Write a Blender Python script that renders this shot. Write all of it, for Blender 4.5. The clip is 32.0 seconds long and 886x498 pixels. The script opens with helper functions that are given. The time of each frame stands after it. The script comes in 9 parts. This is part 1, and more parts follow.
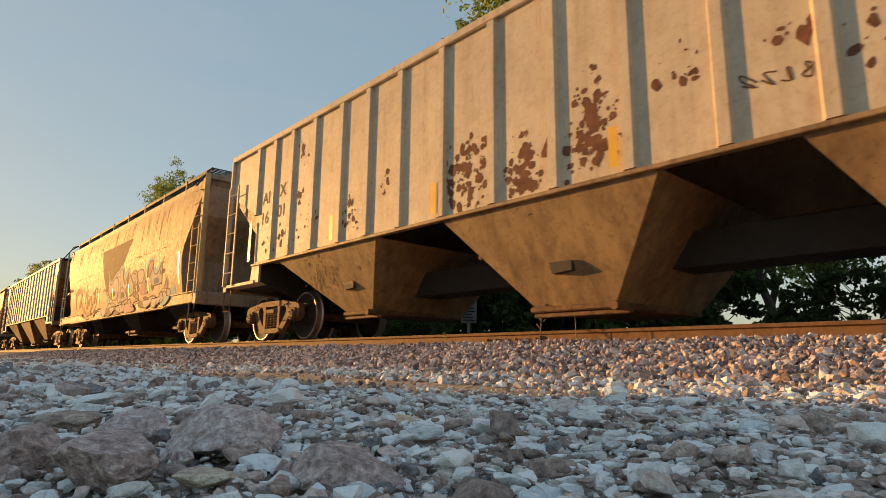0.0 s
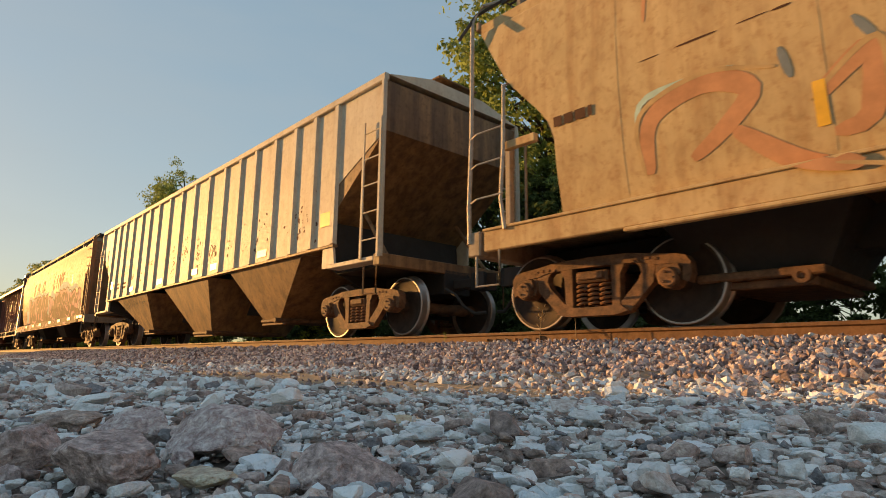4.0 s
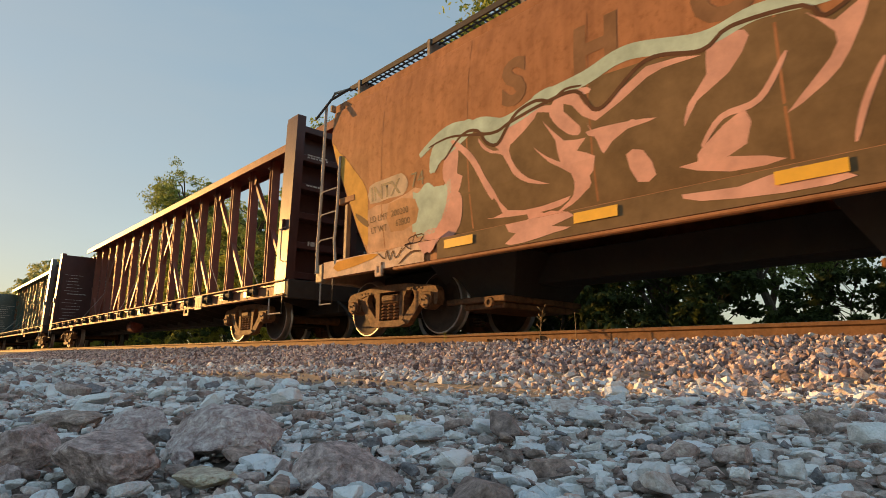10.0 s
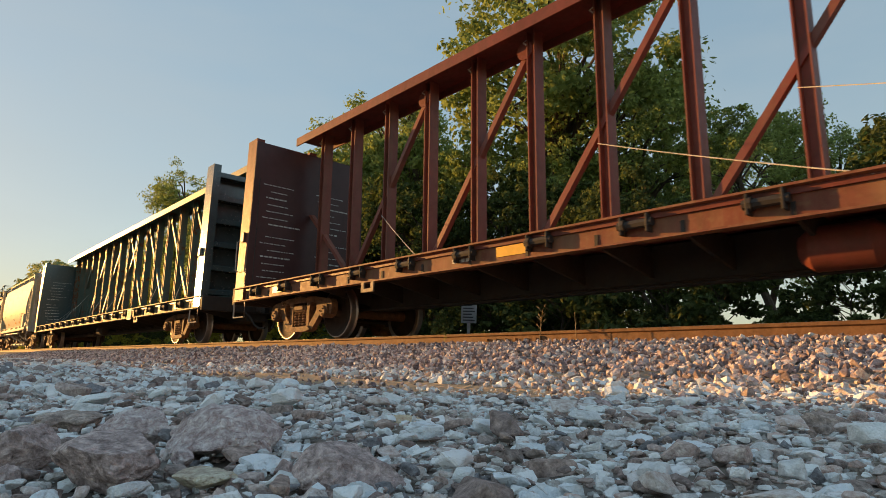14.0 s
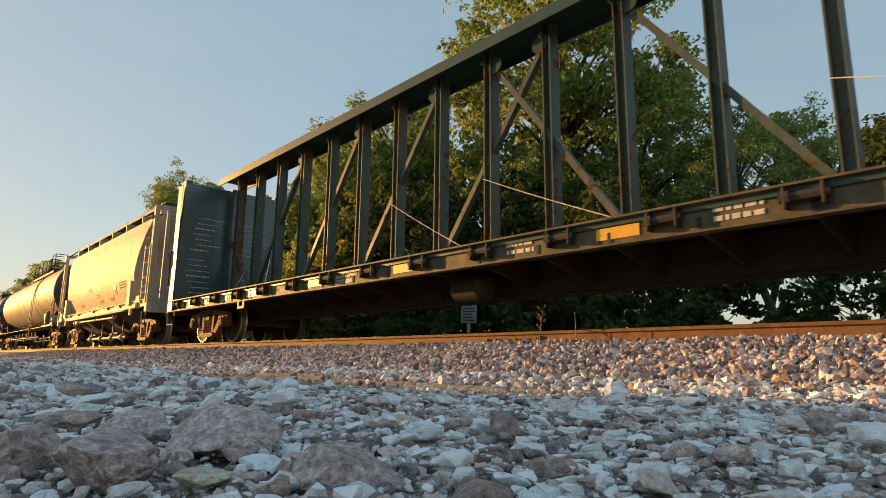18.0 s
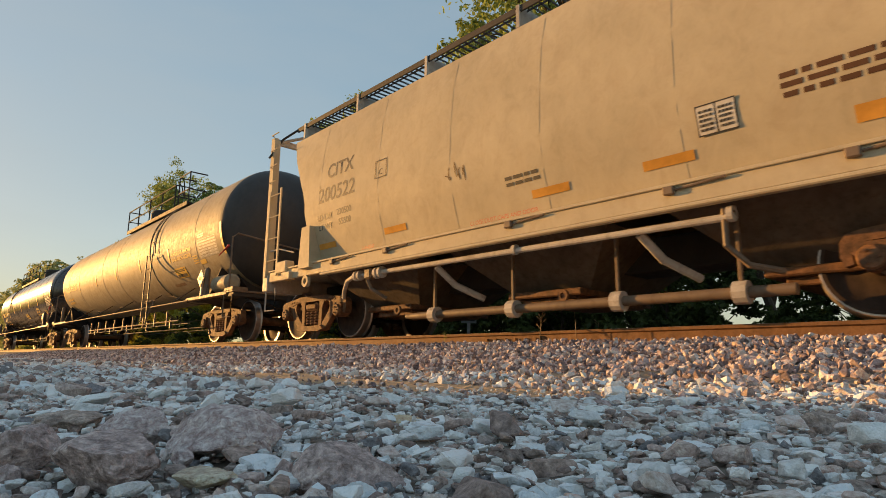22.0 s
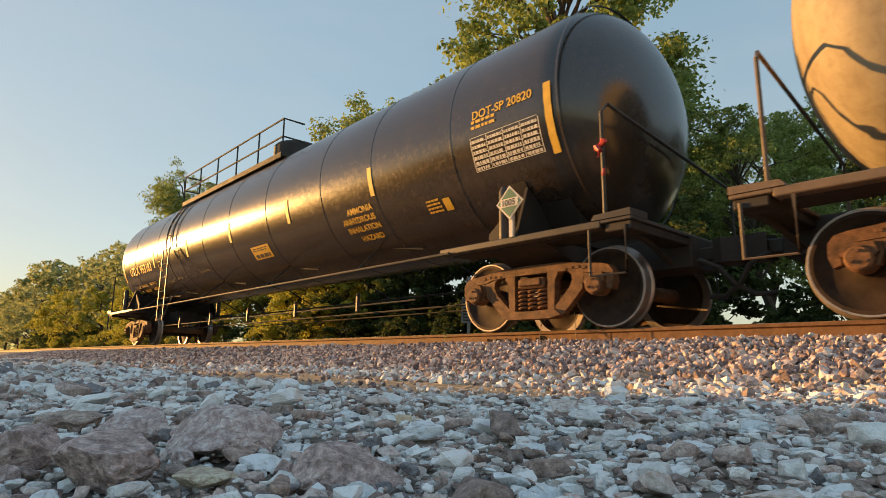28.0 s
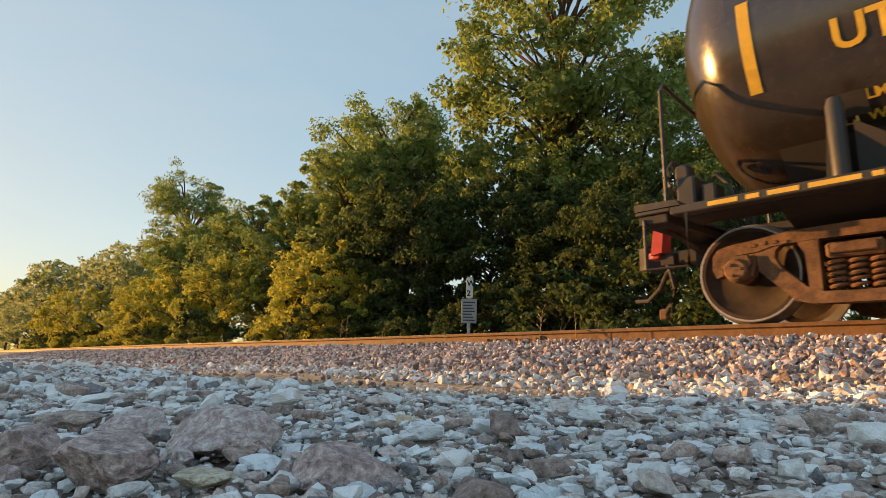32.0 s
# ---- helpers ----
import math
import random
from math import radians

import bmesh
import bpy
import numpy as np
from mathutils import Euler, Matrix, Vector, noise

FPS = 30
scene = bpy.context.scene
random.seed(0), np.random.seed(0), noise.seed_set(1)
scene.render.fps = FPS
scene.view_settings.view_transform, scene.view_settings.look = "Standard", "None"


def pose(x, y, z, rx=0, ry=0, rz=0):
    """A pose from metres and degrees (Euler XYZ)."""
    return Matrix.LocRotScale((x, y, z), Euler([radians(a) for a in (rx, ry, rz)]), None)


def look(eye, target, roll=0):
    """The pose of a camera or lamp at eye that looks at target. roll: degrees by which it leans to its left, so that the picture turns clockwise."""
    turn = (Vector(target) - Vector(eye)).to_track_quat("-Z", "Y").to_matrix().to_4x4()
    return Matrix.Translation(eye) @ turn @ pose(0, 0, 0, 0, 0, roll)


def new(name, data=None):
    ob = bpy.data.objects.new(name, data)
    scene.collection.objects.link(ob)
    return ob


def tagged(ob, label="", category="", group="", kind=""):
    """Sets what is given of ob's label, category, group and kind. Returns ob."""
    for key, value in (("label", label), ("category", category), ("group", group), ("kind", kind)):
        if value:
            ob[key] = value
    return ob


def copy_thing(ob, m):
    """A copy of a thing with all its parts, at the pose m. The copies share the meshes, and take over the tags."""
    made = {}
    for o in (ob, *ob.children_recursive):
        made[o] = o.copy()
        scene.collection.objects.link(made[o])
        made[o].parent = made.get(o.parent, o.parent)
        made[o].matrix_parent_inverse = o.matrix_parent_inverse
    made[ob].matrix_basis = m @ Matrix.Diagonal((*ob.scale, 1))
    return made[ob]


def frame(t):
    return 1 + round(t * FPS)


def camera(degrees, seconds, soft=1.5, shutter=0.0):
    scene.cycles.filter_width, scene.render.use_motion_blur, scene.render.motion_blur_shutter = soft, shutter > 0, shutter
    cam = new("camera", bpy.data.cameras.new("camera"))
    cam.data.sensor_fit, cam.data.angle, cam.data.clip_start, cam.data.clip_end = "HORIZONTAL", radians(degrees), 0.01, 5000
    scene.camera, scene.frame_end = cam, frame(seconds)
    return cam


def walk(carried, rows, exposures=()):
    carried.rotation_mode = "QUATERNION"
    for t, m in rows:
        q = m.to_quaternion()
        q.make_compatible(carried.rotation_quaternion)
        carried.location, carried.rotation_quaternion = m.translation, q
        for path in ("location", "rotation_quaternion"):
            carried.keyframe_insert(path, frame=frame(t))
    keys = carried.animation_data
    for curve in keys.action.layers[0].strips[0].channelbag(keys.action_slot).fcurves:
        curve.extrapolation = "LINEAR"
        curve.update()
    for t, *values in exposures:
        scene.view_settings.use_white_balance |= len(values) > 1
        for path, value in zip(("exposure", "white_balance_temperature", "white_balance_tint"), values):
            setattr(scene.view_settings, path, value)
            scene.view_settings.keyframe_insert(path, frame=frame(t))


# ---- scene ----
# The camera lies in the gravel beside the track and does not move.
# World: the near rail runs along x at y = 0, rail top at z = 0; the train goes towards +x.
cam = camera(74.06, 32.0, soft=0.7, shutter=0.12)
EYE = (0.0, -5.784, -0.353)
# the exposure opens a little as darker wagons come
EXPOSURES = ((0.0, 0.78), (8.0, 0.84), (14.0, 0.96), (19.0, 0.98), (21.5, 0.84), (23.0, 0.82), (25.0, 0.94), (28.0, 1.08), (32.0, 1.20))
CAM = look(EYE, (EYE[0] - 0.72370, EYE[1] + 0.66470, EYE[2] + 0.18553), roll=0.633)
walk(cam, [(0.0, CAM), (32.0, CAM)], exposures=EXPOSURES)

# ---- light ----
SUN_AZ = 17.5      # degrees between the track's far end and the sun, on the camera's side
SUN_EL = 7.5
world = bpy.data.worlds.new("sky")
scene.world = world
world.use_nodes = True
wn = world.node_tree.nodes
sky = wn.new("ShaderNodeTexSky")
sky.sky_type = "NISHITA"
sky.sun_disc = False
sky.sun_elevation = radians(SUN_EL)
to_sun = Vector((-math.cos(radians(SUN_EL)) * math.cos(radians(SUN_AZ)), -math.cos(radians(SUN_EL)) * math.sin(radians(SUN_AZ)), math.sin(radians(SUN_EL))))
sky.sun_rotation = math.atan2(to_sun.x, to_sun.y)
sky.air_density, sky.dust_density, sky.ozone_density = 1.0, 0.25, 1.0
# the haze of a summer evening evens out the sky
soften, vivid = wn.new("ShaderNodeGamma"), wn.new("ShaderNodeHueSaturation")
soften.inputs[1].default_value = 0.25
vivid.inputs["Saturation"].default_value = 2.5
world.node_tree.links.new(sky.outputs[0], soften.inputs[0])
world.node_tree.links.new(soften.outputs[0], vivid.inputs["Color"])
# thin veils of high cloud
sky_at, sky_map, wisp, wisp_ramp, veil = wn.new("ShaderNodeTexCoord"), wn.new("ShaderNodeMapping"), wn.new("ShaderNodeTexNoise"), wn.new("ShaderNodeValToRGB"), wn.new("ShaderNodeMix")
sky_map.inputs["Scale"].default_value = (1.0, 1.0, 3.2)
sky_map.inputs["Rotation"].default_value = (0.35, 0.2, 0.0)
wisp.inputs["Scale"].default_value, wisp.inputs["Detail"].default_value, wisp.inputs["Roughness"].default_value = 2.4, 5, 0.55
wisp_ramp.color_ramp.elements[0].position, wisp_ramp.color_ramp.elements[0].color = 0.42, (0, 0, 0, 1)
wisp_ramp.color_ramp.elements[1].position, wisp_ramp.color_ramp.elements[1].color = 0.80, (0.30, 0.30, 0.30, 1)
veil.data_type = "RGBA"
veil.inputs[7].default_value = (1.15, 1.22, 1.22, 1)
for a, b in ((sky_at.outputs["Generated"], sky_map.inputs[0]), (sky_map.outputs[0], wisp.inputs["Vector"]), (wisp.outputs["Fac"], wisp_ramp.inputs[0]), (wisp_ramp.outputs[0], veil.inputs[0]), (vivid.outputs[0], veil.inputs[6]), (veil.outputs[2], wn["Background"].inputs[0])):
    world.node_tree.links.new(a, b)
wn["Background"].inputs[1].default_value = 0.235
sun_data = bpy.data.lights.new("sun", "SUN")
sun_data.energy, sun_data.angle, sun_data.color = 4.2, radians(0.5), (1.0, 0.50, 0.14)
sun = new("sun", sun_data)
sun.matrix_world = look((0, 0, 30), Vector((0, 0, 30)) - to_sun)

# ---- materials ----
MATS = {}


def nodes_of(m):
    m.use_nodes = True
    return m.node_tree.nodes, m.node_tree.links, m.node_tree.nodes["Principled BSDF"]


def ramp(nt, links, fac, stops):
    r = nt.new("ShaderNodeValToRGB")
    el = r.color_ramp.elements
    el[0].position, el[0].color = stops[0][0], (*stops[0][1], 1)
    el[1].position, el[1].color = stops[-1][0], (*stops[-1][1], 1)
    for p, c in stops[1:-1]:
        e = el.new(p)
        e.color = (*c, 1)
    links.new(fac, r.inputs[0])
    return r.outputs[0]


def noise_of(nt, links, scale, detail=6, rough=0.6, stretch=(1, 1, 1), coord="Object", distort=0.0):
    tc, mp, n = nt.new("ShaderNodeTexCoord"), nt.new("ShaderNodeMapping"), nt.new("ShaderNodeTexNoise")
    mp.inputs["Scale"].default_value = stretch
    links.new(tc.outputs[coord], mp.inputs[0])
    links.new(mp.outputs[0], n.inputs["Vector"])
    n.inputs["Scale"].default_value, n.inputs["Detail"].default_value, n.inputs["Roughness"].default_value = scale, detail, rough
    n.inputs["Distortion"].default_value = distort
    return n.outputs["Fac"]


def mix(nt, links, fac, a, b, kind="MIX"):
    m = nt.new("ShaderNodeMix")
    m.data_type, m.blend_type = "RGBA", kind
    for sock, v in ((m.inputs[0], fac), (m.inputs[6], a), (m.inputs[7], b)):
        if isinstance(v, (int, float)):
            sock.default_value = v
        elif isinstance(v, tuple):
            sock.default_value = (*v, 1)
        else:
            links.new(v, sock)
    return m.outputs[2]


def bump(nt, links, height, strength, distance, bsdf):
    b = nt.new("ShaderNodeBump")
    b.inputs["Strength"].default_value, b.inputs["Distance"].default_value = strength, distance
    links.new(height, b.inputs["Height"])
    links.new(b.outputs[0], bsdf.inputs["Normal"])


def paint(name, base, dirt=(0.10, 0.075, 0.05), grime=0.45, rust=0.0, rough=0.5, metal=0.0, streak=True, dent=0.25, scale=1.0, low=0.0, spec=0.4):
    """Weathered paint: tone, vertical streaks of dirt, blotches of rust, fine bump."""
    if name in MATS:
        return MATS[name]
    m = MATS[name] = bpy.data.materials.new(name)
    nt, links, b = nodes_of(m)
    big = noise_of(nt, links, 0.9 * scale, 5, 0.6)
    fine = noise_of(nt, links, 14 * scale, 6, 0.65)
    run = noise_of(nt, links, 2.2 * scale, 5, 0.6, (2.5, 2.5, 0.18) if streak else (1, 1, 1))
    col = mix(nt, links, ramp(nt, links, big, [(0.3, (0, 0, 0)), (0.75, (1, 1, 1))]), tuple(c * 0.86 for c in base), tuple(min(1, c * 1.08) for c in base))
    k = 1 - grime
    col = mix(nt, links, ramp(nt, links, run, [(0.30 + 0.35 * k, (0, 0, 0)), (0.62 + 0.38 * k, (grime,) * 3)]), col, dirt)
    mid = noise_of(nt, links, 4.5 * scale, 7, 0.68, (1, 1, 0.7), distort=0.6)
    col = mix(nt, links, 0.55 * grime + 0.15, col, ramp(nt, links, mid, [(0.30, (0.27, 0.25, 0.23)), (0.5, (0.5, 0.5, 0.5)), (0.72, (0.66, 0.66, 0.66))]), "OVERLAY")
    col = mix(nt, links, ramp(nt, links, fine, [(0.52, (0, 0, 0)), (0.70, (grime * 0.7,) * 3)]), col, dirt)
    rr = ramp(nt, links, fine, [(0.3, (rough * 0.85,) * 3), (0.7, (min(1, rough * 1.2),) * 3)])
    if rust > 0:
        spots, cluster = noise_of(nt, links, 6.5 * scale, 7, 0.62, distort=0.4), noise_of(nt, links, 0.55 * scale, 3, 0.5)
        both = nt.new("ShaderNodeMath")
        both.operation = "MULTIPLY_ADD"
        links.new(cluster, both.inputs[0])
        both.inputs[1].default_value = 0.75
        links.new(spots, both.inputs[2])
        patch = both.outputs[0]
        lo = 1.20 - 0.42 * rust
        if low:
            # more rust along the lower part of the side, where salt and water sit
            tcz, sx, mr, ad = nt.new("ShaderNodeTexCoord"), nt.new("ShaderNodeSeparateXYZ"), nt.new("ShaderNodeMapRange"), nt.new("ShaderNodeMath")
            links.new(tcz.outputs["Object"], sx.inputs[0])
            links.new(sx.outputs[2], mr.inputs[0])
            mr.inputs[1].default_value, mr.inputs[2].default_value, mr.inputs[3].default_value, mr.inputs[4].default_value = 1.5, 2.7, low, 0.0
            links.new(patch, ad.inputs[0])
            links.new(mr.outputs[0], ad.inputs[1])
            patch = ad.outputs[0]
        mask = ramp(nt, links, patch, [(lo, (0, 0, 0)), (lo + 0.035, (1, 1, 1))])
        rc = ramp(nt, links, fine, [(0.3, (0.06, 0.022, 0.012)), (0.7, (0.20, 0.075, 0.03))])
        col = mix(nt, links, mask, col, rc)
        rr = mix(nt, links, mask, rr, (0.9, 0.9, 0.9))
    links.new(col, b.inputs["Base Color"])
    links.new(rr, b.inputs["Roughness"])
    b.inputs["Metallic"].default_value = metal
    b.inputs["Specular IOR Level"].default_value = spec
    wave = noise_of(nt, links, 1.3 * scale, 2, 0.4)
    add = nt.new("ShaderNodeMath")
    add.operation = "MULTIPLY_ADD"
    links.new(wave, add.inputs[0])
    add.inputs[1].default_value = 6.0
    links.new(fine, add.inputs[2])
    bump(nt, links, add.outputs[0], dent, 0.006, b)
    return m


def stone(name, tones, rough=0.85, speck=150, patchy=0.75, mottle=45, relief=0.0036):
    """Broken rock: tone by island, mottled, grainy, with a fractured skin."""
    m = MATS[name] = bpy.data.materials.new(name)
    nt, links, b = nodes_of(m)
    geo = nt.new("ShaderNodeNewGeometry")
    n = len(tones)
    base = ramp(nt, links, geo.outputs["Random Per Island"], [(i / n, t) for i, t in enumerate(tones)])
    base.node.color_ramp.interpolation = "CONSTANT"
    mott = noise_of(nt, links, mottle, 8, 0.70, distort=0.5)
    fine = noise_of(nt, links, speck, 8, 0.75)
    vein = noise_of(nt, links, 0.6 * mottle, 6, 0.65, (1, 1, 2.6), distort=1.5)
    col = mix(nt, links, patchy, base, ramp(nt, links, mott, [(0.32, (0.22, 0.20, 0.19)), (0.5, (0.5, 0.5, 0.5)), (0.66, (0.80, 0.80, 0.79))]), "OVERLAY")
    col = mix(nt, links, ramp(nt, links, vein, [(0.56, (0, 0, 0)), (0.66, (0.45,) * 3)]), col, (0.28, 0.22, 0.18))
    col = mix(nt, links, 0.8, col, ramp(nt, links, fine, [(0.35, (0.26, 0.26, 0.26)), (0.65, (0.74, 0.74, 0.74))]), "OVERLAY")
    links.new(col, b.inputs["Base Color"])
    b.inputs["Roughness"].default_value = rough
    b.inputs["Specular IOR Level"].default_value = 0.3
    add = nt.new("ShaderNodeMath")
    add.operation = "MULTIPLY_ADD"
    links.new(noise_of(nt, links, mottle, 3, 0.5), add.inputs[0])
    add.inputs[1].default_value = 2.5
    links.new(noise_of(nt, links, 2.5 * speck, 2, 0.5), add.inputs[2])
    bump(nt, links, add.outputs[0], 0.7, relief, b)
    return m


def plain(name, base, rough=0.5, metal=0.0, vary=0.15, scale=8.0, spec=0.5):
    if name in MATS:
        return MATS[name]
    m = MATS[name] = bpy.data.materials.new(name)
    nt, links, b = nodes_of(m)
    n = noise_of(nt, links, scale, 6, 0.65)
    links.new(ramp(nt, links, n, [(0.3, tuple(c * (1 - vary) for c in base)), (0.7, tuple(min(1, c * (1 + vary)) for c in base))]), b.inputs["Base Color"])
    b.inputs["Roughness"].default_value, b.inputs["Metallic"].default_value, b.inputs["Specular IOR Level"].default_value = rough, metal, spec
    bump(nt, links, n, 0.15, 0.004, b)
    return m


def leaf(name, dark, light):
    m = MATS[name] = bpy.data.materials.new(name)
    nt, links, b = nodes_of(m)
    geo = nt.new("ShaderNodeNewGeometry")
    oi = nt.new("ShaderNodeObjectInfo")
    big = noise_of(nt, links, 0.5, 3, 0.5)
    a = ramp(nt, links, geo.outputs["Random Per Island"], [(0.0, dark), (0.8, light), (1.0, tuple(c * 1.3 for c in light))])
    col = mix(nt, links, ramp(nt, links, big, [(0.35, (0, 0, 0)), (0.7, (0.6,) * 3)]), a, tuple(c * 1.25 for c in light))
    links.new(col, b.inputs["Base Color"])
    b.inputs["Roughness"].default_value = 0.7
    b.inputs["Specular IOR Level"].default_value = 0.2
    tr = nt.new("ShaderNodeBsdfTranslucent")
    links.new(col, tr.inputs[0])
    mx = nt.new("ShaderNodeMixShader")
    mx.inputs[0].default_value = 0.45
    links.new(b.outputs[0], mx.inputs[1])
    links.new(tr.outputs[0], mx.inputs[2])
    links.new(mx.outputs[0], nt["Material Output"].inputs[0])
    return m


M_STONE = stone("grey_stone", [(0.672, 0.672, 0.672), (0.941, 0.95, 0.95), (0.672, 0.605, 0.571), (0.302, 0.235, 0.213), (0.874, 0.918, 0.95), (0.538, 0.437, 0.403), (0.95, 0.95, 0.95), (0.403, 0.308, 0.269), (0.739, 0.75, 0.75), (0.246, 0.241, 0.252), (0.694, 0.582, 0.538), (0.918, 0.95, 0.95), (0.336, 0.274, 0.246), (0.605, 0.571, 0.538), (0.829, 0.851, 0.851)])
M_PALE = stone("pale_limestone", [(0.82, 0.87, 0.89), (0.86, 0.89, 0.90), (0.76, 0.81, 0.84)], patchy=0.6)
M_ROCK = stone("pink_granite", [(0.50, 0.395, 0.375), (0.55, 0.455, 0.44), (0.45, 0.355, 0.335)], speck=110, patchy=1.0, mottle=80)
M_BROWN = stone("brown_rock", [(0.40, 0.32, 0.28), (0.47, 0.38, 0.33), (0.42, 0.35, 0.31)], patchy=0.9)
M_OCHRE = stone("ochre_slab", [(0.69, 0.55, 0.38), (0.64, 0.54, 0.39), (0.58, 0.51, 0.40)])
M_BALLAST = stone("ballast_stone", [(0.36, 0.27, 0.255), (0.64, 0.52, 0.49), (0.80, 0.70, 0.64), (0.28, 0.20, 0.18), (0.66, 0.58, 0.56), (0.18, 0.14, 0.145), (0.66, 0.51, 0.43), (0.42, 0.33, 0.32), (0.56, 0.45, 0.44), (0.25, 0.20, 0.205)], mottle=30, speck=90)
M_RUSTRAIL = paint("rail_rust", (0.25, 0.13, 0.06), dirt=(0.07, 0.035, 0.02), grime=0.5, rough=0.75, streak=False, scale=4)
M_RAILTOP = plain("rail_shine", (0.45, 0.42, 0.40), 0.3, 0.9)
M_WHEEL = plain("wheel_steel", (0.048, 0.029, 0.019), 0.75, 0.3, 0.45)
M_TREAD = plain("wheel_rim_steel", (0.42, 0.36, 0.32), 0.4, 0.8, 0.2)
M_TRUCK = paint("truck_casting", (0.23, 0.115, 0.055), dirt=(0.03, 0.02, 0.014), grime=0.75, rough=0.75, streak=False, scale=4)
M_SPRING = plain("spring_steel", (0.24, 0.12, 0.06), 0.6, 0.3, 0.3)
M_BLACK = paint("underframe_black", (0.035, 0.03, 0.027), dirt=(0.07, 0.05, 0.035), grime=0.5, rough=0.7, streak=False)
M_ORANGE = plain("reflector_orange", (0.80, 0.46, 0.03), 0.4, 0, 0.1)
M_GALV = plain("worn_galvanised_steel", (0.42, 0.38, 0.33), 0.55, 0.3, 0.25, 12)
M_BARK = plain("bark", (0.09, 0.065, 0.045), 0.9, 0, 0.4, 12)

# ---- mesh building ----
class Shape:
    """Collects vertices and faces of one part."""

    def __init__(self):
        self.v, self.f = [], []

    def add(self, verts, faces):
        o = len(self.v)
        self.v += [tuple(p) for p in verts]
        self.f += [tuple(i + o for i in f) for f in faces]
        return self

    def box(self, x0, x1, y0, y1, z0, z1, b=0.006):
        """A box with chamfered edges."""
        b = min(b, 0.3 * (x1 - x0), 0.3 * (y1 - y0), 0.3 * (z1 - z0))
        lo, hi = (x0, y0, z0), (x1, y1, z1)
        ids, vs = {}, []
        for sx in (0, 1):
            for sy in (0, 1):
                for sz in (0, 1):
                    s = (sx, sy, sz)
                    for ax in range(3):
                        p = []
                        for k in range(3):
                            edge = hi[k] if s[k] else lo[k]
                            p.append(edge if k == ax else edge + (-b if s[k] else b))
                        ids[(s, ax)] = len(vs)
                        vs.append(p)
        fs = []
        for ax in range(3):
            u, w = (ax + 1) % 3, (ax + 2) % 3
            for sd in (0, 1):
                q = []
                for a, c in ((0, 0), (1, 0), (1, 1), (0, 1)):
                    s = [0, 0, 0]
                    s[ax], s[u], s[w] = sd, a, c
                    q.append(ids[(tuple(s), ax)])
                fs.append(q if sd else q[::-1])
            for a in (0, 1):
                for c in (0, 1):
                    s0, s1 = [0, 0, 0], [0, 0, 0]
                    s0[u] = s1[u] = a
                    s0[w] = s1[w] = c
                    s1[ax] = 1
                    q = [ids[(tuple(s0), u)], ids[(tuple(s1), u)], ids[(tuple(s1), w)], ids[(tuple(s0), w)]]
                    fs.append(q if (a + c) % 2 else q[::-1])
        for sx in (0, 1):
            for sy in (0, 1):
                for sz in (0, 1):
                    s = (sx, sy, sz)
                    q = [ids[(s, 0)], ids[(s, 1)], ids[(s, 2)]]
                    fs.append(q if (sx + sy + sz) % 2 else q[::-1])
        return self.add(vs, fs)

    def prism(self, poly, axis, a, b):
        """A polygon pulled along an axis: poly holds the two other coordinates in x, y, z order."""
        n = len(poly)

        def at(p, w):
            q = list(p)
            q.insert(axis, w)
            return q
        vs = [at(p, a) for p in poly] + [at(p, b) for p in poly]
        area = sum(poly[i][0] * poly[(i + 1) % n][1] - poly[(i + 1) % n][0] * poly[i][1] for i in range(n))
        fs = [tuple(range(n))[::-1], tuple(range(n, 2 * n))] + [(i, (i + 1) % n, (i + 1) % n + n, i + n) for i in range(n)]
        if (area > 0) == (axis == 1):
            fs = [f[::-1] for f in fs]
        return self.add(vs, fs)

    def tube(self, pts, r, n=8, cap=True):
        """A round bar along a line of points; r may be a list."""
        pts = [Vector(p) for p in pts]
        rs = r if isinstance(r, (list, tuple)) else [r] * len(pts)
        vs, fs = [], []
        for i, p in enumerate(pts):
            t = (pts[min(i + 1, len(pts) - 1)] - pts[max(i - 1, 0)]).normalized()
            ref = Vector((0, 0, 1)) if abs(t.z) < 0.9 else Vector((1, 0, 0))
            u = t.cross(ref).normalized()
            w = t.cross(u)
            for k in range(n):
                a = 2 * math.pi * k / n
                vs.append(p + rs[i] * (math.cos(a) * u + math.sin(a) * w))
        for i in range(len(pts) - 1):
            for k in range(n):
                a, b = i * n + k, i * n + (k + 1) % n
                fs.append((a, b, b + n, a + n))
        if cap:
            fs.append(tuple(range(n))[::-1])
            fs.append(tuple(range((len(pts) - 1) * n, len(pts) * n)))
        return self.add(vs, fs)

    def disc(self, prof, n=32, x=0, y=0, z=0, axis=1):
        """A turned shape about an axis: prof is a closed or open line of (radius, along)."""
        vs, fs = [], []
        for r, w in prof:
            for k in range(n):
                a = 2 * math.pi * k / n
                p = [r * math.cos(a), r * math.sin(a)]
                p.insert(axis, w)
                vs.append((p[0] + x, p[1] + y, p[2] + z))
        for i in range(len(prof) - 1):
            for k in range(n):
                a, b = i * n + k, i * n + (k + 1) % n
                fs.append((a, b, b + n, a + n))
        return self.add(vs, fs)

    def grid(self, rows, wrap=False):
        """A sheet through rows of points."""
        n = len(rows[0])
        vs = [p for r in rows for p in r]
        fs = []
        for i in range(len(rows) - 1):
            for k in range(n if wrap else n - 1):
                a, b = i * n + k, i * n + (k + 1) % n
                fs.append((a, b, b + n, a + n))
        return self.add(vs, fs)

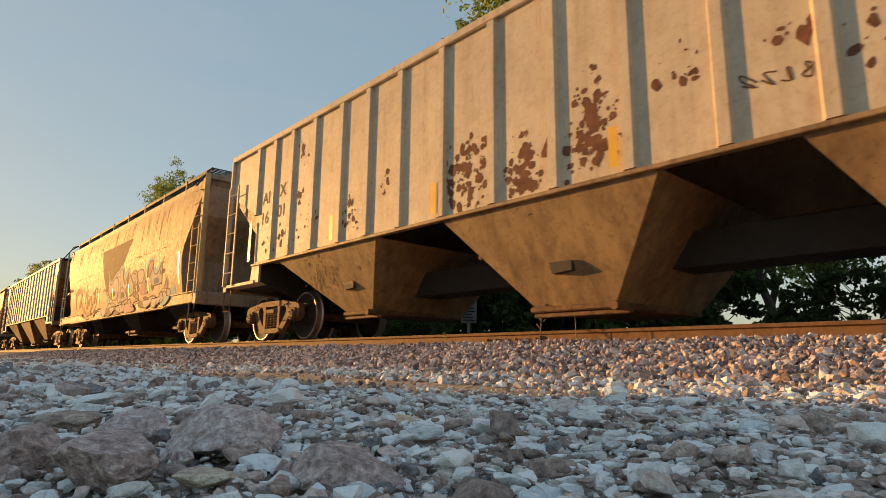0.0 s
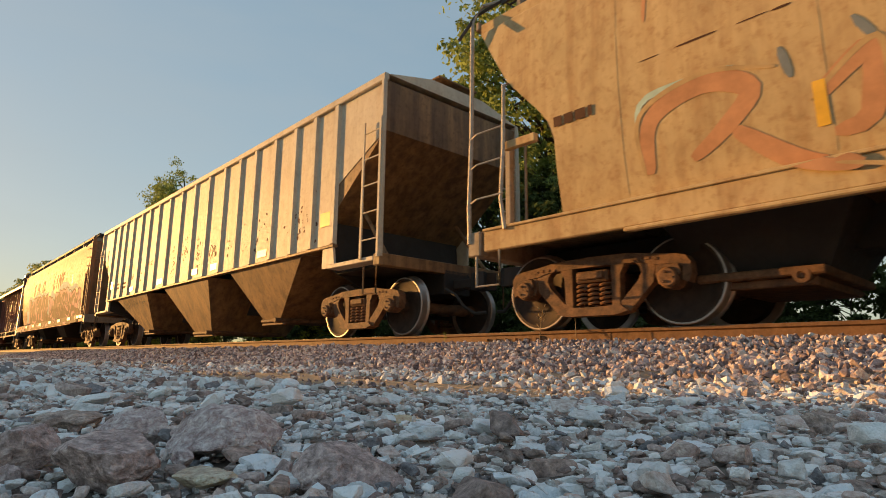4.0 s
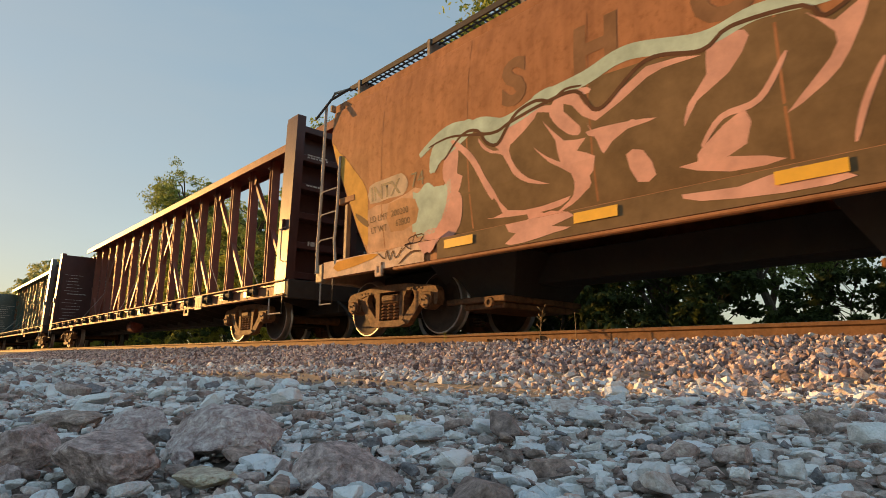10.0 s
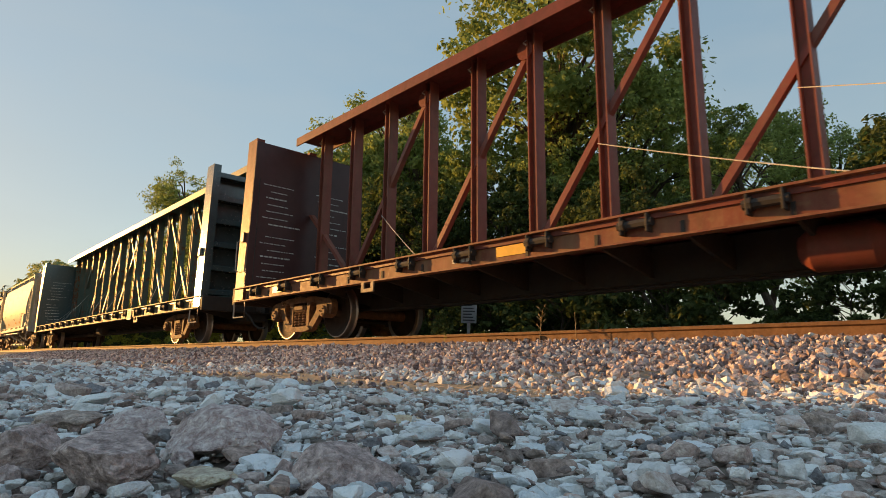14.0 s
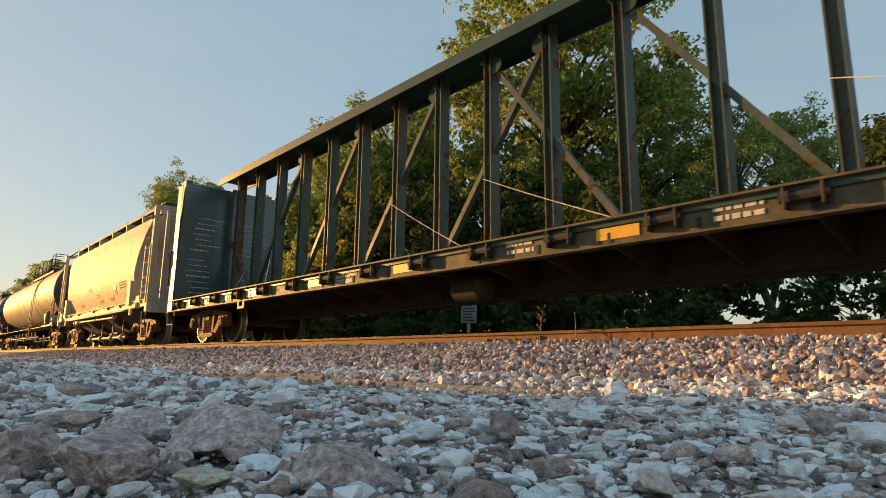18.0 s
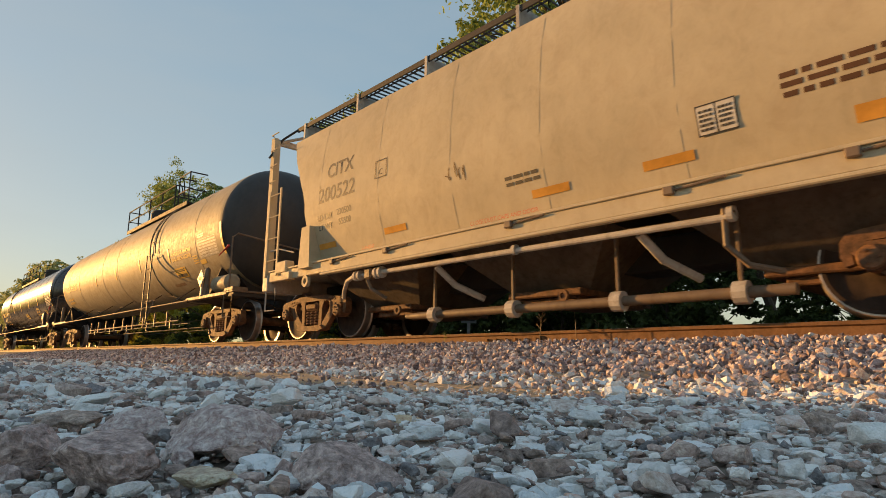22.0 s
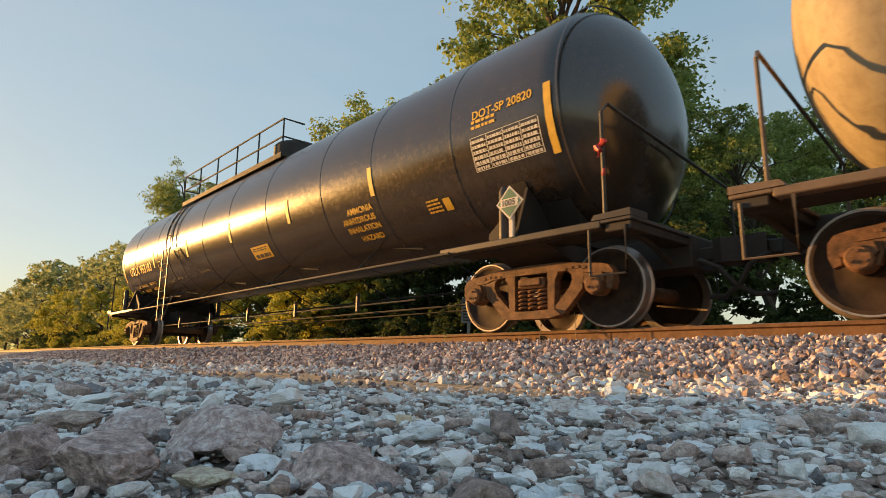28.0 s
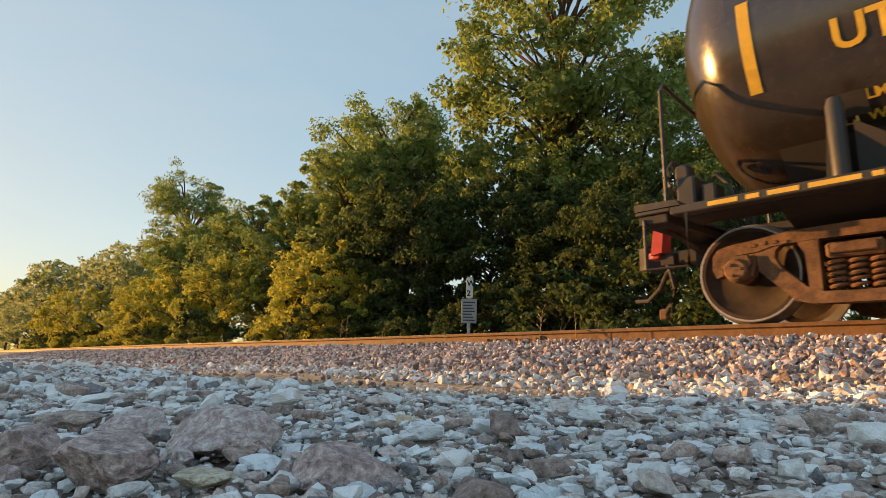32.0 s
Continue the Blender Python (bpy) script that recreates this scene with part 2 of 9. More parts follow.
    def mesh(self, name, material, smooth=False):
        me = bpy.data.meshes.new(name)
        me.from_pydata(self.v, [], self.f)
        me.materials.append(material)
        if smooth:
            me.polygons.foreach_set("use_smooth", [True] * len(me.polygons))
            me.set_sharp_from_angle(angle=radians(35))
        me.update()
        return me


def part(name, shape, material, parent, label="", smooth=False, at=None):
    me = shape if isinstance(shape, bpy.types.Mesh) else shape.mesh(name, material, smooth)
    ob = new(name, me)
    ob.parent = parent
    if at is not None:
        ob.matrix_basis = at
    return tagged(ob, label)


def solid(name, shape, material, label, category, kind="", group="", smooth=False, at=None):
    ob = new(name, shape.mesh(name, material, smooth))
    if at is not None:
        ob.matrix_basis = at
    return tagged(ob, label, category, group, kind)


def recalc(me):
    bm = bmesh.new()
    bm.from_mesh(me)
    bmesh.ops.recalc_face_normals(bm, faces=bm.faces)
    bm.to_mesh(me)
    bm.free()
    return me


def lettering(text, size, bold=0.0, extrude=0.0):
    """A flat mesh of the text: x to the right, y up, from its lower left corner."""
    cu = bpy.data.curves.new("lettering", "FONT")
    cu.body, cu.size, cu.offset, cu.resolution_u = text, size, bold, 3
    ob = bpy.data.objects.new("lettering", cu)
    me = bpy.data.meshes.new_from_object(ob)
    bpy.data.objects.remove(ob)
    bpy.data.curves.remove(cu)
    return me


TRACK_Y = 0.7175   # middle of the track
GAUGE = 1.435

# ---- ground ----
def ground_z(x, y):
    """Height of the ground: ballast bed, its shoulder, the gravel beside it, a shallow ditch and a rise under the trees."""
    knots = ((-60, -0.75), (-9.0, -0.60), (-6.5, -0.50), (-5.4, -0.478), (-4.2, -0.468), (-3.0, -0.455), (-2.2, -0.40), (-1.2, -0.265), (-0.62, -0.165), (0.0, -0.19), (1.43, -0.19),
             (2.1, -0.165), (3.6, -0.50), (5.5, -0.65), (9.0, -0.35), (16.0, 0.1), (60.0, 0.8), (2000.0, 3.0))
    for (a, za), (b, zb) in zip(knots, knots[1:]):
        if a <= y <= b:
            return za + (zb - za) * (y - a) / (b - a)
    return knots[0][1]


def rough_z(x, y):
    near = 1.0 if -60 < x < 12 and -8 < y < 12 else 0.3
    return ground_z(x, y) + near * (0.018 * noise.noise((x * 0.9, y * 0.9, 0)) + 0.010 * noise.noise((x * 4.1, y * 4.1, 3)))


M_GROUND = bpy.data.materials.new("gravel_ground")
nt, links, b = nodes_of(M_GROUND)
cells = nt.new("ShaderNodeTexVoronoi")
tc = nt.new("ShaderNodeTexCoord")
links.new(tc.outputs["Object"], cells.inputs["Vector"])
cells.inputs["Scale"].default_value = 22
soil = noise_of(nt, links, 0.8, 6, 0.6)
tone = ramp(nt, links, cells.outputs["Color"], [(0.1, (0.11, 0.098, 0.088)), (0.5, (0.23, 0.21, 0.19)), (0.9, (0.37, 0.345, 0.32))])
col = mix(nt, links, ramp(nt, links, soil, [(0.4, (0, 0, 0)), (0.62, (0.7,) * 3)]), tone, (0.15, 0.11, 0.075))
# a strip of bare tan soil at the foot of the ballast
sp, bell = nt.new("ShaderNodeSeparateXYZ"), nt.new("ShaderNodeMapRange")
links.new(tc.outputs["Object"], sp.inputs[0])
links.new(sp.outputs[1], bell.inputs[0])
bell.inputs[1].default_value, bell.inputs[2].default_value = -5.3, -2.0
strip = ramp(nt, links, bell.outputs[0], [(0.0, (0, 0, 0)), (0.35, (1, 1, 1)), (0.7, (1, 1, 1)), (1.0, (0, 0, 0))])
grit = noise_of(nt, links, 60, 6, 0.7)
sand = ramp(nt, links, grit, [(0.3, (0.26, 0.19, 0.12)), (0.7, (0.50, 0.38, 0.25))])
col = mix(nt, links, strip, col, sand)
links.new(col, b.inputs["Base Color"])
b.inputs["Roughness"].default_value = 0.95
bump(nt, links, cells.outputs["Distance"], 0.6, 0.03, b)


def spaced(a, b, fine0, fine1, step, grow=1.35):
    """Steps that are fine between fine0 and fine1 and widen outside."""
    vals = list(np.arange(fine0, fine1 + 1e-6, step))
    d, v = step, fine0
    while v > a:
        d *= grow
        v -= d
        vals.insert(0, max(v, a))
    d, v = step, fine1
    while v < b:
        d *= grow
        v += d
        vals.append(min(v, b))
    return vals


xs, ys = spaced(-2500, 2500, -22, 6, 0.14, 1.18), spaced(-2500, 2500, -6.6, 4.0, 0.09, 1.22)
sh = Shape()
sh.grid([[(x, y, rough_z(x, y)) for x in xs] for y in ys])
solid("ground", sh, M_GROUND, "grey-brown gravel and soil beside the railway track", "ground", "structure", smooth=True)

# ---- track ----
RAIL = ((-0.066, -0.178), (0.066, -0.178), (0.066, -0.168), (0.012, -0.150), (0.009, -0.045), (0.034, -0.032), (0.036, -0.006), (0.028, 0.0), (-0.028, 0.0), (-0.036, -0.006), (-0.034, -0.032), (-0.009, -0.045), (-0.012, -0.150), (-0.066, -0.168))


def rail(y, label):
    sh = Shape()
    cuts = [-260, -4.93, 60]
    for a, b in zip(cuts, cuts[1:]):
        sh.prism([(p + y, q) for p, q in RAIL], 0, a + 0.004, b - 0.004)
    ob = solid("rail", sh, M_RUSTRAIL, label, "rail", "structure")
    top = Shape().box(-260, 60, y - 0.022, y + 0.022, -0.002, 0.0015, 0.0005)
    part("running_surface", top, M_RAILTOP, ob, "worn shiny strip on the rail head")
    bar = Shape().box(-4.93 - 0.46, -4.93 + 0.46, y - 0.040, y - 0.012, -0.140, -0.050, 0.008)
    part("joint_bar", bar, M_RUSTRAIL, ob, "rusty bolted joint bar")
    for k in range(6):
        xb = -4.93 - 0.40 + 0.16 * k
        part("bolt", Shape().disc([(0.0, y - 0.066), (0.017, y - 0.066), (0.017, y - 0.040), (0.0, y - 0.040)], 8, xb, 0, -0.092), M_RUSTRAIL, ob)
    return ob


rail(-0.036, "rusty steel rail with a bolted joint, lying on the ballast")
rail(GAUGE + 0.036, "rusty steel rail on the far side of the track")
M_TIE = plain("creosoted_wood", (0.075, 0.055, 0.042), 0.9, 0, 0.35, 10)
tie_mesh = Shape().box(-0.115, 0.115, -0.58, 2.02, -0.36, -0.182, 0.012).mesh("sleeper", M_TIE)
for k in range(110):
    tie = new("sleeper", tie_mesh)
    tie.matrix_basis = pose(4.0 - 0.53 * k + random.uniform(-0.02, 0.02), random.uniform(-0.03, 0.03), 0, 0, 0, random.uniform(-0.8, 0.8))
    tagged(tie, "weathered wooden sleeper half buried in ballast", "sleeper", "sleepers of the track")


# ---- stones ----
def rock_forms(count, points, seed, flat=(0.35, 0.7), edge=0.0):
    """Angular broken stones: the hull of a few points on a boxy ball, its edges knocked off; each form is (vertices, triangles)."""
    rng = np.random.default_rng(seed)
    forms = []
    for k in range(count):
        d = rng.normal(size=(points, 3))
        d /= np.linalg.norm(d, axis=1, keepdims=True)
        d = np.sign(d) * np.abs(d) ** 0.62
        d *= rng.uniform(0.78, 1.0, (points, 1)) * np.array([1.0, rng.uniform(0.55, 0.95), rng.uniform(*flat)])
        bm = bmesh.new()
        for p in d:
            bm.verts.new(p)
        res = bmesh.ops.convex_hull(bm, input=bm.verts)
        bmesh.ops.delete(bm, geom=[g for g in set(res["geom_interior"] + res["geom_unused"]) if isinstance(g, bmesh.types.BMVert)], context="VERTS")
        if edge:
            bmesh.ops.dissolve_limit(bm, angle_limit=radians(14), verts=bm.verts, edges=bm.edges)
            bmesh.ops.bevel(bm, geom=bm.edges[:], offset=edge, segments=1, affect="EDGES", profile=0.6)
        bmesh.ops.triangulate(bm, faces=bm.faces)
        bm.verts.index_update()
        v = np.array([q.co[:] for q in bm.verts])
        forms.append((v / np.abs(v).max(), np.array([[q.index for q in f.verts] for f in bm.faces])))
        bm.free()
    return forms


def stones(name, spots, forms, material, label, seed, kind="stuff", sink=0.25, tilt=0.25):
    """One mesh of many stones; spots: x, y, z of the ground and half size."""
    rng = np.random.default_rng(seed)
    vs, fs, o = [], [], 0
    for x, y, z, r in spots:
        v, f = forms[rng.integers(len(forms))]
        e = Euler((rng.normal(0, tilt), rng.normal(0, tilt), rng.uniform(0, 6.283))).to_matrix()
        w = (v * r) @ np.array(e).T
        w += (x, y, z - w[:, 2].min() * (1 - 2 * sink))
        vs.append(w)
        fs.append(f + o)
        o += len(v)
    vs, fs = np.concatenate(vs).astype(np.float32), np.concatenate(fs).astype(np.int32)
    me = bpy.data.meshes.new(name)
    me.vertices.add(len(vs))
    me.vertices.foreach_set("co", vs.reshape(-1))
    me.loops.add(fs.size)
    me.loops.foreach_set("vertex_index", fs.reshape(-1))
    me.polygons.add(len(fs))
    me.polygons.foreach_set("loop_start", np.arange(0, fs.size, 3, dtype=np.int32))
    me.polygons.foreach_set("use_smooth", np.zeros(len(fs), dtype=bool))
    me.update(calc_edges=True)
    me.materials.append(material)
    return tagged(new(name, me), label, "gravel", kind=kind)


def scatter(count, xr, yr, size, seed, keep=lambda x, y: True):
    rng = np.random.default_rng(seed)
    out = []
    while len(out) < count:
        x, y = rng.uniform(*xr), rng.uniform(*yr)
        if keep(x, y):
            r = size[0] + (size[1] - size[0]) * rng.uniform() ** 1.7
            out.append((x, y, rough_z(x, y) - 0.003, r))
    return out


def in_wedge(x, y):
    """The ground before the camera, with a margin."""
    a = math.degrees(math.atan2(y - EYE[1], -(x - EYE[0])))
    return 1.0 < a < 86.0 and math.hypot(x, y - EYE[1]) > 0.30

# ---- rolling stock: what all wagons share ----
TRAIN, AXLES = [], []
WHEEL_R = 0.457

wheel_mesh = recalc(Shape().disc([(0.0, -0.12), (0.085, -0.12), (0.10, -0.10), (0.115, -0.045), (0.20, -0.015), (0.34, -0.040), (0.385, -0.062), (0.392, -0.068), (0.424, -0.070), (0.440, -0.070), (0.447, -0.062), (0.457, 0.035), (0.478, 0.052), (0.482, 0.062), (0.470, 0.073),
                                  (0.39, 0.070), (0.33, 0.02), (0.2, 0.03), (0.12, 0.08), (0.0, 0.08)], 40).mesh("wheel", M_WHEEL, True))
wheel_mesh.materials.append(M_TREAD)
for p in wheel_mesh.polygons:
    c = p.center
    if math.hypot(c.x, c.z) > 0.428:
        p.material_index = 1
axle_mesh = Shape().tube([(0, -1.09, 0), (0, -0.80, 0)], 0.08, 12).tube([(0, -0.84, 0), (0, -0.5, 0), (0, 0, 0), (0, 0.5, 0), (0, 0.84, 0)], [0.1, 0.095, 0.085, 0.095, 0.1], 12).tube([(0, 0.80, 0), (0, 1.09, 0)], 0.08, 12)
axle_mesh.disc([(0.0, -1.13), (0.085, -1.13), (0.10, -1.115), (0.10, -1.06)], 16)
for k in range(3):
    a = 2.094 * k
    axle_mesh.tube([(0.055 * math.cos(a), -1.15, 0.055 * math.sin(a)), (0.055 * math.cos(a), -1.12, 0.055 * math.sin(a))], 0.014, 6)
axle_mesh = axle_mesh.mesh("wheelset", M_TRUCK, True)


def side_frame_mesh():
    sh = Shape()
    for m in (-1, 1):
        def pr(poly, a=-1.06, b=-0.94):
            sh.prism([(m * x, z) for x, z in poly], 1, a, b)
        pr([(0, 0.655), (0.30, 0.655), (0.60, 0.64), (0.72, 0.605), (0.98, 0.59), (1.02, 0.545), (1.015, 0.42), (1.075, 0.40), (1.105, 0.48), (1.10, 0.60), (1.05, 0.665), (0.95, 0.69), (0.72, 0.715), (0.45, 0.755), (0, 0.765)])
        pr([(0.74, 0.615), (0.71, 0.43), (0.44, 0.155), (0.26, 0.155), (0.26, 0.225), (0.36, 0.275), (0.545, 0.46), (0.585, 0.54), (0.575, 0.60), (0.53, 0.645)], -1.05, -0.95)
        pr([(0.245, 0.22), (0.335, 0.22), (0.35, 0.56), (0.39, 0.62), (0.40, 0.66), (0.245, 0.66)], -1.055, -0.945)
        pr([(0, 0.125), (0.30, 0.125), (0.45, 0.16), (0.36, 0.225), (0, 0.215)], -1.10, -0.92)
        pr([(0.74, 0.60), (0.735, 0.50), (0.765, 0.40), (0.80, 0.40), (0.80, 0.60)], -1.05, -0.95)
    for m in (-1, 1):
        for k in range(4):
            sh.box(m * 0.62 + 0.085 * k - 0.15, m * 0.62 + 0.085 * k - 0.10, -1.068, -1.055, 0.665 - 0.012 * abs(k - 1.5), 0.695 - 0.012 * abs(k - 1.5), 0.003)
    return sh.mesh("side_frame", M_TRUCK)


def spring_mesh():
    sh = Shape()
    pts = [(0.058 * math.cos(a), 0.058 * math.sin(a), 0.225 + 0.245 * a / (2 * math.pi * 5)) for a in np.linspace(0, 2 * math.pi * 5, 56)]
    return sh.tube(pts, 0.015, 5).mesh("spring", M_SPRING, True)


SIDE_FRAME, SPRING = side_frame_mesh(), spring_mesh()
ADAPTER = Shape().prism([(-0.13, 0.50), (-0.10, 0.585), (0.10, 0.585), (0.13, 0.50), (0.105, 0.47), (-0.105, 0.47)], 1, -1.10, -0.93)
ADAPTER.disc([(0.0, -1.09), (0.105, -1.09), (0.112, -1.07), (0.112, -0.92)], 18, 0, 0, 0.457)
ADAPTER = ADAPTER.mesh("bearing_housing", M_TRUCK)
BOLSTER = Shape().box(-0.20, 0.20, -1.06, 1.06, 0.49, 0.615, 0.02).box(-0.16, 0.16, -1.09, -1.03, 0.52, 0.60, 0.01).disc([(0.0, 0.66), (0.2, 0.66), (0.2, 0.6)], 16, axis=2).mesh("bolster", M_TRUCK)
BRAKE = Shape()
for m in (-1, 1):
    BRAKE.tube([(m * 0.36, -0.72, 0.36), (m * 0.36, 0.72, 0.36)], 0.035, 8).box(m * 0.38 - 0.03, m * 0.38 + 0.03, -0.78, -0.66, 0.28, 0.52, 0.01).box(m * 0.38 - 0.03, m * 0.38 + 0.03, 0.66, 0.78, 0.28, 0.52, 0.01)
BRAKE = BRAKE.mesh("brake_beam", M_BLACK)


def truck(car, x):
    """A two-axle truck under a wagon, its middle at x."""
    for turn in (0, 180):
        fr = part("side_frame", SIDE_FRAME, None, car, "rusty cast steel truck side frame", at=pose(x, 0, 0, 0, 0, turn))
        for k in (-1, 0, 1):
            part("spring", SPRING, None, fr, at=pose(0.145 * k, -1.0, 0))
        for k in (-1, 1):
            part("bearing_housing", ADAPTER, None, fr, at=pose(0.889 * k, 0, 0))
    part("bolster", BOLSTER, None, car, at=pose(x, 0, 0))
    part("brake_beam", BRAKE, None, car, at=pose(x, 0, 0))
    for k in (-1, 1):
        ax = part("wheelset", axle_mesh, None, car, "rusty axle with two worn steel wheels", at=pose(x + 0.889 * k, 0, WHEEL_R))
        part("wheel", wheel_mesh, None, ax, "brown wheel with a bright rim", at=pose(0, -0.747, 0))
        part("wheel", wheel_mesh, None, ax, "brown wheel with a bright rim", at=pose(0, 0.747, 0, 0, 0, 180))
        AXLES.append((ax, x + 0.889 * k, WHEEL_R))


def wagon(name, middle, trucks, label, category, shift=0.0):
    car = new(name)
    car["middle"] = middle
    car.matrix_basis = pose(middle, TRACK_Y, 0)
    tagged(car, label, category)
    TRAIN.append(car)
    for x in (-trucks, trucks):
        truck(car, x + shift)
    return car


def coupler(car, x, m):
    """Coupler, its shank and the air hose at an end; m is the way outwards."""
    sh = Shape().box(*sorted((x - 0.5 * m, x + 0.42 * m)), -0.09, 0.09, 0.74, 0.90, 0.02)
    sh.prism([(x + 0.40 * m, -0.10), (x + 0.62 * m, -0.20), (x + 0.72 * m, -0.16), (x + 0.66 * m, -0.02), (x + 0.74 * m, 0.10), (x + 0.66 * m, 0.20), (x + 0.42 * m, 0.12)], 2, 0.70, 0.96)
    ob = part("coupler", sh, M_BLACK, car, "rusty knuckle coupler")
    recalc(ob.data)
    hose = [(x + 0.1 * m, -0.35, 0.72), (x + 0.3 * m, -0.33, 0.62), (x + 0.42 * m, -0.28, 0.45), (x + 0.60 * m, -0.22, 0.33), (x + 0.78 * m, -0.16, 0.34)]
    part("air_hose", Shape().tube(hose, 0.026, 8), M_BLACK, car, "black rubber brake hose", True)


def ladder(car, mat, rails, z0, z1, rungs, name="ladder", r=0.012, w=0.05, label=""):
    """A ladder: two rails given as (x, y), flat bars, and round rungs."""
    sh = Shape()
    for x, y in rails:
        sh.box(x - 0.012 if abs(rails[0][0] - rails[1][0]) < 0.01 else x - w / 2, x + 0.012 if abs(rails[0][0] - rails[1][0]) < 0.01 else x + w / 2, y - 0.012, y + 0.012, z0, z1, 0.003)
    ob = part(name, sh, mat, car, label)
    for z in rungs:
        part("rung", Shape().tube([(*rails[0], z), (*rails[1], z)], r, 6), mat, ob)
    return ob


def stirrup(car, mat, x, y, z0, z1, w=0.36, m=1):
    """A hanging step at a corner."""
    sh = Shape().tube([(x, y, z1), (x, y, z0), (x + m * w, y, z0), (x + m * w, y, z1)], 0.016, 6)
    part("step", sh, mat, car, "bent steel corner step", True)


def reflector(car, x, y, z, w, h, mat=None):
    part("reflector", Shape().box(x - w / 2, x + w / 2, y - 0.006, y, z - h / 2, z + h / 2, 0.001), mat or M_ORANGE, car, "yellow-orange reflective strip")


def text_on(car, text, x, y, z, size, mat, bold=0.0, bend=None, name="lettering", label=""):
    """Lettering on the near side, read from outside (it runs towards +x). bend: (radius, axis height) of a tank. Large letters are parts of their own."""
    pieces = [(text, 0.0)]
    if size > 0.19 and len(text) > 1:
        pieces = []
        for i, ch in enumerate(text):
            if ch != " ":
                whole, alone = lettering(text[:i + 1], size, bold), lettering(ch, size, bold)
                pieces.append((ch, max(v.co.x for v in whole.vertices) - max(v.co.x for v in alone.vertices)))
                bpy.data.meshes.remove(whole)
                bpy.data.meshes.remove(alone)
    for chars, shift in pieces:
        me = lettering(chars, size, bold)
        if callable(y):
            bm = bmesh.new()
            bm.from_mesh(me)
            for cut in (1.7, 1.75, 2.1, 2.4, 2.7, 2.9, 3.2, 3.4):
                bmesh.ops.bisect_plane(bm, geom=bm.verts[:] + bm.edges[:] + bm.faces[:], plane_co=(0, cut - z, 0), plane_no=(0, 1, 0))
            bmesh.ops.triangulate(bm, faces=bm.faces)
            bm.to_mesh(me)
            bm.free()
        for v in me.vertices:
            u, w = v.co.x + shift, v.co.y
            if bend:
                rad, zc = bend
                a = math.asin(max(-1, min(1, (z - zc) / rad))) + w / rad
                v.co = (x + u, -(rad + 0.008) * math.cos(a), zc + (rad + 0.008) * math.sin(a))
            elif callable(y):
                v.co = (x + u, y(z + w) - 0.0035, z + w)
            else:
                v.co = (x + u, y - 0.004, z + w)
        me.materials.append(mat)
        part(name if len(chars) > 1 else "letter", me, None, car, label or "stencilled lettering")


